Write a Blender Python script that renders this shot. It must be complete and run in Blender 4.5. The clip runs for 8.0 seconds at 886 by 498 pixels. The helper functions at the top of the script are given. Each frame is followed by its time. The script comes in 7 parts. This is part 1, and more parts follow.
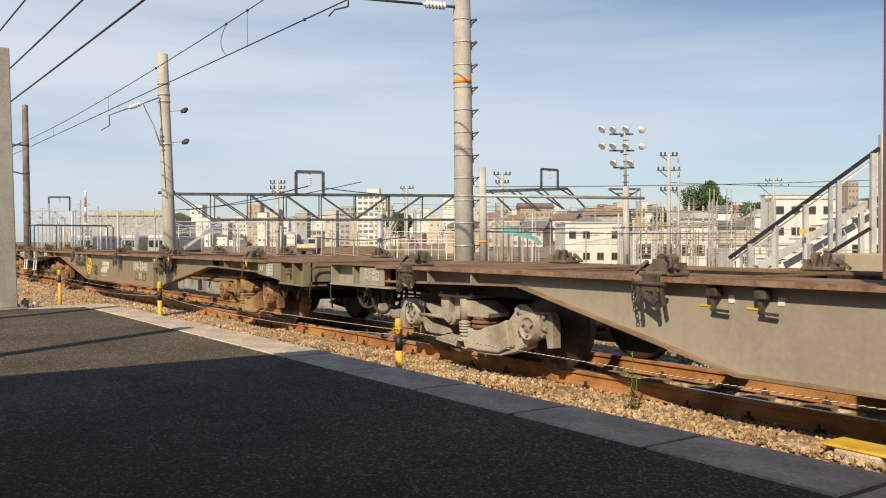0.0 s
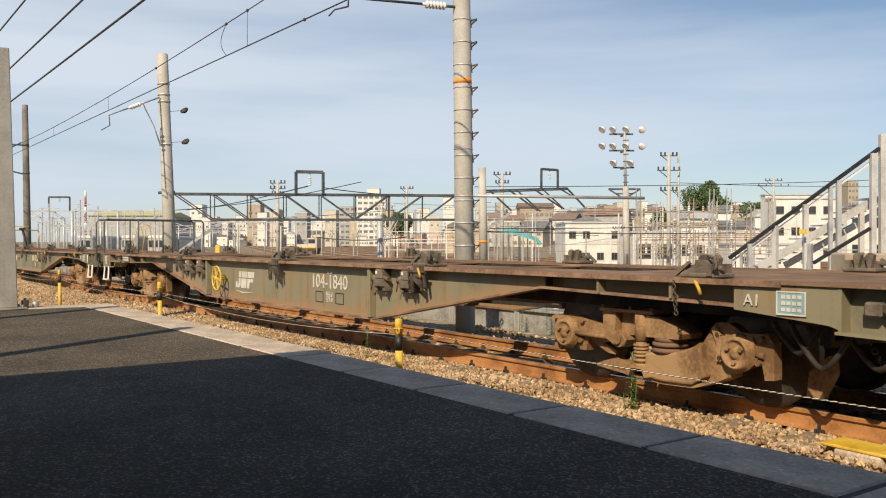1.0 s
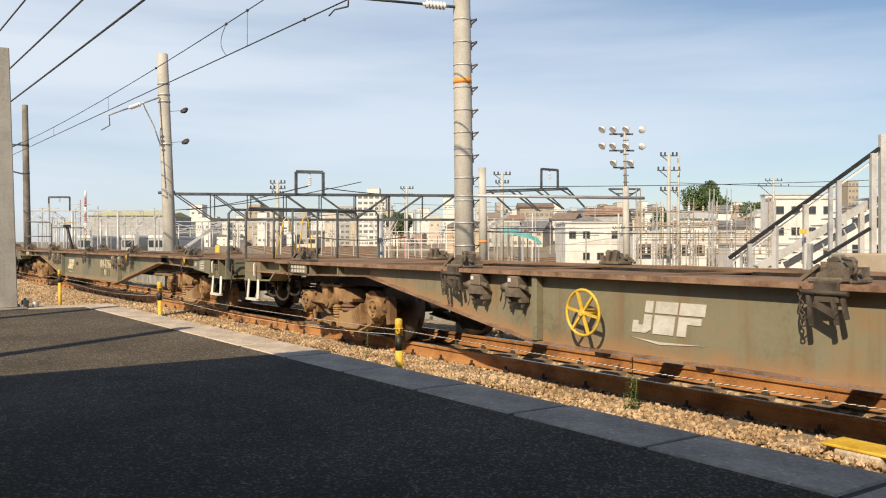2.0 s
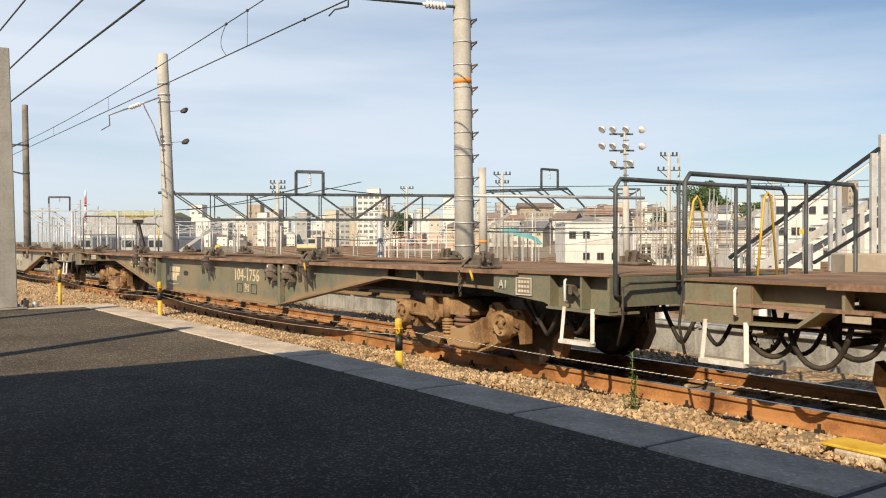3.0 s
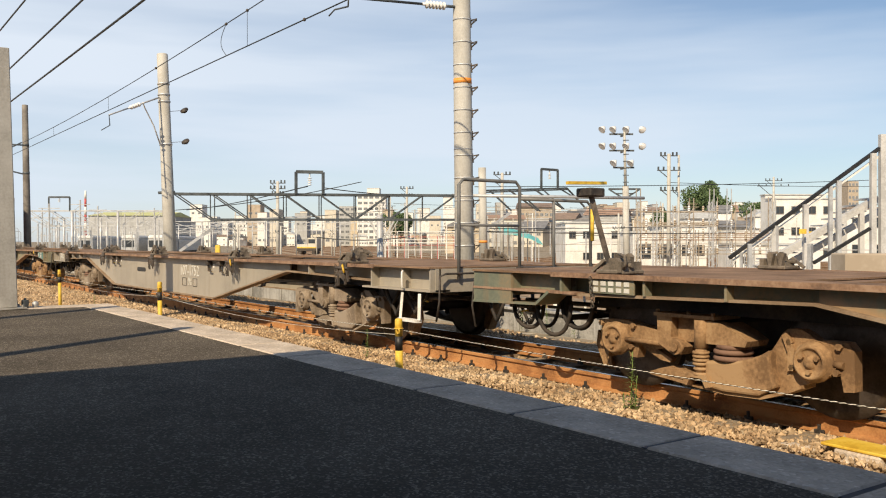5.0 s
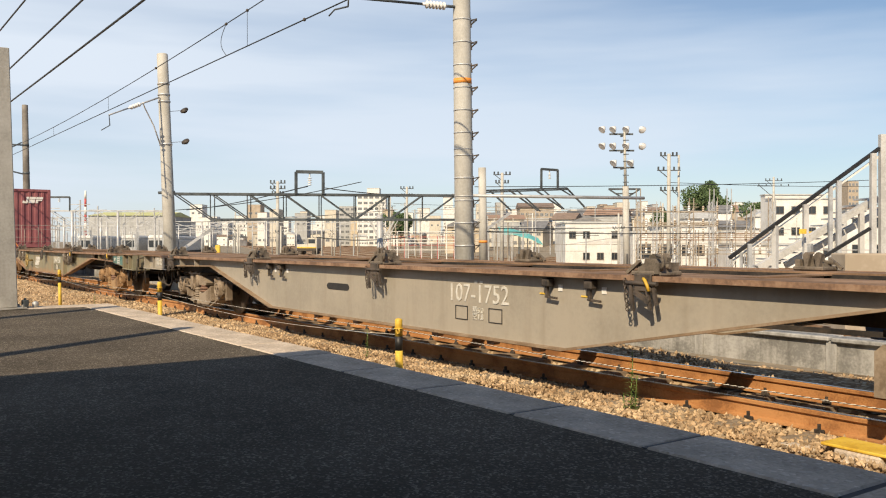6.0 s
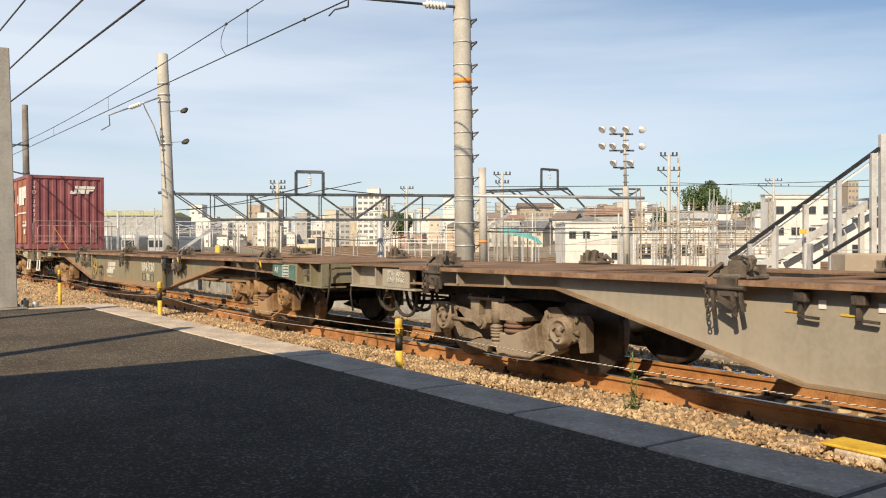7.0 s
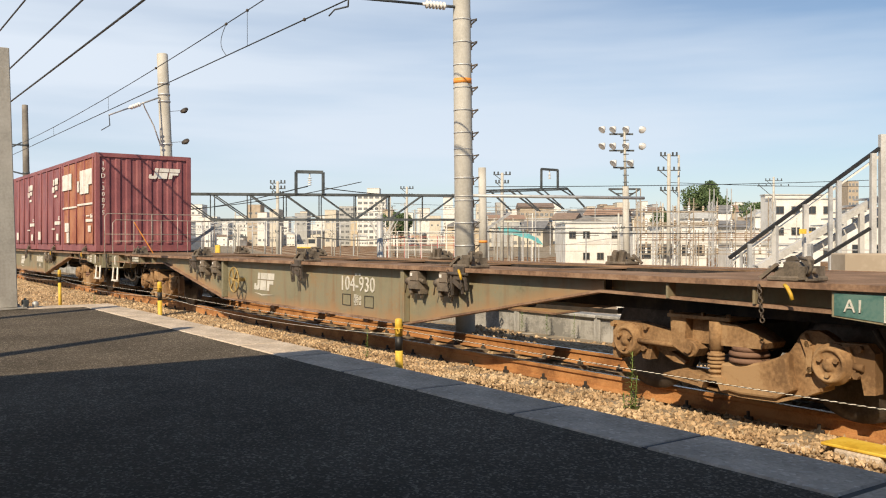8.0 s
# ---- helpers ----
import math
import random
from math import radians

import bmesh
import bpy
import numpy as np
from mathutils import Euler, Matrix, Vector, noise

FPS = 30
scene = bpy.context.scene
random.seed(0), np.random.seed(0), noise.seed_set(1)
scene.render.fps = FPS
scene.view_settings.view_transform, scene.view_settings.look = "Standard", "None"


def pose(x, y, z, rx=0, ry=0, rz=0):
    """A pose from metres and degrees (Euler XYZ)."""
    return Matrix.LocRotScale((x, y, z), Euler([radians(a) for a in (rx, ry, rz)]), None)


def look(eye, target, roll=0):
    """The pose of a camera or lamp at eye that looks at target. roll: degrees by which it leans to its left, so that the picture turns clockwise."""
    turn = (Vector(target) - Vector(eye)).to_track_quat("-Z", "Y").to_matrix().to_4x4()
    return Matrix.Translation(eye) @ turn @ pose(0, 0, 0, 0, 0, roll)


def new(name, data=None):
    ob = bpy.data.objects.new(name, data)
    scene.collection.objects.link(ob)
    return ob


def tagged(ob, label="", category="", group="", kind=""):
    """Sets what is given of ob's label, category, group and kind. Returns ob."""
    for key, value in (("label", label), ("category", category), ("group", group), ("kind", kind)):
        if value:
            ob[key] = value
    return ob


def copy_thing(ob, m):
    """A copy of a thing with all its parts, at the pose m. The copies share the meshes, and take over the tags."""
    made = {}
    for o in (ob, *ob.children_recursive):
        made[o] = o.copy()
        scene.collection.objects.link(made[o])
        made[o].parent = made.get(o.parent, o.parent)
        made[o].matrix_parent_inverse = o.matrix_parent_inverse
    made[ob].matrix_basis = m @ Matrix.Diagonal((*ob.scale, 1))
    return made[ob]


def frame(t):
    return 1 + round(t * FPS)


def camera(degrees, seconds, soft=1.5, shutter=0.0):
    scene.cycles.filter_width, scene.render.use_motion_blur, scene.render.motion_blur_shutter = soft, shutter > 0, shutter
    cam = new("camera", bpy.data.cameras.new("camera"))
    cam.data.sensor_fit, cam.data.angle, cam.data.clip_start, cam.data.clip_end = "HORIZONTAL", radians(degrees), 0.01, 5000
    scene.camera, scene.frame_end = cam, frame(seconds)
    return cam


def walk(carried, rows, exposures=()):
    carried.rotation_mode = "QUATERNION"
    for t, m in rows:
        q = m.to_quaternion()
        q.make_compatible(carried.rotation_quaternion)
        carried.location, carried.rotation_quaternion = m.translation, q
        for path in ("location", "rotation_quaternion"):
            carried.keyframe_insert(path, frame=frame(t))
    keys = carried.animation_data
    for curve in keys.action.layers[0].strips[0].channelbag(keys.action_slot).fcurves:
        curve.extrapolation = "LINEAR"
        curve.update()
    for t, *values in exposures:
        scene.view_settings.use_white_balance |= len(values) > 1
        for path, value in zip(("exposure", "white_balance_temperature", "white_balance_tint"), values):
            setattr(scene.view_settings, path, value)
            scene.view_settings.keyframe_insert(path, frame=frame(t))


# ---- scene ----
# x runs along the track (the train travels towards +x), y away from the platform, z up from the rail head
FOV = 53.88
YAW, PITCH, ROLL = 54.704, -0.486, 0.02
cam = camera(FOV, 8.0, soft=1.1, shutter=0.0)
EYE = pose(0, 0, 1.291, 90 + PITCH, 0, YAW) @ pose(0, 0, 0, 0, 0, ROLL)
walk(cam, [(0.0, EYE), (8.0, EYE)], exposures=[(0.0, -0.13), (1.0, -0.13), (1.5, -0.03), (3.0, 0.02), (8.0, 0.04)])

TRACK = 6.764          # centre line of the main track
GROUND = -0.24         # ballast level
PLAT = 0.237           # platform surface
YARD = -1.8            # level of the yard below the embankment

# ---------------------------------------------------------------- world, sun
SUN_TO = Vector((0.66, -1.0, 0.95)).normalized()
world = bpy.data.worlds.new("sky")
scene.world = world
world.use_nodes = True
wn, wl = world.node_tree.nodes, world.node_tree.links
wn.clear()
sky = wn.new("ShaderNodeTexSky")
sky.sky_type, sky.sun_disc = "NISHITA", False
sky.sun_elevation = math.asin(SUN_TO.z)
sky.sun_rotation = math.atan2(SUN_TO.x, SUN_TO.y)
sky.air_density, sky.dust_density, sky.ozone_density = 1.0, 0.4, 3.0
wtc = wn.new("ShaderNodeTexCoord")
wmap = wn.new("ShaderNodeMapping")
wmap.inputs["Scale"].default_value = (1.0, 1.0, 9.0)
wmap.inputs["Rotation"].default_value = (0.05, 0.06, 0.9)
wno = wn.new("ShaderNodeTexNoise")
wno.inputs["Scale"].default_value, wno.inputs["Detail"].default_value = 1.1, 5.0
wno.inputs["Roughness"].default_value = 0.5
wrm = wn.new("ShaderNodeMapRange")
wrm.inputs["From Min"].default_value, wrm.inputs["From Max"].default_value = 0.40, 0.60
wrm.inputs["To Min"].default_value, wrm.inputs["To Max"].default_value = 0.42, 1.0
wsep = wn.new("ShaderNodeSeparateXYZ")
wl.new(wtc.outputs["Generated"], wsep.inputs["Vector"])
wlow = wn.new("ShaderNodeValToRGB")          # the veil thins out with height
we = wlow.color_ramp.elements
we[0].position, we[0].color = 0.0, (1.0, 1.0, 1.0, 1)
we[1].position, we[1].color = 0.46, (0.10, 0.10, 0.10, 1)
wk = we.new(0.26)
wk.color = (0.75, 0.75, 0.75, 1)
wl.new(wsep.outputs["Z"], wlow.inputs["Fac"])
wmul = wn.new("ShaderNodeMath")
wmul.operation, wmul.use_clamp = "MULTIPLY", True
wl.new(wlow.outputs["Color"], wmul.inputs[0])
wl.new(wrm.outputs["Result"], wmul.inputs[1])
wmix = wn.new("ShaderNodeMixRGB")
wmix.inputs["Color2"].default_value = (7.35, 8.15, 9.2, 1)
wbg = wn.new("ShaderNodeBackground")
wbg.inputs["Strength"].default_value = 0.10
wout = wn.new("ShaderNodeOutputWorld")
wl.new(wtc.outputs["Generated"], wmap.inputs["Vector"])
wl.new(wmap.outputs["Vector"], wno.inputs["Vector"])
wl.new(wno.outputs["Fac"], wrm.inputs["Value"])
wdot = wn.new("ShaderNodeVectorMath")         # the veil is thicker towards the town's west end
wdot.operation = "DOT_PRODUCT"
wdot.inputs[1].default_value = (-0.52, -0.74, 0.0)
wl.new(wtc.outputs["Generated"], wdot.inputs[0])
wsum = wn.new("ShaderNodeMath")
wsum.operation, wsum.use_clamp = "MULTIPLY_ADD", True
wsum.inputs[1].default_value = 3.6
wup = wn.new("ShaderNodeMath")
wup.operation = "MULTIPLY"
wl.new(wdot.outputs["Value"], wup.inputs[0])
wl.new(wsep.outputs["Z"], wup.inputs[1])
wthin = wn.new("ShaderNodeMath")
wthin.operation = "MULTIPLY"
wl.new(wup.outputs[0], wthin.inputs[0])
wl.new(wlow.outputs["Color"], wthin.inputs[1])
wl.new(wthin.outputs[0], wsum.inputs[0])
wl.new(wmul.outputs[0], wsum.inputs[2])
wl.new(wsum.outputs[0], wmix.inputs["Fac"])
wl.new(sky.outputs["Color"], wmix.inputs["Color1"])
wl.new(wmix.outputs["Color"], wbg.inputs["Color"])
wl.new(wbg.outputs["Background"], wout.inputs["Surface"])

sun = new("sun", bpy.data.lights.new("sun", "SUN"))
sun.data.energy, sun.data.angle, sun.data.color = 5.6, radians(0.53), (1.0, 0.83, 0.60)
sun.matrix_world = look((0, 0, 30), Vector((0, 0, 30)) - SUN_TO)


# ---------------------------------------------------------------- materials
def mat(name, cols, rough=0.7, metal=0.0, scale=3.0, fine=40.0, bump=0.2, spread=0.5, stretch=(1, 1, 1),
        rand=0.0, rough_var=0.12, spec=0.5, streak=None, transmission=0.0, island=0.0):
    """Two or three colours mixed by noise at two scales, with fine relief. streak: (colour, amount) of vertical runs."""
    m = bpy.data.materials.new(name)
    m.use_nodes = True
    n, l = m.node_tree.nodes, m.node_tree.links
    b = n["Principled BSDF"]
    tc = n.new("ShaderNodeTexCoord")
    mp = n.new("ShaderNodeMapping")
    mp.inputs["Scale"].default_value = stretch
    l.new(tc.outputs["Object"], mp.inputs["Vector"])
    big = n.new("ShaderNodeTexNoise")
    big.inputs["Scale"].default_value, big.inputs["Detail"].default_value = scale, 6
    big.inputs["Roughness"].default_value = 0.62
    small = n.new("ShaderNodeTexNoise")
    small.inputs["Scale"].default_value, small.inputs["Detail"].default_value = fine, 4
    l.new(mp.outputs["Vector"], big.inputs["Vector"])
    l.new(mp.outputs["Vector"], small.inputs["Vector"])
    add = n.new("ShaderNodeMath")
    add.operation = "MULTIPLY_ADD"
    add.inputs[1].default_value = 0.35
    l.new(small.outputs["Fac"], add.inputs[0])
    l.new(big.outputs["Fac"], add.inputs[2])
    ramp = n.new("ShaderNodeValToRGB")
    lo, hi = 0.675 - 0.24 * spread, 0.675 + 0.24 * spread
    els = ramp.color_ramp.elements
    els[0].position, els[0].color = max(lo, 0), (*cols[0], 1)
    els[1].position, els[1].color = min(hi, 1), (*cols[-1], 1)
    for k, c in enumerate(cols[1:-1]):
        el = els.new(lo + (hi - lo) * (k + 1) / (len(cols) - 1))
        el.color = (*c, 1)
    l.new(add.outputs[0], ramp.inputs["Fac"])
    out = ramp.outputs["Color"]
    if streak:
        sm = n.new("ShaderNodeMapping")
        sm.inputs["Scale"].default_value = (9, 9, 0.7)
        sn = n.new("ShaderNodeTexNoise")
        sn.inputs["Scale"].default_value, sn.inputs["Detail"].default_value = 1.0, 5
        l.new(tc.outputs["Object"], sm.inputs["Vector"])
        l.new(sm.outputs["Vector"], sn.inputs["Vector"])
        sr = n.new("ShaderNodeMapRange")
        sr.inputs["From Min"].default_value, sr.inputs["From Max"].default_value = 0.5, 0.75
        sr.inputs["To Max"].default_value = streak[1]
        l.new(sn.outputs["Fac"], sr.inputs["Value"])
        sx = n.new("ShaderNodeMixRGB")
        sx.inputs["Color2"].default_value = (*streak[0], 1)
        l.new(sr.outputs["Result"], sx.inputs["Fac"])
        l.new(out, sx.inputs["Color1"])
        out = sx.outputs["Color"]
    if island:
        ge = n.new("ShaderNodeNewGeometry")
        gr = n.new("ShaderNodeMapRange")
        gr.inputs["To Min"].default_value, gr.inputs["To Max"].default_value = 1 - island, 1 + island
        l.new(ge.outputs["Random Per Island"], gr.inputs["Value"])
        gh = n.new("ShaderNodeHueSaturation")
        l.new(gr.outputs["Result"], gh.inputs["Value"])
        l.new(out, gh.inputs["Color"])
        out = gh.outputs["Color"]
    if rand:
        oi = n.new("ShaderNodeObjectInfo")
        mr = n.new("ShaderNodeMapRange")
        mr.inputs["To Min"].default_value, mr.inputs["To Max"].default_value = 1 - rand, 1 + rand
        l.new(oi.outputs["Random"], mr.inputs["Value"])
        hs = n.new("ShaderNodeHueSaturation")
        l.new(mr.outputs["Result"], hs.inputs["Value"])
        l.new(out, hs.inputs["Color"])
        out = hs.outputs["Color"]
    l.new(out, b.inputs["Base Color"])
    rr = n.new("ShaderNodeMapRange")
    rr.inputs["To Min"].default_value, rr.inputs["To Max"].default_value = max(rough - rough_var, 0.02), min(rough + rough_var, 1)
    l.new(small.outputs["Fac"], rr.inputs["Value"])
    l.new(rr.outputs["Result"], b.inputs["Roughness"])
    b.inputs["Metallic"].default_value = metal
    b.inputs["Specular IOR Level"].default_value = spec
    b.inputs["Transmission Weight"].default_value = transmission
    if bump:
        bp = n.new("ShaderNodeBump")
        bp.inputs["Strength"].default_value, bp.inputs["Distance"].default_value = bump, 0.02
        l.new(add.outputs[0], bp.inputs["Height"])
        l.new(bp.outputs["Normal"], b.inputs["Normal"])
    return m


def edge_rust(m, colour, reach):
    """Rust and brake dust creeping up from a girder's lower edge, which rises beyond the middle of the wagon."""
    n, l = m.node_tree.nodes, m.node_tree.links
    b = n["Principled BSDF"]
    src = b.inputs["Base Color"].links[0].from_socket
    tc = n.new("ShaderNodeTexCoord")
    sp = n.new("ShaderNodeSeparateXYZ")
    l.new(tc.outputs["Object"], sp.inputs["Vector"])

    def calc(op, a, v):
        q = n.new("ShaderNodeMath")
        q.operation = op
        for k, x in enumerate((a, v)):
            if isinstance(x, (int, float)):
                q.inputs[k].default_value = x
            else:
                l.new(x, q.inputs[k])
        return q.outputs[0]

    slope = calc("MULTIPLY", calc("SUBTRACT", calc("ABSOLUTE", sp.outputs["X"], 0.0), 2.9), 0.168)
    past = calc("MULTIPLY", calc("MAXIMUM", calc("SUBTRACT", calc("ABSOLUTE", sp.outputs["X"], 0.0), 6.0), 0.0), 6.0)
    low = calc("SUBTRACT", calc("ADD", calc("MAXIMUM", slope, 0.0), 0.345), past)
    no = n.new("ShaderNodeTexNoise")
    no.inputs["Scale"].default_value, no.inputs["Detail"].default_value = 4.0, 7
    l.new(tc.outputs["Object"], no.inputs["Vector"])
    height = calc("ADD", calc("SUBTRACT", sp.outputs["Z"], low), calc("MULTIPLY", calc("SUBTRACT", no.outputs["Fac"], 0.5), reach * 2.2))
    mr = n.new("ShaderNodeMapRange")
    mr.inputs["From Min"].default_value, mr.inputs["From Max"].default_value = 0.0, reach
    mr.inputs["To Min"].default_value, mr.inputs["To Max"].default_value = 0.85, 0.0
    l.new(height, mr.inputs["Value"])
    mx = n.new("ShaderNodeMixRGB")
    mx.inputs["Color2"].default_value = (*colour, 1)
    l.new(mr.outputs["Result"], mx.inputs["Fac"])
    l.new(src, mx.inputs["Color1"])
    l.new(mx.outputs["Color"], b.inputs["Base Color"])


def speckled(name, base, chips, scale=60.0, rough=0.85, big=0.8, bump=0.5):
    """Asphalt, gravel concrete: a ground mass with stones of several colours in it, worn in broad patches."""
    m = bpy.data.materials.new(name)
    m.use_nodes = True
    n, l = m.node_tree.nodes, m.node_tree.links
    b = n["Principled BSDF"]
    tc = n.new("ShaderNodeTexCoord")
    vo = n.new("ShaderNodeTexVoronoi")
    vo.inputs["Scale"].default_value = scale
    l.new(tc.outputs["Object"], vo.inputs["Vector"])
    sep = n.new("ShaderNodeSeparateColor")
    l.new(vo.outputs["Color"], sep.inputs["Color"])
    ramp = n.new("ShaderNodeValToRGB")
    els = ramp.color_ramp.elements
    els[0].position, els[0].color = 0.0, (*base, 1)
    els[1].position, els[1].color = 1.0, (*chips[-1], 1)
    for k, c in enumerate((base, *chips[:-1])):
        e = els.new(0.45 + 0.5 * k / len(chips))
        e.color = (*c, 1)
    l.new(sep.outputs["Red"], ramp.inputs["Fac"])
    no = n.new("ShaderNodeTexNoise")
    no.inputs["Scale"].default_value, no.inputs["Detail"].default_value = big, 7
    no.inputs["Roughness"].default_value = 0.65
    l.new(tc.outputs["Object"], no.inputs["Vector"])
    mr = n.new("ShaderNodeMapRange")
    mr.inputs["From Min"].default_value, mr.inputs["From Max"].default_value = 0.3, 0.7
    mr.inputs["To Min"].default_value, mr.inputs["To Max"].default_value = 0.72, 1.3
    l.new(no.outputs["Fac"], mr.inputs["Value"])
    hs = n.new("ShaderNodeHueSaturation")
    l.new(mr.outputs["Result"], hs.inputs["Value"])
    l.new(ramp.outputs["Color"], hs.inputs["Color"])
    l.new(hs.outputs["Color"], b.inputs["Base Color"])
    b.inputs["Roughness"].default_value = rough
    b.inputs["Specular IOR Level"].default_value = 0.08
    bp = n.new("ShaderNodeBump")
    bp.inputs["Strength"].default_value, bp.inputs["Distance"].default_value = bump, 0.006
    l.new(vo.outputs["Distance"], bp.inputs["Height"])
    l.new(bp.outputs["Normal"], b.inputs["Normal"])
    return m


ASPHALT = speckled("asphalt", (0.076, 0.063, 0.047), [(0.088, 0.073, 0.055), (0.115, 0.096, 0.072), (0.24, 0.205, 0.16)], 85, big=1.1)
COPING = speckled("coping_concrete", (0.50, 0.415, 0.325), [(0.56, 0.47, 0.37), (0.42, 0.35, 0.27), (0.66, 0.57, 0.47)], 48, big=2.2, bump=1.0)
CONCRETE = mat("weathered_concrete", [(0.20, 0.195, 0.18), (0.33, 0.32, 0.295), (0.42, 0.41, 0.385)], 0.85, scale=1.6, fine=30, streak=((0.09, 0.085, 0.075), 0.5))
MAST_CONCRETE = mat("spun_concrete", [(0.40, 0.38, 0.33), (0.47, 0.45, 0.40), (0.53, 0.51, 0.455)], 0.8, scale=1.2, fine=25, bump=0.1, streak=((0.27, 0.25, 0.22), 0.35))
RAIL_RUST = mat("rail_rust", [(0.23, 0.098, 0.032), (0.37, 0.168, 0.056), (0.46, 0.225, 0.082)], 0.85, scale=2.5, fine=60, bump=0.25)
RAIL_STEEL = mat("rail_head_steel", [(0.32, 0.30, 0.28), (0.50, 0.49, 0.47)], 0.28, metal=0.9, scale=3, fine=80, bump=0.02)
SLEEPER = mat("sleeper_concrete", [(0.20, 0.15, 0.10), (0.30, 0.24, 0.17), (0.36, 0.31, 0.24)], 0.9, scale=2.5, fine=40)
STONE = mat("ballast_stone", [(0.27, 0.175, 0.095), (0.42, 0.295, 0.17), (0.52, 0.40, 0.26)], 0.95, scale=2.2, fine=22, bump=0.4, spread=0.8, island=0.5)
BALLAST_BED = speckled("ballast_bed", (0.22, 0.145, 0.08), [(0.34, 0.24, 0.14), (0.44, 0.33, 0.2), (0.52, 0.43, 0.3)], 22, 0.95, 0.5, 1.0)
EARTH = speckled("yard_ground", (0.25, 0.21, 0.16), [(0.30, 0.26, 0.20), (0.2, 0.17, 0.12), (0.38, 0.34, 0.28)], 4, 0.95, 0.06, 0.3)
OLIVE = mat("olive_faded_paint", [(0.155, 0.143, 0.09), (0.215, 0.20, 0.13), (0.245, 0.222, 0.145), (0.28, 0.20, 0.11)], 0.7, scale=1.1, fine=30, bump=0.06, spread=0.8, streak=((0.21, 0.115, 0.055), 0.65))
TEAL = mat("blue_green_faded_paint", [(0.125, 0.14, 0.102), (0.17, 0.178, 0.125), (0.24, 0.20, 0.125)], 0.62, scale=1.3, fine=30, bump=0.06, streak=((0.25, 0.15, 0.075), 0.5))
OLIVE_SILL, TEAL_SILL = OLIVE.copy(), TEAL.copy()
OLIVE_SILL.name, TEAL_SILL.name = "olive_paint_rusting_low", "blue_green_paint_rusting_low"
edge_rust(OLIVE_SILL, (0.33, 0.20, 0.10), 0.15)
edge_rust(TEAL_SILL, (0.33, 0.21, 0.11), 0.10)
GREY = mat("grey_wagon_paint", [(0.30, 0.268, 0.215), (0.34, 0.304, 0.243), (0.37, 0.328, 0.262)], 0.6, scale=1.0, fine=30, bump=0.04, streak=((0.22, 0.18, 0.13), 0.3))
DECK_RUST = mat("rusty_deck_steel", [(0.12, 0.074, 0.046), (0.22, 0.138, 0.084), (0.33, 0.215, 0.138)], 0.9, spec=0.25, spread=0.8, scale=1.6, fine=45, bump=0.2)
LIP_RUST = mat("rusty_flange", [(0.15, 0.09, 0.058), (0.25, 0.15, 0.092), (0.33, 0.215, 0.14)], 0.8, scale=3.0, fine=45, bump=0.15)
BOGIE_BROWN = mat("dusty_brown_cast_steel", [(0.17, 0.10, 0.05), (0.285, 0.172, 0.085), (0.37, 0.24, 0.125)], 0.9, spec=0.25, scale=2.6, fine=40, bump=0.2)
BOGIE_GREY = mat("dusty_grey_cast_steel", [(0.26, 0.225, 0.18), (0.36, 0.32, 0.26), (0.45, 0.41, 0.345)], 0.8, scale=2.6, fine=40, bump=0.15)
BOGIE_DUSTY = mat("dusty_grey_brown_cast_steel", [(0.165, 0.125, 0.085), (0.25, 0.195, 0.14), (0.32, 0.26, 0.195)], 0.88, spec=0.25, scale=2.6, fine=40, bump=0.15)
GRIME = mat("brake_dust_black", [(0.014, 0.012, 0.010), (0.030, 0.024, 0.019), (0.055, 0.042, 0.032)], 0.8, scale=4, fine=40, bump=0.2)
IRON = mat("dark_iron", [(0.035, 0.029, 0.024), (0.07, 0.057, 0.046), (0.12, 0.095, 0.075)], 0.65, metal=0.25, scale=5, fine=60, bump=0.15)
CLIP_STEEL = mat("dusty_clip_steel", [(0.09, 0.074, 0.057), (0.15, 0.124, 0.095), (0.21, 0.17, 0.13)], 0.75, metal=0.1, spec=0.3, scale=5, fine=60, bump=0.15)
WHEEL = mat("wheel_steel", [(0.02, 0.016, 0.013), (0.045, 0.035, 0.027)], 0.7, metal=0.3, scale=4, fine=50, bump=0.1)
TREAD = mat("worn_tread", [(0.06, 0.046, 0.036), (0.12, 0.096, 0.08)], 0.45, metal=0.6, scale=5, fine=60, bump=0)
RUBBER = mat("dusty_rubber", [(0.13, 0.07, 0.045), (0.20, 0.115, 0.075)], 0.85, scale=5, fine=40, bump=0.1)
YELLOW = mat("yellow_paint", [(0.55, 0.33, 0.03), (0.70, 0.46, 0.05), (0.76, 0.53, 0.09)], 0.55, scale=3, fine=40, bump=0.05)
POST_BLACK = mat("black_paint", [(0.014, 0.013, 0.012), (0.03, 0.028, 0.026)], 0.5, scale=4, fine=40, bump=0.05)
WHITE = mat("off_white_paint", [(0.60, 0.57, 0.50), (0.74, 0.71, 0.65), (0.80, 0.78, 0.73)], 0.55, scale=4, fine=40, bump=0.04)
CREAM = mat("faded_cream_lettering", [(0.55, 0.44, 0.27), (0.66, 0.55, 0.37), (0.70, 0.61, 0.44)], 0.65, scale=6, fine=50, bump=0.02)
MARK = mat("white_lettering", [(0.52, 0.50, 0.44), (0.66, 0.64, 0.58)], 0.65, scale=6, fine=50, bump=0.02)
TEAL_PLATE = mat("blue_green_plate", [(0.05, 0.13, 0.115), (0.08, 0.175, 0.155), (0.11, 0.20, 0.175)], 0.6, scale=5, fine=40, bump=0.02)
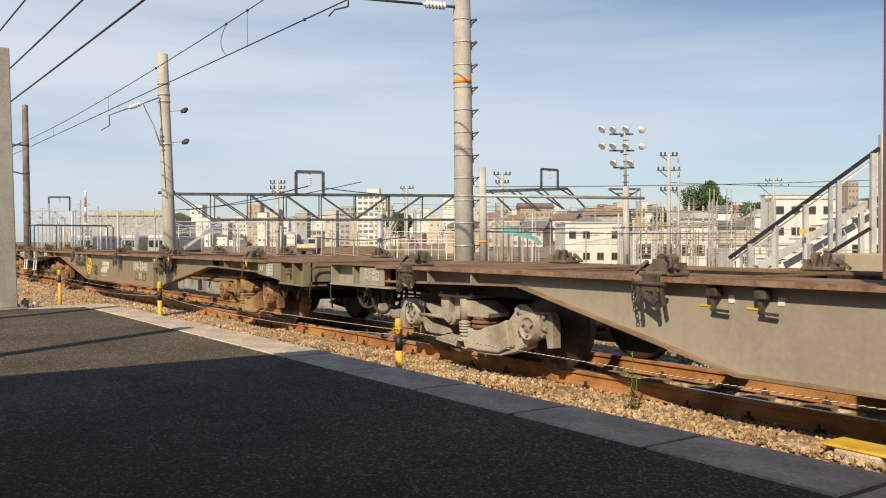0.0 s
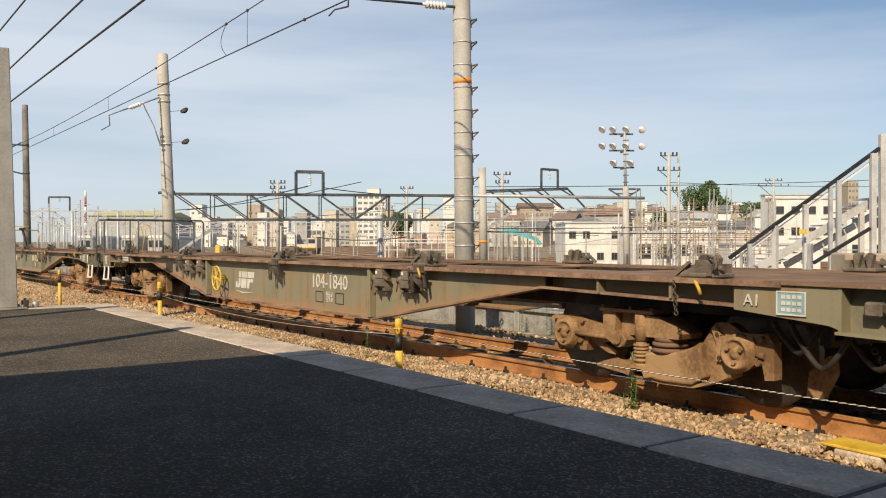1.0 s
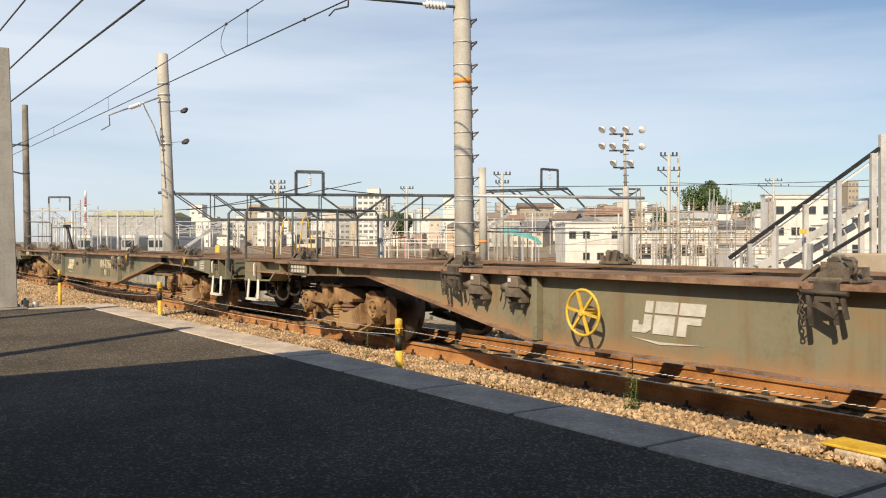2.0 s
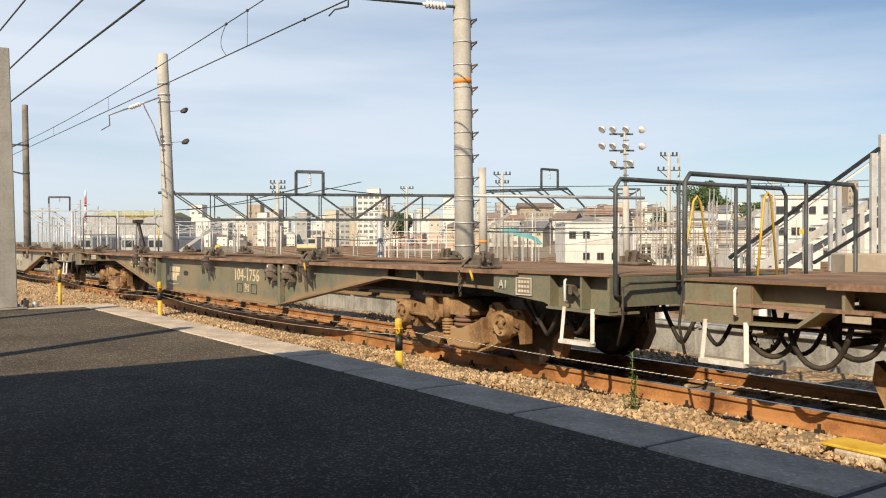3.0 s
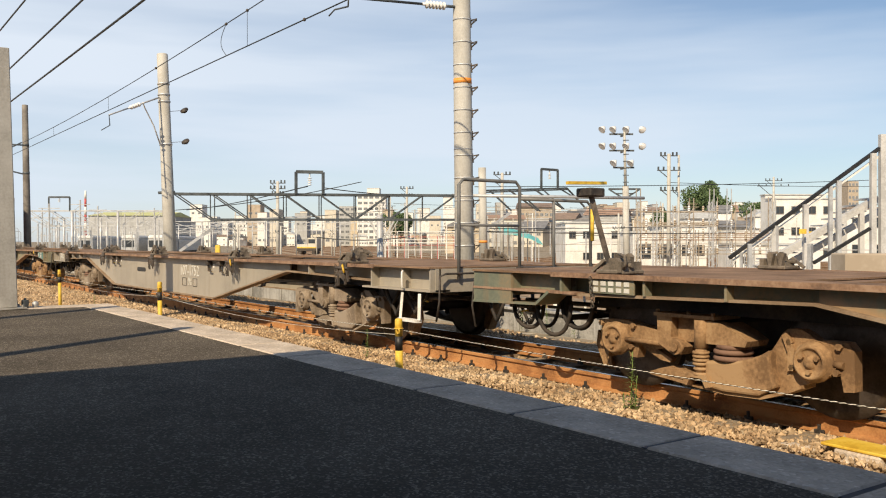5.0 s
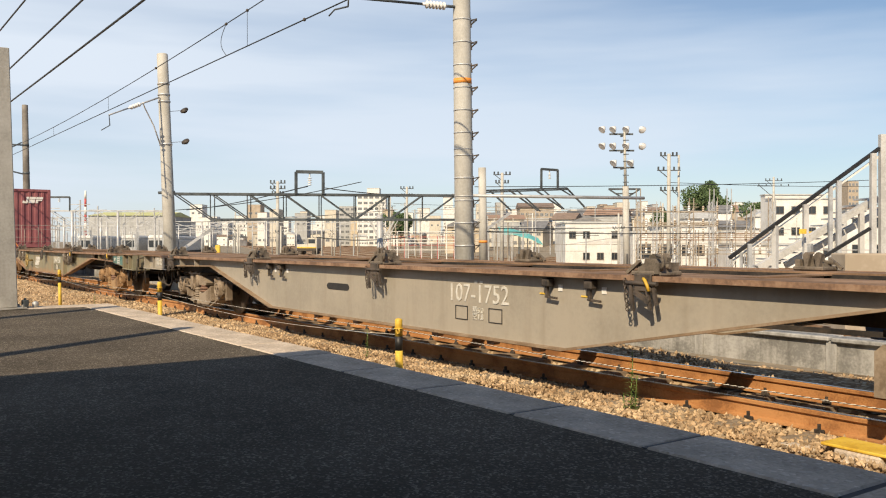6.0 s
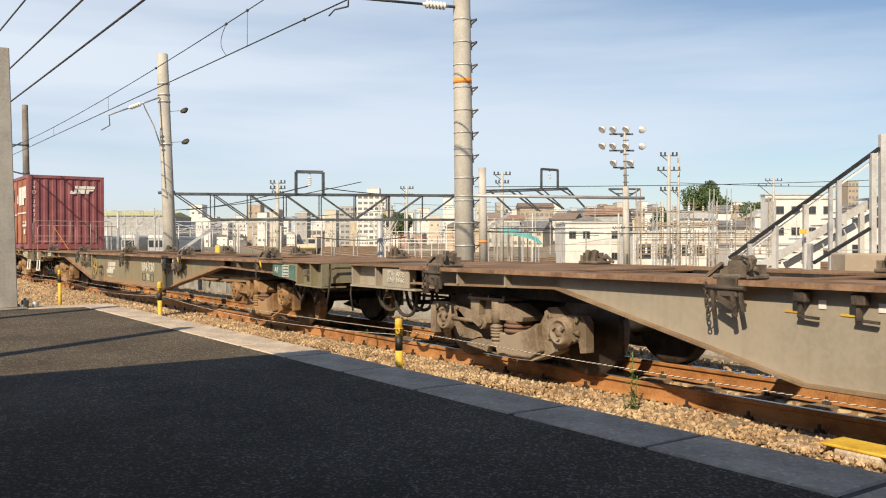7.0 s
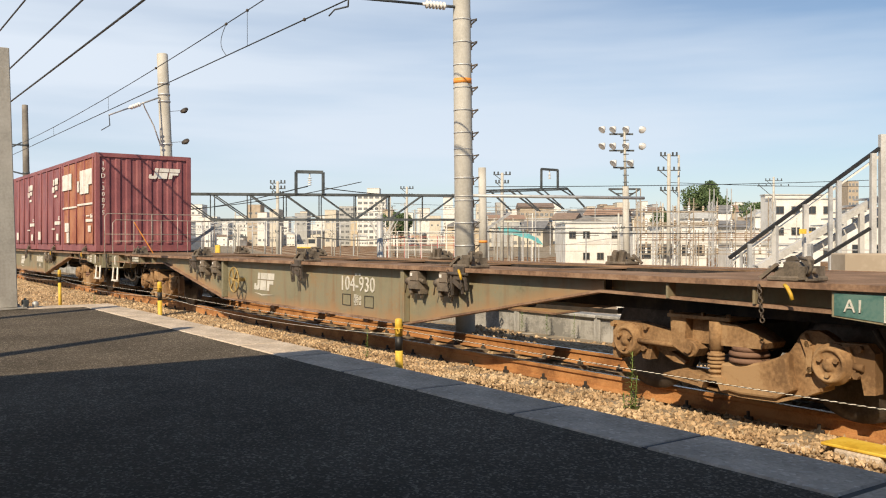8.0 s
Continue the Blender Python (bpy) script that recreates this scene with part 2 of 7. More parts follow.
LIGHT_BLUE = mat("pale_blue_plate", [(0.20, 0.33, 0.37), (0.28, 0.42, 0.45)], 0.6, scale=6, fine=40, bump=0.02)
BLUE = mat("blue_tank_paint", [(0.03, 0.10, 0.30), (0.06, 0.16, 0.42)], 0.5, scale=5, fine=40)
GALV = mat("galvanised_steel", [(0.36, 0.36, 0.35), (0.48, 0.48, 0.47), (0.56, 0.56, 0.55)], 0.5, metal=0.35, scale=2, fine=40, bump=0.05)
DARK_STEEL = mat("dark_painted_steel", [(0.045, 0.05, 0.052), (0.07, 0.08, 0.083), (0.10, 0.11, 0.113)], 0.55, scale=2, fine=30, bump=0.05)
PILLAR_PAINT = mat("grey_column_paint", [(0.30, 0.285, 0.25), (0.37, 0.35, 0.31), (0.42, 0.40, 0.36)], 0.6, scale=1.5, fine=30, bump=0.05, streak=((0.22, 0.19, 0.15), 0.3))
WIRE = mat("overhead_wire", [(0.03, 0.035, 0.035), (0.06, 0.065, 0.065)], 0.5, metal=0.4, bump=0)
PORCELAIN = mat("white_porcelain", [(0.68, 0.66, 0.62), (0.80, 0.79, 0.76)], 0.2, scale=4, fine=30, bump=0)
ORANGE = mat("orange_band_paint", [(0.70, 0.24, 0.03), (0.82, 0.33, 0.06)], 0.55, scale=4, fine=30, bump=0.02)
MAROON = mat("maroon_container_paint", [(0.20, 0.065, 0.073), (0.25, 0.083, 0.09), (0.285, 0.105, 0.105)], 0.55, scale=1.4, fine=30, bump=0.05, streak=((0.17, 0.06, 0.05), 0.4))
FADED = mat("faded_maroon_paint", [(0.29, 0.095, 0.055), (0.37, 0.145, 0.08), (0.42, 0.19, 0.105)], 0.7, scale=1.6, fine=25, bump=0.05, streak=((0.2, 0.08, 0.06), 0.5))
DARK_GREY = mat("grey_pipe_paint", [(0.12, 0.12, 0.115), (0.18, 0.175, 0.165)], 0.55, scale=4, fine=40, bump=0.05)
OLIVE_RUST = mat("rusty_lower_edge", [(0.20, 0.135, 0.08), (0.26, 0.18, 0.11), (0.30, 0.225, 0.15)], 0.75, scale=3, fine=40, bump=0.1)
STRAND = mat("dark_rope_strand", [(0.05, 0.045, 0.04), (0.09, 0.08, 0.07)], 0.85, scale=30, fine=90, bump=0.2)
OLD_CONCRETE = mat("sooty_concrete", [(0.13, 0.115, 0.095), (0.19, 0.17, 0.145), (0.25, 0.225, 0.19)], 0.85, scale=1.4, fine=25, bump=0.15)
ROPE = mat("pale_twisted_rope", [(0.62, 0.57, 0.46), (0.78, 0.74, 0.64)], 0.8, scale=30, fine=90, bump=0.3)
# paler than GLASS: the haze of distance is put into its colour
GLASS_FAR = mat("curtained_window_glass", [(0.13, 0.135, 0.135), (0.24, 0.24, 0.235)], 0.12, scale=0.3, fine=3, bump=0, spec=0.8)
GLASS = mat("window_glass", [(0.02, 0.025, 0.03), (0.045, 0.05, 0.055)], 0.08, scale=0.3, fine=3, bump=0, spec=0.8)


# ---------------------------------------------------------------- mesh helpers
def box(bm, x0, x1, y0, y1, z0, z1, m=None, bevel=0.0):
    vs = [bm.verts.new(Vector(c)) for c in ((x0, y0, z0), (x1, y0, z0), (x1, y1, z0), (x0, y1, z0), (x0, y0, z1), (x1, y0, z1), (x1, y1, z1), (x0, y1, z1))]
    fs = [bm.faces.new([vs[i] for i in q]) for q in ((3, 2, 1, 0), (4, 5, 6, 7), (0, 1, 5, 4), (1, 2, 6, 5), (2, 3, 7, 6), (3, 0, 4, 7))]
    if bevel:
        es = list({e for f in fs for e in f.edges})
        r = bmesh.ops.bevel(bm, geom=es, offset=bevel, segments=1, affect="EDGES", profile=0.5)
        vs = list({v for f in r["faces"] for v in f.verts} | {v for v in vs if v.is_valid})
    if m is not None:
        for v in vs:
            v.co = m @ v.co
    return bm


def rod(bm, a, b, r, seg=8, r2=None, caps=True):
    """A round bar from a to b."""
    a, b = Vector(a), Vector(b)
    q = (b - a).to_track_quat("Z", "Y").to_matrix()
    r2 = r if r2 is None else r2
    ring = []
    for c, rr in ((a, r), (b, r2)):
        ring.append([bm.verts.new(c + q @ Vector((rr * math.cos(2 * math.pi * k / seg), rr * math.sin(2 * math.pi * k / seg), 0))) for k in range(seg)])
    for k in range(seg):
        f = bm.faces.new((ring[0][k], ring[0][(k + 1) % seg], ring[1][(k + 1) % seg], ring[1][k]))
        f.smooth = seg > 6
    if caps:
        bm.faces.new(ring[0][::-1])
        bm.faces.new(ring[1])
    return bm


def tube(bm, pts, r, seg=6):
    """A round bar swept along a line of points, in one piece."""
    pts = [Vector(p) for p in pts]
    rows = []
    side = None
    for k, p in enumerate(pts):
        v = (pts[min(k + 1, len(pts) - 1)] - pts[max(k - 1, 0)]).normalized()
        if side is None:
            side = v.orthogonal().normalized()
        side = (side - v * side.dot(v)).normalized()
        up = v.cross(side)
        rows.append([bm.verts.new(p + r * (side * math.cos(2 * math.pi * i / seg) + up * math.sin(2 * math.pi * i / seg))) for i in range(seg)])
    for a, b in zip(rows[:-1], rows[1:]):
        for i in range(seg):
            f = bm.faces.new((a[i], a[(i + 1) % seg], b[(i + 1) % seg], b[i]))
            f.smooth = True
    bm.faces.new(rows[0][::-1])
    bm.faces.new(rows[-1])
    return bm


def bar(bm, a, b, w, h=None):
    """A square bar from a to b."""
    a, b = Vector(a), Vector(b)
    h = w if h is None else h
    q = (b - a).to_track_quat("X", "Z").to_matrix().to_4x4()
    return box(bm, 0, (b - a).length, -w / 2, w / 2, -h / 2, h / 2, Matrix.Translation(a) @ q)


def prism(bm, pts, y0, y1, axis="y"):
    """A closed outline in x, z swept from y0 to y1 (axis x: outline in y, z; axis z: outline in x, y)."""
    put = {"y": lambda p, d: (p[0], d, p[1]), "x": lambda p, d: (d, p[0], p[1]), "z": lambda p, d: (p[0], p[1], d)}[axis]
    a = [bm.verts.new(put(p, y0)) for p in pts]
    b = [bm.verts.new(put(p, y1)) for p in pts]
    n = len(pts)
    fs = [bm.faces.new(a), bm.faces.new(b[::-1])]
    fs += [bm.faces.new((a[k], b[k], b[(k + 1) % n], a[(k + 1) % n])) for k in range(n)]
    bmesh.ops.recalc_face_normals(bm, faces=fs)
    return bm


def lathe(bm, profile, m=None, seg=16):
    """Turns (radius, height) pairs about the z axis."""
    rings = []
    for r, z in profile:
        rings.append([bm.verts.new((m or Matrix()) @ Vector((r * math.cos(2 * math.pi * k / seg), r * math.sin(2 * math.pi * k / seg), z))) for k in range(seg)])
    for a, b in zip(rings[:-1], rings[1:]):
        for k in range(seg):
            f = bm.faces.new((a[k], a[(k + 1) % seg], b[(k + 1) % seg], b[k]))
            f.smooth = True
    bm.faces.new(rings[0][::-1])
    bm.faces.new(rings[-1])
    return bm


def ring(bm, centre, axis, R, r, seg=20, tube_seg=6):
    """A torus."""
    q = Vector(axis).to_track_quat("Z", "Y").to_matrix()
    c = Vector(centre)
    rows = []
    for i in range(seg):
        a = 2 * math.pi * i / seg
        rows.append([bm.verts.new(c + q @ Vector(((R + r * math.cos(u)) * math.cos(a), (R + r * math.cos(u)) * math.sin(a), r * math.sin(u)))) for u in (2 * math.pi * k / tube_seg for k in range(tube_seg))])
    for i in range(seg):
        for k in range(tube_seg):
            f = bm.faces.new((rows[i][k], rows[(i + 1) % seg][k], rows[(i + 1) % seg][(k + 1) % tube_seg], rows[i][(k + 1) % tube_seg]))
            f.smooth = True
    return bm


def done(name, bm, material):
    me = bpy.data.meshes.new(name)
    bm.normal_update()
    bm.to_mesh(me)
    bm.free()
    me.materials.append(material)
    return me


def part(name, bm, material, parent, label="", at=None):
    ob = new(name, bm if isinstance(bm, bpy.types.Mesh) else done(name, bm, material))
    ob.parent = parent
    if at is not None:
        ob.matrix_basis = at
    if label:
        tagged(ob, label)
    return ob


def thing(name, label, category, at=None, group="", kind=""):
    ob = new(name)
    ob.empty_display_size = 0.2
    if at is not None:
        ob.matrix_basis = at
    return tagged(ob, label, category, group, kind)


def single(name, bm, material, label, category, group="", kind="", at=None):
    ob = new(name, done(name, bm, material))
    if at is not None:
        ob.matrix_basis = at
    return tagged(ob, label, category, group, kind)


def lettering(text, size, material, depth=0.004):
    """A mesh of raised characters in the x, y plane, centred."""
    cu = bpy.data.curves.new("lettering", "FONT")
    cu.body, cu.size, cu.extrude = text, size, depth
    cu.align_x, cu.align_y = "CENTER", "CENTER"
    cu.resolution_u = 2
    tmp = bpy.data.objects.new("lettering", cu)
    me = bpy.data.meshes.new_from_object(tmp)
    bpy.data.objects.remove(tmp)
    bpy.data.curves.remove(cu)
    me.materials.clear()
    me.materials.append(material)
    return me


def painted_digits(parent, text, size, material, at, label):
    """Raised characters, each a piece of its own; the first one carries the rest."""
    me = lettering(text, size, material)
    bm = bmesh.new()
    bm.from_mesh(me)
    bpy.data.meshes.remove(me)
    left = set(bm.verts)
    root = None
    while left:
        stack, seen = [next(iter(left))], set()
        while stack:
            v = stack.pop()
            if v in seen:
                continue
            seen.add(v)
            stack += [e.other_vert(v) for e in v.link_edges]
        left -= seen
        order = sorted(seen, key=lambda v: v.index)
        idx = {v: k for k, v in enumerate(order)}
        faces = [[idx[v] for v in f.verts] for f in bm.faces if f.verts[0] in seen]
        piece = bpy.data.meshes.new("character")
        piece.from_pydata([tuple(v.co) for v in order], [], faces)
        piece.materials.append(material)
        if root is None:
            root = part("running_number", piece, None, parent, label, at=at)
        else:
            part("character", piece, None, root)
    bm.free()


B = bmesh.new


# ---------------------------------------------------------------- ground, platform, track
rng = random.Random(4)


AX_R, AX_D = Vector((0.5778, 0.8162, 0)), Vector((-0.8162, 0.5778, 0))   # along and away from the yard's gantries


def rise(r, d):
    """Level of the land beyond the yard, which climbs towards the town."""
    side = min(max((r / max(d, 1) + 0.04) / 0.16, 0), 1)
    return YARD + 9.0 * min(max((d - 150) / 260, 0), 1) * side * side * (3 - 2 * side)


def terrain():
    """One sheet: the track bed on its embankment, the slope, the yard and the land out to the horizon."""
    bm = B()
    ys = [-4000, -30, 2.5, 3.9, 5.0, 9.0, 11.5, 15.0, 40, 80] + [110 + 25 * k for k in range(18)] + [700, 1200, 4500]
    zs = {-4000: GROUND - 0.3, -30: GROUND - 0.3, 2.5: GROUND - 0.3, 3.9: GROUND - 0.06, 5.0: GROUND - 0.04, 9.0: GROUND - 0.04, 11.5: GROUND - 0.1}
    xs = [-4500, -1500, -900] + [-700 + 25 * k for k in range(26)] + [-60, -30, -15, 0, 15, 40, 120, 900, 4500]
    rows = [[bm.verts.new((x, y, zs[y] if y in zs else rise(AX_R.x * x + AX_R.y * y, AX_D.x * x + AX_D.y * y))) for y in ys] for x in sorted(set(xs))]
    for a, b in zip(rows[:-1], rows[1:]):
        for k in range(len(ys) - 1):
            bm.faces.new((a[k], b[k], b[k + 1], a[k + 1]))
    return single("ground", bm, EARTH, "dusty brown railway land sloping down to a yard", "ground", kind="structure")


terrain()

END = -15.35         # where the platform stops
# platform: asphalt slab with a joggled edge of coping stones
bm = B()
box(bm, END + 0.5, 14, -9, 3.41, GROUND - 0.3, PLAT - 0.004)
platform = single("platform", bm, ASPHALT, "dark worn asphalt station platform", "platform", kind="structure")
bm = B()
box(bm, END + 0.03, 14, 3.412, 3.75, GROUND - 0.3, PLAT - 0.163)
box(bm, END + 0.03, END + 0.497, -9, 3.41, GROUND - 0.3, PLAT - 0.163)
single("platform_wall", bm, CONCRETE, "concrete wall under the platform edge", "wall", kind="structure")

coping = thing("coping", "row of pale concrete slabs along the platform edge", "coping", kind="structure")
bm = B()
box(bm, -0.518, 0.518, -0.247, 0.247, -0.16, 0.004, bevel=0.012)
slab = done("slab", bm, COPING)
for k in range(-8, 5):
    part("slab", slab, None, coping, at=pose(-5.715 + 1.068 * k + rng.uniform(-0.004, 0.004), 3.662 + rng.uniform(-0.004, 0.004), PLAT + rng.uniform(-0.004, 0.003), rng.uniform(-0.3, 0.3), rng.uniform(-0.15, 0.15), rng.uniform(-0.2, 0.2)))

bm = B()
box(bm, END, -14.805, -0.247, 0.247, -0.16, 0.004, bevel=0.010)
part("slab", bm, COPING, coping, at=pose(0, 3.662, PLAT))
bm = B()
box(bm, -0.245, 0.245, -0.522, 0.522, -0.16, 0.004, bevel=0.010)
end_slab = done("slab", bm, COPING)
for k in range(10):
    part("slab", end_slab, None, coping, at=pose(END + 0.25, 2.88 - 1.068 * k, PLAT + rng.uniform(-0.004, 0.003), 0, rng.uniform(-0.2, 0.2), rng.uniform(-0.2, 0.2)))

# black strips fill the gaps between the slabs, just below their tops
bm = B()
box(bm, -0.018, 0.018, 3.42, 3.90, PLAT - 0.12, PLAT - 0.003)
joint = done("joint", bm, POST_BLACK)
for k in range(-9, 5):
    part("joint", joint, None, coping, "dark strip filling the joint", at=pose(-5.715 + 0.534 + 1.068 * k, 0, 0))


def rail_profile():
    return [(-0.064, -0.153), (0.064, -0.153), (0.064, -0.143), (0.012, -0.125), (0.008, -0.045), (0.032, -0.032), (0.0325, -0.006), (0.026, 0.0), (-0.026, 0.0), (-0.0325, -0.006), (-0.032, -0.032), (-0.008, -0.045), (-0.012, -0.125), (-0.064, -0.143)]


def rail(y):
    bm = B()
    prism(bm, [(y + a, z) for a, z in rail_profile()], -170, 60, "x")
    r = single("rail", bm, RAIL_RUST, "rust-brown steel rail with a worn bright head", "rail", group="rails of the main track")
    bm = B()
    box(bm, -170, 60, y - 0.022, y + 0.022, 0.0005, 0.003)
    part("running_band", bm, RAIL_STEEL, r, "bright worn running surface")
    return r


for s in (-1, 1):
    rail(TRACK + s * 0.566)
sleeper = None
for k in range(-150, 60):
    x = 0.62 * k
    if x < -60 or x > 16:
        continue
    if sleeper is None:
        bm = B()
        prism(bm, [(-0.12, -0.36), (0.12, -0.36), (0.10, -0.155), (-0.10, -0.155)], -1.0, 1.0, "y")
        sleeper = single("sleeper", bm, SLEEPER, "dusty concrete sleeper bedded in ballast", "sleeper", group="sleepers of the main track", at=pose(x, TRACK, 0))
        for s in (-1, 1):
            for q in (-1, 1):
                bm = B()
                box(bm, -0.04, 0.04, s * 0.566 + q * 0.065 - 0.03 * (q < 0), s * 0.566 + q * 0.065 + 0.03 * (q > 0), -0.158, -0.125, bevel=0.006)
                rod(bm, (0, s * 0.566 + q * 0.085, -0.13), (0, s * 0.566 + q * 0.085, -0.085), 0.015, 6)
                part("rail_clip", bm, IRON, sleeper)
    else:
        copy_thing(sleeper, pose(x, TRACK, rng.uniform(-0.006, 0.004)))


def scatter(name, label, x0, x1, y0, y1, count, size, level, seed, material=STONE):
    """Loose angular stones, many in one mesh."""
    r = random.Random(seed)
    verts, faces = [], []
    base = [Vector(v) for v in ((1, 0, 0), (-1, 0, 0), (0, 1, 0), (0, -1, 0), (0, 0, 1), (0, 0, -1))]
    tri = ((0, 2, 4), (2, 1, 4), (1, 3, 4), (3, 0, 4), (2, 0, 5), (1, 2, 5), (3, 1, 5), (0, 3, 5))
    for _ in range(count):
        x, y = r.uniform(x0, x1), r.uniform(y0, y1)
        s = size * r.uniform(0.6, 1.35)
        e = Euler((r.uniform(0, 6.3), r.uniform(0, 6.3), r.uniform(0, 6.3))).to_matrix()
        sc = Vector((r.uniform(0.7, 1.3), r.uniform(0.6, 1.1), r.uniform(0.5, 0.9)))
        c = Vector((x, y, level(x, y) + r.uniform(-0.1, 0.5) * s))
        o = len(verts)
        verts += [tuple(c + e @ Vector((v.x * sc.x, v.y * sc.y, v.z * sc.z)) * s) for v in base]
        faces += [(a + o, b + o, d + o) for a, b, d in tri]
    me = bpy.data.meshes.new(name)
    me.from_pydata(verts, [], faces)
    me.materials.append(material)
    ob = new(name, me)
    return tagged(ob, label, "ballast", kind="stuff")


def bed(x, y):
    d = abs(y - TRACK)
    if d < 0.46:
        return -0.225
    return -0.17 if d < 1.25 else max(-0.17 - (d - 1.25) * 0.10, GROUND - 0.02) + 0.03 * math.sin(x * 1.7 + y * 3)


bm = B()
ys = [3.91, 4.4, 5.0, 5.5, 6.2, 6.27, 6.33, 7.20, 7.26, 7.3, 8.0, 8.5, 9.7]
xs = [-170, -60] + [-40 + 0.5 * k for k in range(110)] + [40]
rows = [[bm.verts.new((x, y, bed(x, y) - 0.01)) for y in ys] for x in xs]
for a, b in zip(rows[:-1], rows[1:]):
    for k in range(len(ys) - 1):
        bm.faces.new((a[k], b[k], b[k + 1], a[k + 1]))
single("ballast_bed", bm, BALLAST_BED, "tan crushed-stone track bed", "track bed", kind="structure")
bm = B()
xs, ys = [-60] + [-40 + 1.0 * k for k in range(24)] + [-15.38], [-9, -4, 0, 2, 3, 3.92]
rows = [[bm.verts.new((x, y, bed(x, y) - 0.012)) for y in ys] for x in xs]
for a, b in zip(rows[:-1], rows[1:]):
    for k in range(len(ys) - 1):
        bm.faces.new((a[k], b[k], b[k + 1], a[k + 1]))
single("ballast_bed_end", bm, BALLAST_BED, "tan crushed stone beyond the platform end", "track bed", kind="structure")
scatter("ballast", "loose tan crushed stone beyond the platform end", -34, -15.4, 1.0, 4.4, 11000, 0.03, bed, 15)
scatter("ballast", "loose tan crushed stone under the platform edge", -16, 3, 3.93, 4.4, 6000, 0.024, bed, 16)
scatter("ballast", "loose tan crushed stone beside the track", -16, 3, 4.4, 6.16, 26000, 0.023, bed, 11)
scatter("ballast", "loose tan crushed stone further along the track", -42, -16, 4.4, 6.16, 14000, 0.028, bed, 12)
scatter("ballast", "rust-stained crushed stone between the rails", -40, 3, 6.33, 7.20, 12000, 0.028, bed, 13)
scatter("ballast", "loose crushed stone beyond the far rail", -40, 3, 7.4, 9.6, 9000, 0.03, bed, 14)

# low concrete wall along the far edge of the embankment
bm = B()
box(bm, -120, 12, 10.14, 10.4, -1.9, 0.06)
wall_far = single("wall_embankment", bm, CONCRETE, "low stained concrete wall beyond the track", "wall", kind="structure")
bm = B()
box(bm, -0.985, 0.985, -0.05, 0.32, 0, 0.055, bevel=0.012)
cap = done("cap_slab", bm, CONCRETE)
bm = B()
box(bm, -0.07, 0.07, -0.035, 0.0, -1.6, 0.0, bevel=0.01)
pilaster = done("pilaster", bm, CONCRETE)
for k in range(-30, 6):
    part("cap_slab", cap, None, wall_far, at=pose(2.0 * k + 1.0, 10.12, 0.06 + rng.uniform(-0.004, 0.004), 0, rng.uniform(-0.2, 0.2), 0))
    part("pilaster", pilaster, None, wall_far, at=pose(2.0 * k, 10.14, 0.06))
for k, (x, h) in enumerate(((-14.9, 0.42), (-12.2, 0.30), (-10.1, 0.36), (-9.6, 0.26), (-7.4, 0.40), (-5.9, 0.30))):
    bm = B()
    rod(bm, (x, 10.75 + 0.5 * (k % 2), -1.9), (x, 10.75 + 0.5 * (k % 2), h), 0.055 if k % 3 else 0.085, 10)
    single("stub_post", bm, WHITE if k % 3 else GALV, "short pale post behind the low concrete wall", "post", group="stub posts behind the wall")


# ---------------------------------------------------------------- rope fence between platform and track
def fence_post():
    t = thing("fence_post", "yellow and black banded post with rope rings beside the platform", "post", group="posts of the rope fence")
    bm = B()
    rod(bm, (0, 0, GROUND - 0.1), (0, 0, 0.325), 0.034, 14)
    part("post_foot", bm, YELLOW, t)
    bm = B()
    rod(bm, (0, 0, 0.325), (0, 0, 0.452), 0.0335, 14)
    part("black_band", bm, POST_BLACK, t, "black painted band")
    bm = B()
    lathe(bm, [(0.034, 0.452), (0.034, 0.595), (0.026, 0.607), (0.004, 0.611)], seg=14)
    part("post_head", bm, YELLOW, t)
    bm = B()
    ring(bm, (0.038, -0.03, 0.50), (0, 1, 0), 0.022, 0.007, 12, 5)
    ring(bm, (0.0, 0, 0.52), (0, 0, 1), 0.037, 0.007, 14, 5)
    part("rope_ring", bm, YELLOW, t)
    return t


POSTS = (-6.53, -13.32, -20.28)
first = fence_post()
first.matrix_basis = pose(POSTS[0], 4.15, 0, 0.5, -0.6, 0)
for x in POSTS[1:] + (-27.3, -34.2):
    copy_thing(first, pose(x, 4.15, 0.07, rng.uniform(-1.5, 1.5), rng.uniform(-1.5, 1.5), 0))


def sagging(a, b, sag, n=14):
    a, b = Vector(a), Vector(b)
    return [a.lerp(b, k / n) - Vector((0, 0, 4 * sag * (k / n) * (1 - k / n))) for k in range(n + 1)]


def twisted(bm, path, radius, turn_len, phase, r):
    """One strand laid in a helix round a sagging line."""
    pts, run = [], 0.0
    for a, b in zip(path[:-1], path[1:]):
        n = max(int((b - a).length / turn_len * 7), 2)
        for k in range(n):
            g = 2 * math.pi * (run + (b - a).length * k / n) / turn_len + phase
            pts.append(a.lerp(b, k / n) + Vector((0, radius * math.cos(g), radius * math.sin(g))))
        run += (b - a).length
    tube(bm, pts, r, 4)


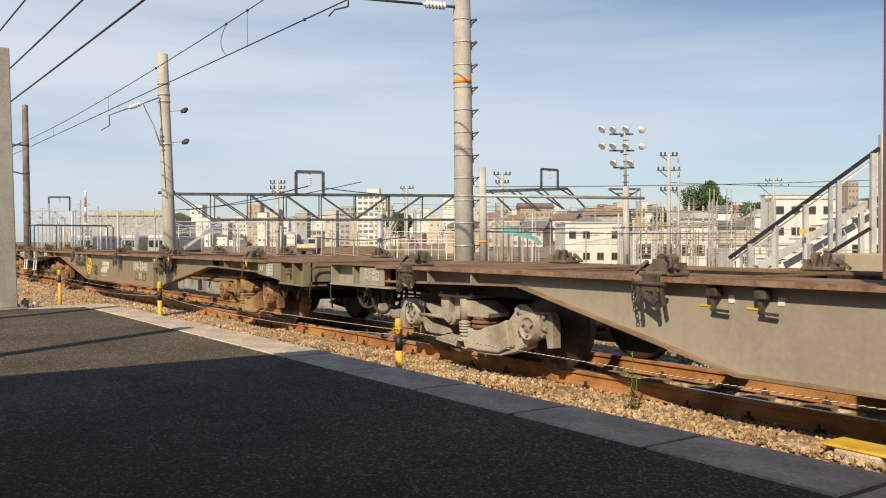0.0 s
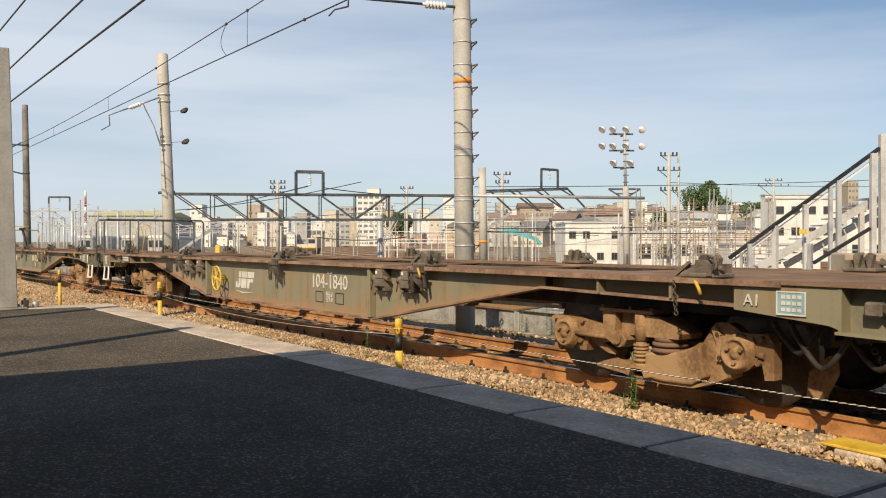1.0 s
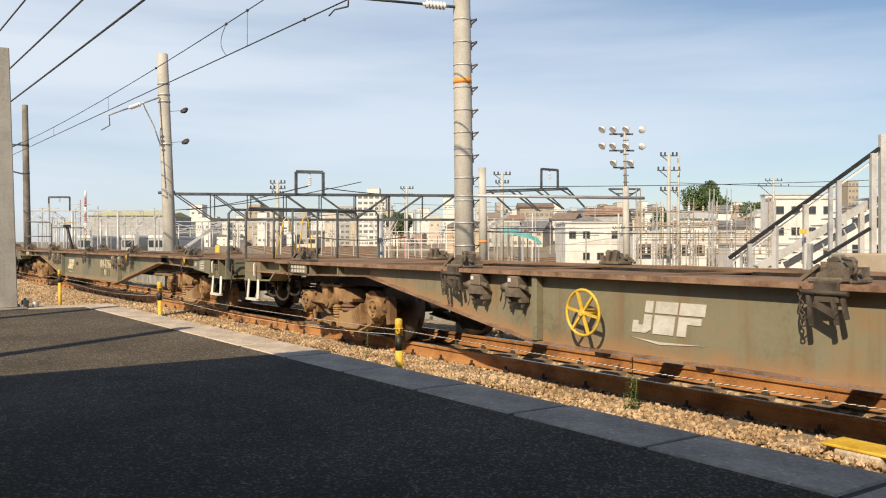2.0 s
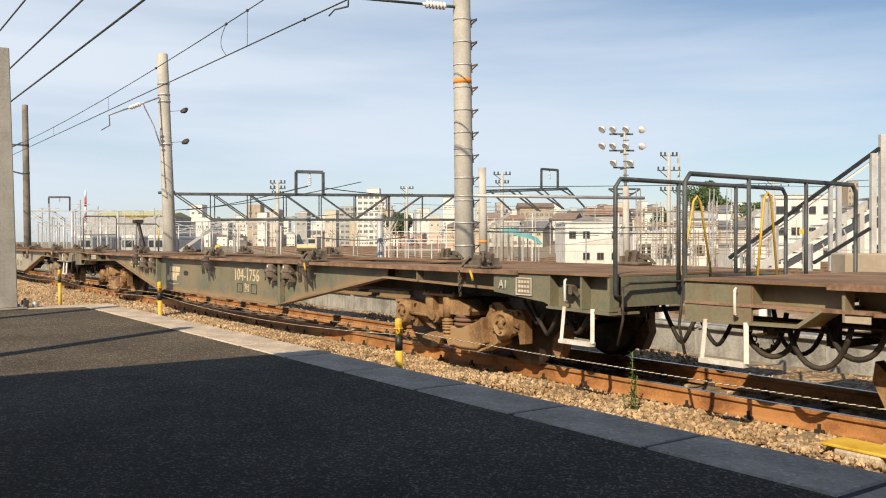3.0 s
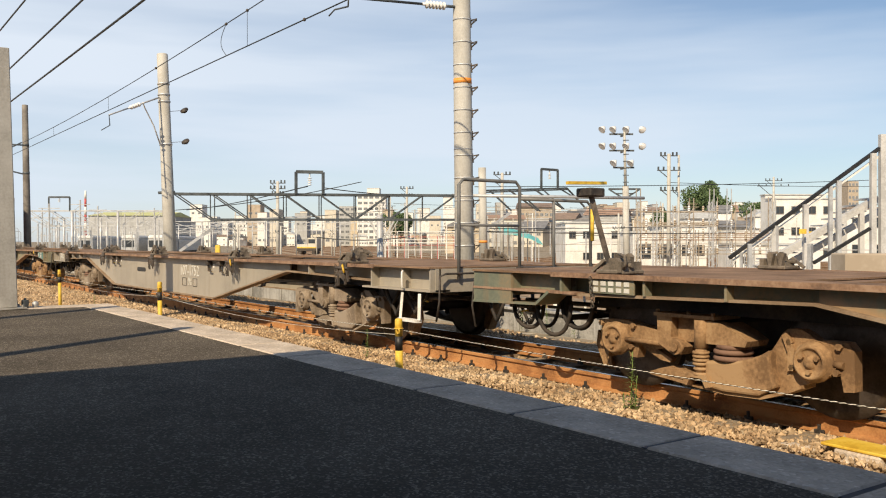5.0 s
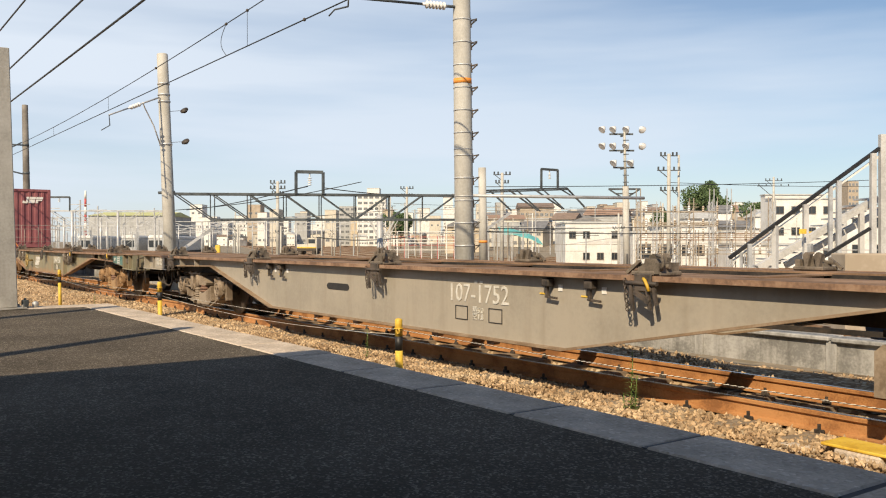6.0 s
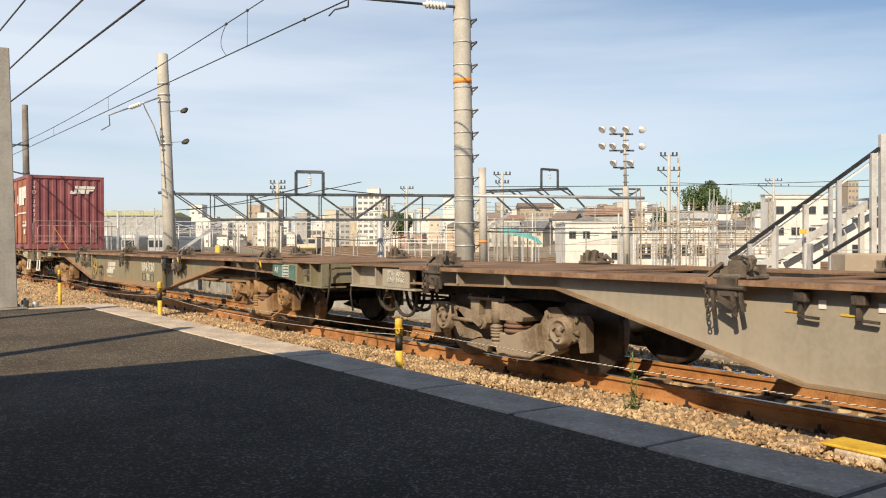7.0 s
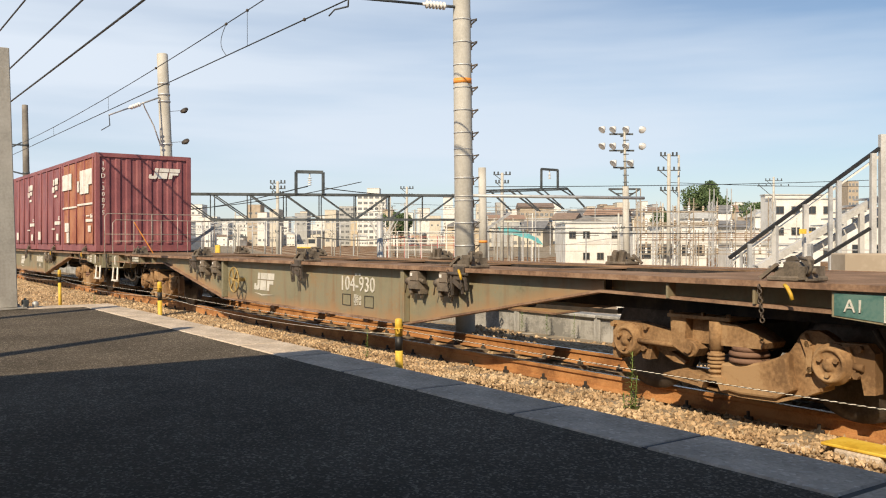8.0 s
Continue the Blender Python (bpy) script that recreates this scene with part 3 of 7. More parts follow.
SPANS = list(zip((0.6,) + POSTS + (-27.3,), POSTS + (-27.3, -34.2)))
for k, (a, b) in enumerate(SPANS):
    rope = thing("fence_rope", "pale twisted rope strung between the posts", "rope", group="ropes of the fence")
    line = sagging((a, 4.19, 0.50), (b, 4.19, 0.50), 0.025)
    for name, m, phase, r in (("pale_strand", ROPE, 0.0, 0.0026), ("dark_strand", STRAND, math.pi, 0.0021)):
        bm = B()
        twisted(bm, line, 0.0020, 0.05, phase, r)
        part(name, bm, m, rope)
    if k:
        bm = B()
        tube(bm, sagging((a, 4.19, 0.46), (b, 4.19, 0.46), 0.09), 0.002, 6)
        single("fence_wire", bm, ROPE, "thin pale wire strung below the rope", "wire", group="wires of the fence")


# ---------------------------------------------------------------- the train
V0, ACC, X1 = 8.7135, 0.0155, -20.956     # speed, half the acceleration, centre of the second wagon at the start
PITCH_LEN = 20.4
HALF = 9.80


def travel(t):
    return V0 * t + ACC * t * t


def bogie_meshes(m, horn=False, spread=0.0):
    """Outside-framed two-axle bogie, pieces for one side (near side, y < 0) in bogie space; x forward."""
    out = {}
    bm = B()   # cast frame: a boat-shaped front half with a forked front axle guide
    prism(bm, [(-0.54, 0.185), (-0.50, 0.21), (-0.35, 0.25), (-0.20, 0.21), (-0.06, 0.165), (0.04, 0.18), (0.05, 0.343), (0.30, 0.36), (0.42, 0.396), (0.53, 0.43), (0.60, 0.48), (0.65, 0.55), (0.69, 0.618), (0.73, 0.648), (0.84, 0.652), (0.90, 0.625), (0.96, 0.585), (1.19, 0.59), (1.24, 0.53), (1.245, 0.25), (1.165, 0.24), (1.14, 0.36), (1.06, 0.33), (0.95, 0.30), (0.87, 0.25), (0.735, 0.19), (0.54, 0.125), (0.23, 0.115), (-0.05, 0.135)], -1.00, -0.90)
    prism(bm, [(0.70, 0.60), (0.74, 0.63), (0.80, 0.50), (0.80, 0.36), (0.75, 0.34), (0.75, 0.48)], -1.035, -0.99)
    out["side_frame"] = bm
    bm = B()   # arm back to the rear axle
    if horn:
        prism(bm, [(-1.30, 0.24), (-1.30, 0.55), (-1.24, 0.60), (-0.95, 0.605), (-0.62, 0.56), (-0.30, 0.47), (-0.34, 0.37), (-0.62, 0.44), (-0.74, 0.52), (-0.95, 0.55), (-1.16, 0.54), (-1.20, 0.50), (-1.20, 0.24)], -1.01, -0.90)
        prism(bm, [(-0.80, 0.42), (-0.70, 0.41), (-0.66, 0.34), (-0.42, 0.30), (-0.36, 0.26), (-0.44, 0.235), (-0.66, 0.235), (-0.73, 0.28)], -1.04, -0.96)
        rod(bm, (-0.66, -1.055, 0.275), (-0.66, -1.03, 0.275), 0.032, 10)
    else:
        prism(bm, [(-1.16, 0.585), (-0.86, 0.598), (-0.52, 0.535), (-0.40, 0.53), (-0.38, 0.40), (-0.52, 0.37), (-0.70, 0.40), (-0.73, 0.278), (-0.81, 0.281), (-0.835, 0.36), (-0.95, 0.31), (-1.06, 0.35), (-1.075, 0.252), (-1.16, 0.255)], -1.00, -0.90)
        prism(bm, [(-0.80, 0.40), (-0.70, 0.37), (-0.50, 0.28), (-0.40, 0.27), (-0.38, 0.30), (-0.52, 0.36), (-0.70, 0.44)], -0.96, -0.90)
    out["rear_arm"] = bm
    low = [(0.87, 0.25), (0.735, 0.19), (0.54, 0.125), (0.23, 0.115), (-0.05, 0.135), (-0.54, 0.185)]
    bm = B()   # lower lip of the frame
    prism(bm, [(x, z + 0.004) for x, z in low] + [(x, z - 0.022) for x, z in reversed(low)], -1.05, -0.86)
    prism(bm, [(-0.54, 0.19), (-0.36, 0.245), (-0.20, 0.205), (-0.06, 0.15)], -1.045, -0.99)
    out["frame_lip"] = bm
    bm = B()   # swollen middle of the boat under the spring
    prism(bm, [(0.05, 0.345), (0.30, 0.362), (0.44, 0.40), (0.55, 0.44), (0.63, 0.49), (0.64, 0.36), (0.68, 0.21), (0.54, 0.13), (0.23, 0.12), (0.05, 0.14)], -1.085, -0.99)
    bmesh.ops.bevel(bm, geom=list(bm.edges), offset=0.02, segments=2, affect="EDGES", profile=0.5)
    out["spring_seat"] = bm
    bm = B()   # bolster bracket over the springs
    prism(bm, [(-0.45, 0.67), (-0.29, 0.67), (-0.30, 0.50), (-0.20, 0.48), (-0.16, 0.43), (-0.20, 0.365), (-0.29, 0.365), (-0.44, 0.44)], -1.07, -0.95)
    prism(bm, [(0.06, 0.665), (0.20, 0.65), (0.33, 0.595), (0.44, 0.53), (0.42, 0.485), (0.06, 0.48)], -1.08, -0.80)
    box(bm, -0.28, 0.05, -1.00, -0.80, 0.47, 0.67)
    box(bm, -0.46, 0.15, -1.10, -0.76, 0.672, 0.70)
    for x in (-0.44, -0.12, 0.12):
        rod(bm, (x, -1.07, 0.70), (x, -1.07, 0.725), 0.018, 6)
    out["bolster_bracket"] = bm
    bm = B()   # rubber spring
    for k in range(2):
        lathe(bm, [(0.11, 0.0), (0.148, 0.010), (0.155, 0.026), (0.148, 0.042), (0.11, 0.05)], Matrix.Translation((0.235, -0.965, 0.352 + 0.05 * k)), 22)
    lathe(bm, [(0.135, 0.452), (0.135, 0.485)], Matrix.Translation((0.235, -0.965, 0)), 20)
    out["rubber_spring"] = bm
    bm = B()   # damper
    rod(bm, (0.005, -1.07, 0.44), (0.005, -1.07, 0.665), 0.056, 14)
    rod(bm, (0.005, -1.07, 0.22), (0.005, -1.07, 0.45), 0.048, 14)
    for z, r in ((0.235, 0.066), (0.275, 0.06), (0.315, 0.066), (0.345, 0.066), (0.375, 0.068), (0.405, 0.070)):
        ring(bm, (0.005, -1.07, z), (0, 0, 1), r - 0.012, 0.014, 14, 6)
    prism(bm, [(-0.13, 0.145), (-0.10, 0.235), (0.10, 0.235), (0.13, 0.145), (0.09, 0.135), (0.055, 0.205), (-0.055, 0.205), (-0.09, 0.135)], -1.13, -1.02)
    out["damper"] = bm
    bm = B()   # traction bush and link
    rod(bm, (-0.235, -1.10, 0.425), (-0.235, -0.92, 0.425), 0.062, 16)
    rod(bm, (-0.235, -1.125, 0.425), (-0.235, -1.095, 0.425), 0.036, 12)
    rod(bm, (-0.30, -1.04, 0.43), (-0.84, -1.04, 0.435), 0.021, 10)
    out["link"] = bm
    for s, key in ((-1, "rear"), (1, "front")):
        bm = B()   # axle box with its bolted cap
        lathe(bm, [(0.15, 0), (0.15, 0.03), (0.128, 0.04), (0.124, 0.085), (0.105, 0.09), (0.098, 0.070), (0.045, 0.070), (0.04, 0.085), (0.012, 0.087)], Matrix.Translation((s * 0.95, -1.0, 0.43)) @ pose(0, 0, 0, 90), 24)
        for k in range(3):
            a = 2 * math.pi * k / 3 + 0.5
            rod(bm, (s * 0.95 + 0.070 * math.cos(a), -1.06, 0.43 + 0.070 * math.sin(a)), (s * 0.95 + 0.070 * math.cos(a), -1.10, 0.43 + 0.070 * math.sin(a)), 0.020, 6)
        for dx, z in ((-0.19, 0.555), (0.19, 0.555), (-0.17, 0.37), (0.17, 0.37)):
            rod(bm, (s * 0.95 + dx, -1.0, z), (s * 0.95 + dx, -1.035, z), 0.026, 6)
        prism(bm, [(s * 0.95 - 0.17, 0.40), (s * 0.95 - 0.12, 0.565), (s * 0.95 + 0.12, 0.565), (s * 0.95 + 0.17, 0.40), (s * 0.95 + 0.13, 0.345), (s * 0.95 - 0.13, 0.345)], -1.025, -0.99)
        if s > 0:
            rod(bm, (1.10, -1.01, 0.43), (1.17, -1.01, 0.425), 0.026, 8)
        out["axle_box_" + key] = bm
    for b in out.values():
        for v in b.verts:
            v.co.x += math.copysign(spread * min(max((abs(v.co.x) - 0.45) / 0.2, 0), 1), v.co.x)
    return {k: done(k.replace("_rear", "").replace("_front", ""), b, RUBBER if k == "rubber_spring" else m) for k, b in out.items()}


def wheelset_meshes():
    bm = B()
    lathe(bm, [(0.10, -0.06), (0.12, -0.055), (0.30, -0.02), (0.375, -0.055), (0.385, -0.06), (0.385, 0.06), (0.36, 0.05), (0.31, 0.0), (0.13, 0.05), (0.10, 0.07)], pose(0, 0, 0, 90), 28)
    for k in range(3):
        box(bm, -0.045, 0.045, -0.05, 0.05, 0.12, 0.37, Matrix.Rotation(2.094 * k, 4, "Y"))
    a = done("wheel", bm, WHEEL)
    bm = B()
    lathe(bm, [(0.386, -0.062), (0.430, -0.060), (0.432, 0.02), (0.440, 0.032), (0.458, 0.045), (0.456, 0.06), (0.386, 0.063)], pose(0, 0, 0, 90), 36)
    b = done("tread", bm, TREAD)
    bm = B()
    rod(bm, (0, -0.86, 0), (0, 0.86, 0), 0.065, 14)
    return a, b, done("axle", bm, WHEEL)


WHEEL_ME, TREAD_ME, AXLE_ME = wheelset_meshes()
BOGIES = {"brown": bogie_meshes(BOGIE_BROWN), "dusty": bogie_meshes(BOGIE_DUSTY, True), "grey": bogie_meshes(BOGIE_GREY, True, 0.10)}
bm = B()
box(bm, -0.20, 0.20, -0.95, 0.95, 0.42, 0.66, bevel=0.02)
lathe(bm, [(0.22, 0.66), (0.22, 0.80)], seg=16)
BOLSTER_ME = done("bolster", bm, GRIME)
BRAKES, GUARDS = [], []
for s in (-1, 1):
    bm = B()
    bar(bm, (s * 0.47, -0.7, 0.36), (s * 0.47, 0.7, 0.36), 0.07, 0.1)
    BRAKES.append(done("brake_beam", bm, GRIME))
    for q in (-1, 1):
        bm = B()
        box(bm, s * 0.45 - 0.04, s * 0.45 + 0.04, q * 0.595 - 0.05, q * 0.595 + 0.05, 0.25, 0.52, bevel=0.015)
        BRAKES.append(done("brake_shoe", bm, GRIME))
        bm = B()
        bar(bm, (s * 1.32, q * 0.62, 0.64), (s * 1.32, q * 0.62, 0.18), 0.05, 0.09)
        bar(bm, (s * 0.9, q * 0.62, 0.64), (s * 1.42, q * 0.62, 0.64), 0.06, 0.05)
        BRAKES.append(done("brake_hanger", bm, GRIME))
        bm = B()
        prism(bm, [(s * 1.34, 0.30), (s * 1.50, 0.44), (s * 1.52, 0.30), (s * 1.42, 0.10), (s * 1.32, 0.12)], q * 0.56, q * 0.68)
        GUARDS.append((s, done("rail_guard", bm, BOGIE_BROWN)))
WHEELSETS = []


def bogie(wagon, x, style):
    """One bogie under a wagon."""
    b = new("bogie")
    b.parent, b.empty_display_size = wagon, 0.2
    b.matrix_basis = pose(x, 0, 0)
    for side in (0, 1):
        m = Matrix.Diagonal((1, -1 if side else 1, 1, 1)) @ Matrix.Translation((0, 0.02, 0))
        for k, me in BOGIES[style].items():
            ob = part("axle_box" if k.startswith("axle_box") else k, me, None, b)
            ob.matrix_basis = m
    part("bolster", BOLSTER_ME, None, b)
    for me in BRAKES:
        part(me.name.split(".")[0], me, None, b)
    for s, me in GUARDS:
        if s * x > 0:
            part("rail_guard", me, None, b)
    half = 1.05 if style == "grey" else 0.95
    for s in (-1, 1):
        w = part("wheelset", AXLE_ME, None, wagon, at=pose(x + s * half, 0, 0.432))
        for q in (-1, 1):
            m = Matrix.Translation((0, q * 0.595, 0)) @ (Matrix.Rotation(math.pi, 4, "Z") if q > 0 else Matrix())
            part("wheel", WHEEL_ME, None, w, at=m)
            part("tread", TREAD_ME, None, w, "bright worn wheel tread", at=m)
        WHEELSETS.append((w, x + s * half))
    return b


def sill_outline(z_low=0.345, f=2.9, r=-2.85):
    return [(-8.5, 0.82), (-6.0, 0.87), (r, z_low), (f, z_low), (6.02, 0.87), (8.5, 0.82), (8.5, 0.985), (-8.5, 0.985)]


def sill(style_mat, low=()):
    """Fish-bellied side girder, near side: the web."""
    bm = B()
    o = sill_outline(*low)
    prism(bm, o[1:5] + [(6.02, 0.985), (-6.0, 0.985)], -1.18, -1.16)
    for k in (-1, 1):      # the shallow ends of the web stand further in
        prism(bm, [(k * 6.0, 0.86), (k * 8.5, 0.82), (k * 8.5, 0.985), (k * 6.0, 0.985)], -1.06, -1.04)
    return done("side_sill", bm, style_mat)


def sill_flange(style_mat, low_at=()):
    """The flange that follows the girder's lower edge."""
    low = sill_outline(*low_at)[:6]
    bm = B()
    prism(bm, low + [(x, z - 0.022) for x, z in reversed(low)], -1.25, -1.10)
    return done("bottom_flange", bm, style_mat)


def emblem(parent, material, label, at, wide=1.0, plain=False):
    """Plain slanted blocks with a slit through them and a tapering stroke below; the stroke carries the blocks."""
    d0, d1 = -0.006, 0.0
    bm = B()
    if plain:
        prism(bm, [(0.02, -0.012), (0.20, -0.012), (0.21, 0.0), (0.02, 0.0)], d0, d1)
    else:
        prism(bm, [(0.0, -0.045), (0.30, -0.065), (0.76, -0.055), (0.30, -0.085)], d0, d1)
    root = part("emblem", bm, material, parent, label, at=at)
    sl = 0.16
    shapes = [[(0.0, 0.0), (0.15, 0.0), (0.20, 0.03), (0.20, 0.155), (0.115, 0.155), (0.115, 0.065), (0.06, 0.065), (0.06, 0.10), (0.0, 0.10)],
              [(0.115, 0.172), (0.20, 0.172), (0.20, 0.27), (0.115, 0.27)],
              [(0.225, 0.0), (0.44, 0.0), (0.44, 0.155), (0.225, 0.155)],
              [(0.225, 0.172), (0.455, 0.172), (0.455, 0.27), (0.225, 0.27)],
              [(0.475, 0.0), (0.565, 0.0), (0.565, 0.10), (0.70, 0.10), (0.70, 0.155), (0.475, 0.155)],
              [(0.475, 0.172), (0.725, 0.172), (0.725, 0.27), (0.475, 0.27)]]
    for pts in shapes:
        bm = B()
        prism(bm, [((x + sl * z) * wide, z) for x, z in pts], d0, d1)
        part("emblem_block", bm, material, root)
    return root


def clamp_meshes():
    """Container lock pedestal on the deck edge and the gear that hangs from it."""
    bm = B()
    box(bm, -0.16, 0.16, -1.29, -1.02, 1.012, 1.05, bevel=0.01)
    prism(bm, [(-0.12, 1.05), (0.12, 1.05), (0.09, 1.10), (0.05, 1.15), (-0.04, 1.15), (-0.05, 1.10), (-0.11, 1.08)], -1.25, -1.10)
    rod(bm, (-0.17, -1.20, 1.09), (0.18, -1.20, 1.09), 0.02, 8)
    box(bm, 0.10, 0.15, -1.3, -1.05, 1.03, 1.12)
    for x in (-0.10, 0.02):
        prism(bm, [(x, 1.05), (x + 0.03, 1.05), (x + 0.05, 1.16), (x + 0.02, 1.19), (x - 0.03, 1.17)], -1.10, -1.05)
    tube(bm, [(0.16, -1.28, 1.06), (0.20, -1.30, 1.11), (0.16, -1.27, 1.17), (0.06, -1.22, 1.18)], 0.014, 6)
    bar(bm, (-0.22, -1.26, 1.03), (-0.10, -1.24, 1.13), 0.04, 0.025)
    lock = done("container_lock", bm, CLIP_STEEL)
    bm = B()
    box(bm, -0.09, 0.09, -1.33, -1.30, 0.88, 1.03, bevel=0.01)
    rod(bm, (-0.17, -1.33, 0.95), (0.16, -1.33, 0.95), 0.018, 8)
    for x, z0, z1 in ((-0.13, 0.97, 0.72), (0.05, 0.92, 0.74), (0.12, 0.92, 0.78)):
        bar(bm, (x, -1.325, z0), (x + 0.03, -1.325, z1), 0.02, 0.03)
    tube(bm, [(-0.15 + 0.04 * math.cos(a), -1.33, 0.85 + 0.09 * math.sin(a)) for a in [k * 0.524 for k in range(13)]], 0.006, 5)
    bar(bm, (-0.08, -1.33, 0.88), (0.08, -1.33, 0.80), 0.03, 0.04)
    gear = done("lock_gear", bm, IRON)
    bm = B()
    for k in range(8):
        ring(bm, (-0.19 + 0.004 * k, -1.325, 0.97 - 0.034 * k), (0, 1, 0) if k % 2 else (1, 0.2, 0), 0.018, 0.006, 8, 4)
    return lock, gear, done("lock_chain", bm, IRON)


LOCK_ME, GEAR_ME, CHAIN_ME = clamp_meshes()
bm = B()    # pipe stanchion clip: bolted housing with a forked mouth and levers under the flange
box(bm, -0.085, 0.075, -1.32, -1.18, 0.84, 0.955, bevel=0.012)
prism(bm, [(-0.095, 0.84), (0.085, 0.84), (0.115, 0.755), (-0.115, 0.755)], -1.325, -1.19)
for x in (-0.115, 0.070):
    box(bm, x, x + 0.045, -1.30, -1.20, 0.70, 0.757)
    prism(bm, [(x + 0.005, 0.70), (x + 0.04, 0.70), (x + 0.025, 0.645)], -1.28, -1.25)
box(bm, -0.075, 0.075, -1.26, -1.19, 0.715, 0.757)
rod(bm, (0.07, -1.28, 0.86), (0.17, -1.28, 0.84), 0.024, 8)
rod(bm, (-0.19, -1.27, 0.83), (-0.07, -1.27, 0.86), 0.045, 10)
tube(bm, [(-0.15, -1.28, 0.86), (-0.19, -1.29, 0.80), (-0.24, -1.27, 0.70)], 0.008, 6)
HOUSING_ME = done("lever_housing", bm, CLIP_STEEL)
bm = B()
box(bm, -0.06, -0.02, -1.325, -1.321, 0.90, 0.935)
TAG_ME = done("paper_tag", bm, WHITE)
bm = B()
tube(bm, [(0.02, -1.335, 0.99), (0.05, -1.35, 0.975), (0.08, -1.355, 0.93), (0.09, -1.35, 0.89)], 0.014, 8)
HANDLE_ME = done("release_handle", bm, YELLOW)


def handwheel(parent, m, at):
    """Spoked hand brake wheel on its spindle."""
    bm = B()
    ring(bm, (0, 0, 0), (0, 1, 0), 0.20, 0.014, 24, 6)
    w = part("brake_wheel", bm, m, parent, "spoked hand brake wheel", at=at)
    bm = B()
    rod(bm, (0, -0.03, 0), (0, 0.22, 0), 0.03, 10)
    part("spindle", bm, m, w)
    for k in range(6):
        a = math.pi * k / 3
        bm = B()
        bar(bm, (0.02 * math.cos(a), 0, 0.02 * math.sin(a)), (0.2 * math.cos(a), 0, 0.2 * math.sin(a)), 0.022)
        part("spoke", bm, m, w)


WHEELS = {"yellow": YELLOW, "rusty": mat("worn_yellow_paint", [(0.20, 0.13, 0.05), (0.33, 0.23, 0.08), (0.42, 0.30, 0.11)], 0.7, scale=8, fine=50)}


def end_side(w, s, q, body, texts):
    """Side of a wagon's end platform: a deep box at the leading end, an open channel with ribs at the trailing one."""
    m = MATS[body]
    if s > 0 and body != "grey":
        bm = B()   # plate beside the bogie
        prism(bm, [(8.20, 0.985), (8.20, 0.79), (8.95, 0.725), (9.03, 0.70), (9.03, 0.985)], q * 1.27, q * 1.235)
        part("end_box", bm, m, w)
        bm = B()   # recessed panel over the step
        prism(bm, [(9.03, 0.985), (9.03, 0.69), (HALF, 0.675), (HALF, 0.985)], q * 1.16, q * 1.14)
        part("end_web", bm, TEAL, w)
        bm = B()
        prism(bm, [(9.0, 0.69), (HALF, 0.675), (HALF, 0.655), (9.0, 0.67)], q * 1.285, q * 0.9)
        part("end_flange", bm, m, w)
        for x in (9.03, 9.45, 9.785):
            bm = B()
            box(bm, x - 0.012, x + 0.012, min(q * 1.16, q * 1.275), max(q * 1.16, q * 1.275), 0.685, 0.985)
            part("rib", bm, m, w)
        bm = B()
        box(bm, 9.18, 9.30, min(q * 1.16, q * 1.26), max(q * 1.16, q * 1.26), 0.80, 0.90, bevel=0.015)
        rod(bm, (9.30, q * 1.22, 0.84), (9.42, q * 1.27, 0.80), 0.018, 7)
        part("valve", bm, CLIP_STEEL, w)
        return
    low = 0.745 if body == "grey" else 0.835
    bm = B()   # channel: recessed web and the flange below it
    prism(bm, [(s * 8.5, 0.985), (s * 8.5, low), (s * HALF, low), (s * HALF, 0.985)], q * 1.15, q * 1.13)
    part("end_web", bm, m, w)
    bm = B()
    prism(bm, [(s * 8.3, low), (s * HALF, low), (s * HALF, low - 0.022), (s * 8.3, low - 0.022)], q * 1.28, q * 1.0)
    part("end_flange", bm, m if body == "grey" else LIP_RUST, w)
    for x in (8.5, 9.2, 9.78):
        bm = B()
        box(bm, s * x - 0.012, s * x + 0.012, min(q * 1.15, q * 1.265), max(q * 1.15, q * 1.265), low, 0.985)
        part("rib", bm, m, w)
    if body != "grey":
        bm = B()   # deep plate over the last stretch
        prism(bm, [(s * 9.20, 0.985), (s * 9.20, 0.70), (s * 9.30, 0.69), (s * HALF, 0.69), (s * HALF, 0.985)], q * 1.272, q * 1.25)
        prism(bm, [(s * 8.66, 0.835), (s * 8.84, 0.71), (s * HALF, 0.69), (s * HALF, 0.67), (s * 8.82, 0.69), (s * 8.64, 0.815)], q * 1.285, q * 1.0)
        part("end_box", bm, m, w)


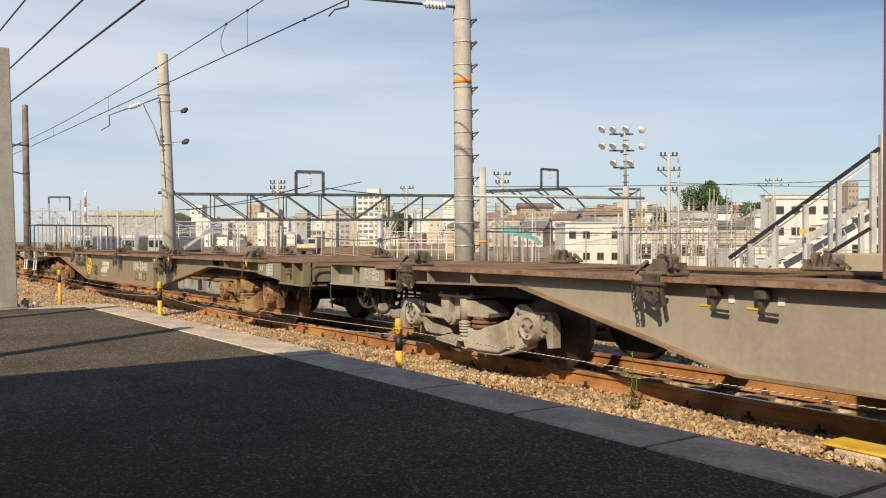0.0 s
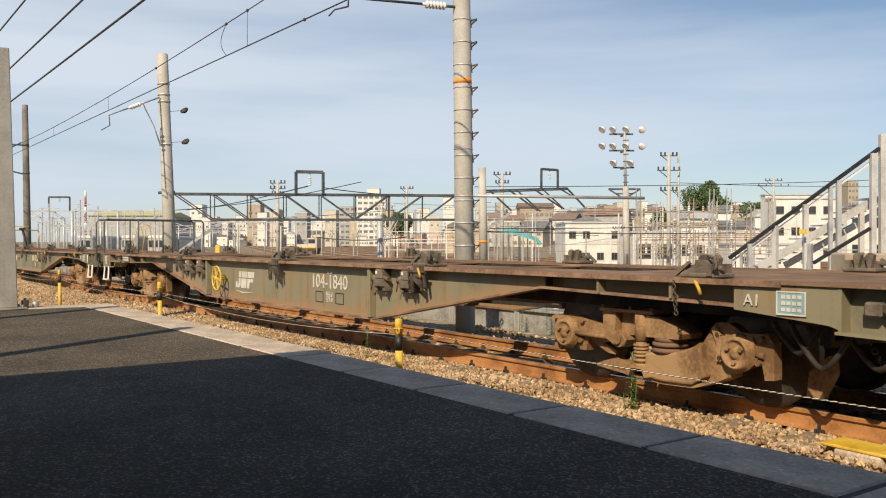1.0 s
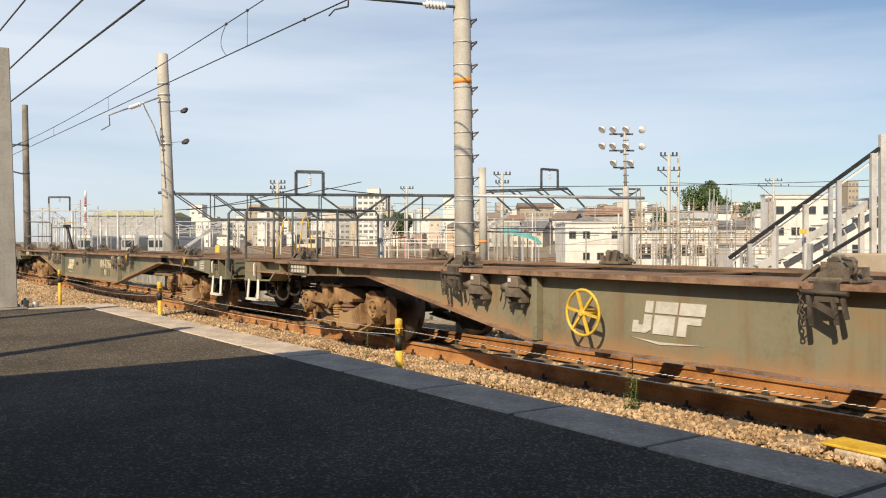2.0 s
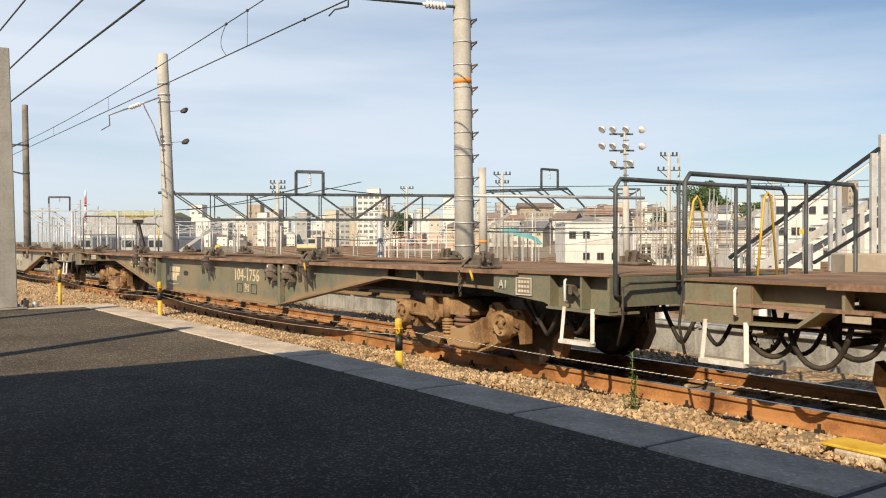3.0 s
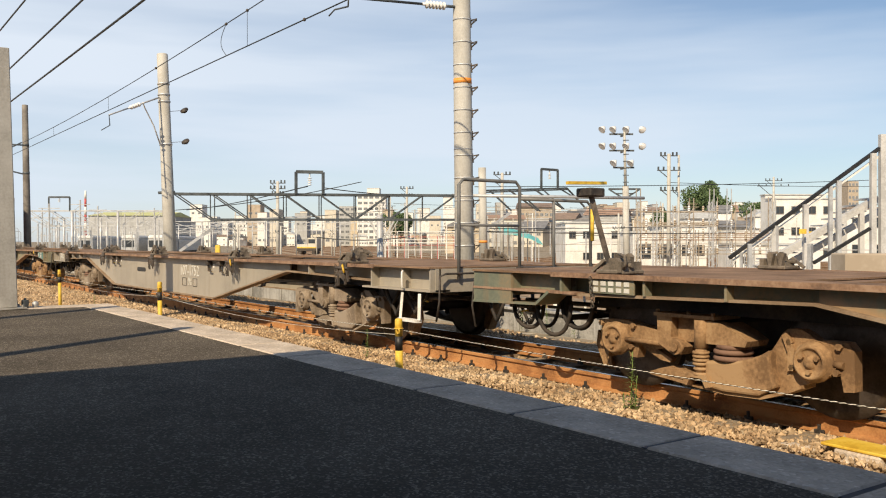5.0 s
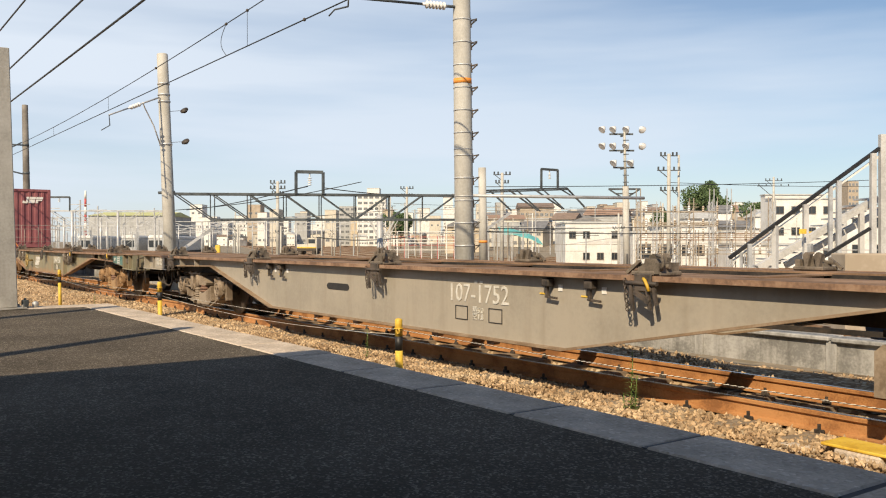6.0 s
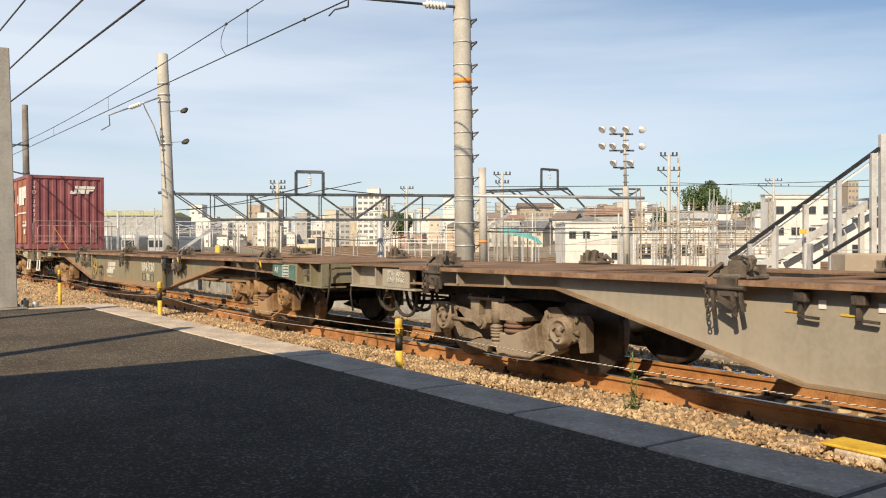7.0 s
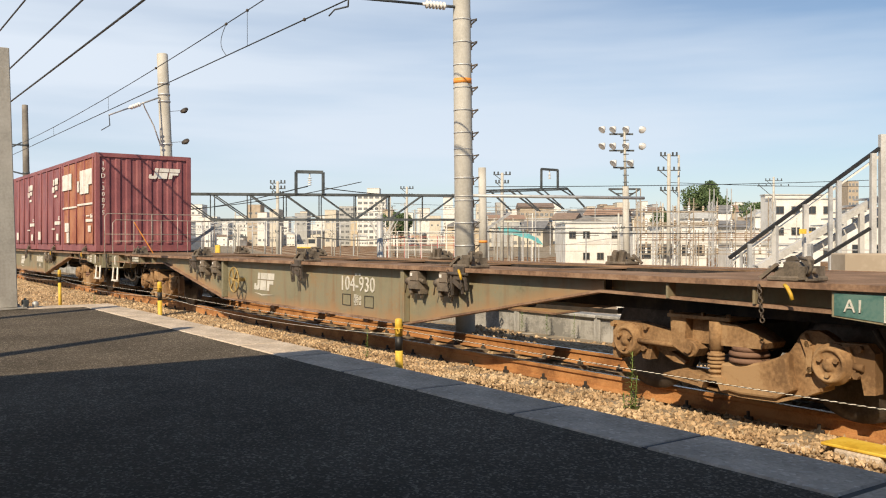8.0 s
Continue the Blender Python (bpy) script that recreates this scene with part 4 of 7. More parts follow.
def end_gear(w, s, body):
    """Uncoupling lever, chain, cocks and looped hoses under a wagon's end."""
    bm = B()
    tube(bm, [(s * 9.84, 0.10, 0.93), (s * 9.86, -1.10, 0.93), (s * 9.88, -1.20, 0.90), (s * 9.90, -1.22, 0.62), (s * 9.84, -1.22, 0.40)], 0.012, 7)
    part("uncoupling_lever", bm, IRON, w)
    bm = B()
    for k in range(9):
        ring(bm, (s * (9.12 + 0.03 * k), -1.05, 0.62 - 0.16 * math.sin(math.pi * k / 8)), (0, 1, 0) if k % 2 else (1, 0.3, 0), 0.022, 0.006, 8, 4)
    part("chain", bm, IRON, w)
    bm = B()
    box(bm, s * 9.26 - 0.05, s * 9.26 + 0.05, -0.98, -0.90, 0.58, 0.68, bevel=0.01)
    rod(bm, (s * 9.1, -0.94, 0.63), (s * 9.6, -0.94, 0.63), 0.02, 8)
    part("air_cock", bm, IRON, w)
    bm = B()
    bar(bm, (s * 9.26, -1.0, 0.60), (s * 9.36, -1.0, 0.585), 0.02, 0.015)
    part("cock_handle", bm, YELLOW, w, "yellow cock handle")
    for x0, x1, y, drop in ((9.55, 9.98, -0.30, 0.34), (9.50, 10.02, 0.22, 0.40), (8.55, 9.02, -1.08, 0.30), (8.95, 9.40, -1.06, 0.26), (8.35, 8.75, -1.0, 0.22)):
        bm = B()
        tube(bm, [(s * (x0 + (x1 - x0) * u), y + 0.04 * math.sin(6 * u), 0.70 - drop * math.sin(math.pi * u) ** 0.8) for u in [k / 12 for k in range(13)]], 0.021, 7)
        part("air_hose", bm, GRIME, w)
    bm = B()
    for y in (-0.95, -0.35, 0.5):
        bar(bm, (s * 8.75, y, 0.98), (s * 8.75, y, 0.55), 0.05, 0.09)
    bar(bm, (s * 8.75, -0.95, 0.56), (s * 8.75, 0.9, 0.56), 0.06, 0.05)
    rod(bm, (s * 8.3, -0.5, 0.60), (s * 9.5, -0.5, 0.60), 0.018, 6)
    rod(bm, (s * 8.3, -0.72, 0.68), (s * 9.6, -0.72, 0.68), 0.024, 6)
    part("pipe_hanger", bm, GRIME, w)


RIB_T, CLIPS_T = 3.075, (2.84, 3.40)     # the blue-green wagon has a clip on each side of its front rib


def flat_wagon(style, body, texts, name_label):
    """A container flat wagon; x forward, z = 0 at the rail head."""
    w = thing("flat_wagon", name_label, "flat wagon", group="wagons of the freight train")
    if body not in SILLS:
        low = (0.305, 3.0, -3.48) if body == "grey" else ()
        SILLS[body] = (sill({"olive": OLIVE_SILL, "teal": TEAL_SILL, "grey": GREY}[body], low), sill_flange(FLANGE[body], low))
    for s in (1, -1):
        part("side_sill", SILLS[body][0], None, w).matrix_basis = Matrix.Diagonal((1, s, 1, 1))
        part("bottom_flange", SILLS[body][1], None, w).matrix_basis = Matrix.Diagonal((1, s, 1, 1))
    for x in (() if body == "grey" else (-2.80, RIB_T if body == "teal" else 2.86)):
        for s in (-1, 1):
            bm = B()
            box(bm, x - 0.035, x + 0.035, min(s * 1.18, s * 1.27), max(s * 1.18, s * 1.27), 0.35, 0.985, bevel=0.006)
            part("rib", bm, MATS[body], w)
    for x in (-7.5, -6.7, 6.8, 7.6):
        bm = B()
        box(bm, x - 0.012, x + 0.012, -1.27, -1.18, 0.84, 0.985)
        part("rib", bm, MATS[body], w)
    for s in (-1, 1):
        bm = B()
        box(bm, -8.6, 8.6, min(s * 0.86, s * 1.285), max(s * 0.86, s * 1.285), 0.987, 1.006)
        part("deck_plate", bm, DECK_RUST, w)
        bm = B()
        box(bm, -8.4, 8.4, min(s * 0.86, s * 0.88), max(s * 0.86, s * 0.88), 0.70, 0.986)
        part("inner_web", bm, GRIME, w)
    for s in (-1, 1):
        bm = B()
        box(bm, -8.6, 8.6, min(s * 1.285, s * 1.30), max(s * 1.285, s * 1.30), 0.968, 1.012)
        part("deck_lip", bm, LIP_RUST, w, "rust-red worn deck edge")
    bm = B()
    box(bm, -9.3, 9.3, -0.30, 0.30, 0.955, 0.975)
    for s in (-1, 1):
        box(bm, -9.3, 9.3, min(s * 0.26, s * 0.28), max(s * 0.26, s * 0.28), 0.85, 0.955)
    part("centre_sill", bm, DECK_RUST, w)
    for k in range(-3, 4):
        x = 2.1 * k +0.11
        bm = B()
        box(bm, x - 0.09, x + 0.09, -0.86, 0.86, 0.976, 0.99)
        box(bm, x - 0.012, x + 0.012, -0.86, 0.86, 0.74, 0.976)
        part("cross_beam", bm, DECK_RUST, w)
    for s in (-1, 1):
        bm = B()
        a, b = sorted((s * 6.35, s * HALF))
        box(bm, a, b, -0.86, 0.86, 0.991, 1.005)
        for q in (-1, 1):
            c, d = sorted((s * 8.6, s * HALF))
            y0, y1 = sorted((q * 0.86, q * 1.29))
            box(bm, c, d, y0, y1, 0.987, 1.006)
        part("end_deck", bm, DECK_RUST, w)
        for q in (-1, 1):
            end_side(w, s, q, body, texts)
            if s in (texts.get("rails") or ()):
                bm = B()
                tube(bm, [(s * 9.30, q * 1.31, 0.95), (s * 9.30, q * 1.33, 0.94), (s * 9.30, q * 1.33, 0.76), (s * 9.30, q * 1.30, 0.75)], 0.012, 6)
                part("grab_iron", bm, WHITE, w)
                bm = B()
                for dx in (-0.18, 0.18):
                    bar(bm, (s * 9.42 + dx, q * 1.28, 0.70), (s * 9.42 + dx * 1.1, q * 1.30, 0.40), 0.035, 0.03)
                bar(bm, (s * 9.42 - 0.20, q * 1.30, 0.39), (s * 9.42 + 0.20, q * 1.30, 0.39), 0.07, 0.035)
                part("step", bm, WHITE, w, "off-white foot step")
        bm = B()
        box(bm, min(s * (HALF - 0.03), s * HALF), max(s * (HALF - 0.03), s * HALF), -1.2, 1.2, 0.72, 0.985)
        part("end_beam", bm, MATS[body], w)
        bm = B()
        box(bm, min(s * 9.7, s * 10.0), max(s * 9.7, s * 10.0), -0.10, 0.10, 0.78, 0.96, bevel=0.02)
        prism(bm, [(s * 9.98, -0.18), (s * 10.2, -0.20), (s * 10.21, 0.02), (s * 10.10, 0.05), (s * 10.21, 0.17), (s * 9.98, 0.19)], 0.72, 1.0, "z")
        part("coupler", bm, IRON, w)
        end_gear(w, s, body)
        bogie(w, s * 7.1, style)
    # locks and their gear
    mid = -0.22 if body == "grey" else 0.20
    back = -0.18 if style == "grey" else 0.0
    for x in (-7.87, -4.05 + back, mid, 4.05, 7.87):
        for s in (-1, 1):
            m = pose(x, 0, 0) @ (pose(0, 0, 0, 0, 0, 180) if s > 0 else Matrix())
            part("container_lock", LOCK_ME, None, w, at=m)
            part("lock_chain", CHAIN_ME, None, w, at=m)
            if body == "grey" or abs(x) < 7:
                part("lock_gear", GEAR_ME, None, w, at=m)
            if x in (4.05, 7.87):
                part("release_handle", HANDLE_ME, None, w, "yellow release handle", at=m)
    for x in (() if body == "grey" else (-3.66, -3.06, *(CLIPS_T if body == "teal" else (3.18, 3.76)))):
        for s in (-1, 1):
            m = pose(x, 0, 0) @ (pose(0, 0, 0, 0, 0, 180) if s > 0 else Matrix())
            part("lever_housing", HOUSING_ME, None, w, at=m)
            part("paper_tag", TAG_ME, None, w, "small white tag", at=m)
    for x in ((-3.50 + back, -3.08 + back, 2.80, 3.36) if body == "grey" else ()):
        bm = B()
        box(bm, x - 0.05, x + 0.05, -1.27, -1.18, 0.87, 0.95, bevel=0.01)
        bar(bm, (x - 0.01, -1.23, 0.88), (x, -1.23, 0.77), 0.03)
        bar(bm, (x - 0.03, -1.23, 0.775), (x + 0.13, -1.23, 0.765), 0.02)
        part("stanchion_bracket", bm, IRON, w)
        bm = B()
        box(bm, x - 0.16, x - 0.05, -1.187, -1.1805, 0.79, 0.805)
        part("yellow_mark", bm, YELLOW, w, "yellow paint mark")
        bm = B()
        box(bm, x + 0.10, x + 0.155, -1.187, -1.1805, 0.83, 0.89)
        part("white_mark", bm, WHITE, w, "white paint mark")
    # brake cylinder, air tank and reservoirs under the middle
    bm = B()
    rod(bm, (5.0, 0.5, 0.62), (5.9, 0.5, 0.62), 0.16, 16)
    part("air_tank", bm, BLUE, w, "blue air tank")
    bm = B()
    rod(bm, (-1.2, 0.45, 0.55), (-0.1, 0.45, 0.55), 0.17, 16)
    rod(bm, (1.0, -0.45, 0.56), (1.5, -0.45, 0.56), 0.13, 16)
    bar(bm, (1.5, -0.45, 0.56), (6.2, -0.3, 0.6), 0.04)
    part("brake_cylinder", bm, GRIME, w)
    for x in (-2.0, -0.9, 0.9, 1.9, 2.6):
        bm = B()
        z = 0.285 if body == "grey" else 0.325
        prism(bm, [(x - 0.07, z), (x + 0.07, z), (x + 0.05, z - 0.05), (x - 0.05, z - 0.05)], -1.2, -1.12)
        part("jacking_lug", bm, LIP_RUST, w)
    # markings
    def put(name, me, x, z, label="", y=-1.1845):
        part(name, me, None, w, label, at=pose(x, y, z, 90))
    col = MARK if texts.get("white") else CREAM
    nx = texts.get("shift", 0.0)
    if texts["number"]:
        painted_digits(w, texts["number"], 0.275, col, pose(1.66 + nx, -1.1845, 0.735, 90), "painted wagon number")
    else:
        for k in range(7):
            bm = B()
            box(bm, -0.46 + 0.135 * k, -0.37 + 0.135 * k, -0.005, 0, -0.085, 0.085)
            part("number_bar", bm, col, w, at=pose(1.66, -1.1805, 0.735))
    for x in (1.38, 1.96):
        bm = B()
        for a, b, c, d in ((-0.11, 0.11, -0.075, -0.067), (-0.11, 0.11, 0.067, 0.075), (-0.11, -0.102, -0.067, 0.067), (0.102, 0.11, -0.067, 0.067)):
            box(bm, a, b, -0.006, 0.0, c, d)
        part("stencil_frame", bm, POST_BLACK, w, at=pose(x + nx, -1.1805, 0.53))
    if texts["number"]:
        for line, z in (("積5.0", 0.565), ("空1.8", 0.50)):
            put("factor_lettering", lettering(line, 0.085, col), 1.67 + nx, z, "painted load factors")
    else:
        for z in (0.565, 0.515):
            for k in range(3):
                bm = B()
                box(bm, -0.085 + 0.062 * k, -0.045 + 0.062 * k, -0.005, 0, -0.017, 0.017)
                part("data_bar", bm, col, w, at=pose(1.67 + nx, -1.1805, z))
    bm = B()
    box(bm, -0.07, -0.02, -0.005, 0, -0.014, 0.014)
    box(bm, 0.02, 0.07, -0.005, 0, -0.014, 0.014)
    part("class_bars", bm, col, w, at=pose(1.68 + nx, -1.1805, 0.865))
    if "emblem" in texts:
        emblem(w, CREAM if texts["emblem_col"] == "cream" else MARK, "painted emblem", pose(texts["emblem"], -1.1805, 0.53))
    if "slot" in texts:
        # the web is not cut: a black plate paints the hole's dark inside
        bm = B()
        x0, x1 = texts["slot"]
        prism(bm, [(x0 + 0.07 * (1 - math.cos(a)) if c < 0 else x1 - 0.07 * (1 - math.cos(a)), 0.69 + 0.045 * math.sin(a) * c * -1) for c, a in [(-1, k * math.pi / 6 - math.pi / 2) for k in range(0, 7)] + [(1, k * math.pi / 6 - math.pi / 2) for k in range(0, 7)]], -1.184, -1.1805)
        part("slot", bm, POST_BLACK, w, "black plate painted as the dark inside of a web slot")
    if "wheel" in texts:
        handwheel(w, WHEELS[texts["wheel"]], pose(-2.05, -1.36, 0.67, 0, 10, 0))
    if "warning" in texts:
        put("warning_lettering", lettering("突放禁止", 0.20, CREAM), -4.60, 0.815, "painted warning characters")
    if body != "grey":
        if texts.get("wide_plate"):
            bm = B()
            prism(bm, [(8.22, 0.95), (8.22, 0.80), (8.97, 0.745), (8.97, 0.95)], -1.276, -1.272)
            part("data_plate", bm, TEAL_PLATE, w, "blue-green data plate")
        put("plate_lettering", lettering("A1", 0.12, MARK), 8.36, 0.865, "white painted letters", y=-1.281)
        bm = B()
        box(bm, 8.56, 8.79, -1.280, -1.2765, 0.775, 0.945)
        part("label", bm, TEAL_PLATE if texts.get("wide_plate") else LIGHT_BLUE if texts.get("blue_label") else OLIVE, w, "painted data label")
        for a, b, c, d in ((8.56, 8.79, 0.775, 0.785), (8.56, 8.79, 0.935, 0.945), (8.56, 8.57, 0.785, 0.935), (8.78, 8.79, 0.785, 0.935)):
            bm = B()
            box(bm, a, b, -1.284, -1.2805, c, d)
            part("label_frame", bm, MARK, w)
        for z in (0.905, 0.86, 0.815):
            for k in range(4):
                bm = B()
                box(bm, 8.60 + 0.042 * k, 8.63 + 0.042 * k, -1.284, -1.2805, z - 0.013, z + 0.013)
                part("data_bar", bm, MARK, w)
        bm = B()
        box(bm, -8.12, -7.60, -1.276, -1.262, 0.842, 0.965)
        part("data_plate", bm, TEAL, w, "faded blue-green data plate")
        for z in (0.93, 0.875):
            for k in range(5):
                bm = B()
                box(bm, -8.07 + 0.09 * k, -8.01 + 0.09 * k, -1.281, -1.277, z - 0.019, z + 0.019)
                part("data_bar", bm, MARK, w)
    for s in ((texts.get("rails") or ())):
        if texts.get("half"):
            half_rail(w, s)
        else:
            end_rail(w, s, texts.get("plain", 0))
    if texts.get("post"):
        bm = B()
        bar(bm, (-9.6, 0.52, 1.0), (-9.75, 0.36, 1.84), 0.10, 0.06)
        box(bm, -9.87, -9.63, 0.24, 0.48, 1.80, 1.90, bevel=0.015)
        part("folded_stanchion", bm, IRON, w, "dark leaning stanchion")
        bm = B()
        bar(bm, (-9.77, 0.02, 1.95), (-9.77, 0.62, 1.97), 0.05, 0.035)
        part("yellow_bar", bm, YELLOW, w, "yellow bar")
    if body == "grey":
        bm = B()
        box(bm, -9.02, -8.44, -1.272, -1.255, 0.75, 0.965)
        part("data_plate", bm, GREY, w)
        for line, z in (("荷重 40.7t", 0.92), ("自重 18.6t", 0.855)):
            put("load_lettering", lettering(line, 0.085, MARK), -8.72, z - 0.02, "painted load figures", y=-1.277)
    return w


FRAME_PALE = mat("dusty_pale_pipe", [(0.22, 0.18, 0.15), (0.34, 0.29, 0.25), (0.42, 0.37, 0.33)], 0.6, metal=0.1, scale=3, fine=30, bump=0.05)


def end_rail(w, s, plain=0):
    """Hooped hand rail across the end of a wagon; plain: pale double rail, else dark with yellow guard bars."""
    x = s * (HALF + 0.03)
    bm = B()
    m = FRAME_PALE if plain else DARK_STEEL
    top, r = (plain, 0.010) if plain else (1.83, 0.020)
    tube(bm, [(x, -1.16, 0.80), (x, -1.24, 0.84), (x, -1.24, top - 0.07), (x, -1.18, top), (x, 1.18, top), (x, 1.24, top - 0.07), (x, 1.24, 0.84), (x, 1.16, 0.80)], r, 8)
    part("end_rail", bm, m, w, "pale pipe hand rail" if plain else "dark pipe hand rail")
    for y in ((-0.75, -0.1, 0.55) if plain else (-0.42, 0.42)):
        bm = B()
        rod(bm, (x, y, 0.86), (x, y, top), r * 0.9, 8)
        part("rail_post", bm, m, w)
    if plain:
        bm = B()
        rod(bm, (x, -1.24, top - 0.5), (x, 1.24, top - 0.5), r * 0.8, 8)
        part("middle_rail", bm, m, w)
        if s < 0:
            bm = B()
            bar(bm, (x + 0.02, -0.75, top - 0.05), (x + 0.02, -0.30, 1.0), 0.02)
            part("brace", bm, ORANGE, w, "orange slanting brace")
        return
    for y, half in ((-0.20, 0.21 if s > 0 else 0.14),):
        bm = B()
        tube(bm, [(x + 0.03, y - half, 0.99), (x + 0.03, y - 0.05, 1.66), (x + 0.03, y, 1.71), (x + 0.03, y + 0.05, 1.66), (x + 0.03, y + half, 0.99)], 0.011, 6)
        part("guard_bar", bm, YELLOW, w, "yellow guard bar")


def half_rail(w, s):
    """Tall grey hoop on the near half of a wagon end and a lower rail on the far half."""
    x = s * (HALF + 0.03)
    bm = B()
    tube(bm, [(x, -0.90, 0.86), (x, -0.90, 1.94), (x, -0.84, 2.0), (x, -0.06, 2.0), (x, 0.0, 1.94), (x, 0.0, 0.86)], 0.02, 8)
    part("end_rail", bm, DARK_GREY, w, "grey pipe hoop")
    bm = B()
    rod(bm, (x, -0.90, 1.48), (x, 0.0, 1.48), 0.016, 8)
    part("middle_rail", bm, DARK_GREY, w)
    bm = B()
    tube(bm, [(x, 0.0, 1.80), (x, 1.12, 1.80), (x, 1.18, 1.74), (x, 1.18, 0.86)], 0.02, 8)
    part("end_rail", bm, DARK_GREY, w)
    bm = B()
    rod(bm, (x, 0.55, 0.86), (x, 0.55, 1.80), 0.018, 8)
    part("rail_post", bm, DARK_GREY, w)
    bm = B()
    rod(bm, (x + 0.03, 1.18, 1.30), (x + 0.03, 1.18, 1.70), 0.024, 8)
    part("guard_sleeve", bm, YELLOW, w, "yellow sleeve")


SILLS = {}
MATS = {"olive": OLIVE, "teal": TEAL, "grey": GREY}
FLANGE = {"olive": LIP_RUST, "teal": OLIVE_RUST, "grey": OLIVE_RUST}
TRAIN = [
    flat_wagon("grey", "grey", {"number": "", "white": 1, "slot": (-1.71, -1.09)}, "grey flat wagon with a rusty deck carrying one container"),
    flat_wagon("brown", "olive", {"number": "104-1840", "white": 1, "emblem": -1.64, "emblem_col": "white", "wheel": "yellow", "rails": (-1,), "blue_label": 1}, "empty olive flat wagon with a yellow hand brake wheel"),
    flat_wagon("brown", "teal", {"number": "104-1756", "emblem": -2.36, "emblem_col": "cream", "slot": (-1.39, -1.14), "warning": 1, "rails": (1,), "post": True}, "empty blue-green flat wagon with cream lettering"),
    flat_wagon("dusty", "grey", {"number": "107-1752", "white": 1, "slot": (-1.71, -1.09), "rails": (1,), "half": True}, "empty grey flat wagon with white lettering and clean paint"),
    flat_wagon("brown", "olive", {"number": "104-930", "white": 1, "emblem": -1.64, "emblem_col": "white", "wheel": "rusty", "wide_plate": 1, "rails": (-1,), "plain": 1.80}, "empty olive flat wagon with a worn hand brake wheel"),
    flat_wagon("brown", "olive", {"number": "", "white": 1, "emblem": -1.64, "emblem_col": "white", "rails": (1,), "plain": 1.97}, "olive flat wagon loaded with maroon containers"),
]
TRAIN_OFFSETS = [X1 + PITCH_LEN - PITCH_LEN * k for k in range(6)]


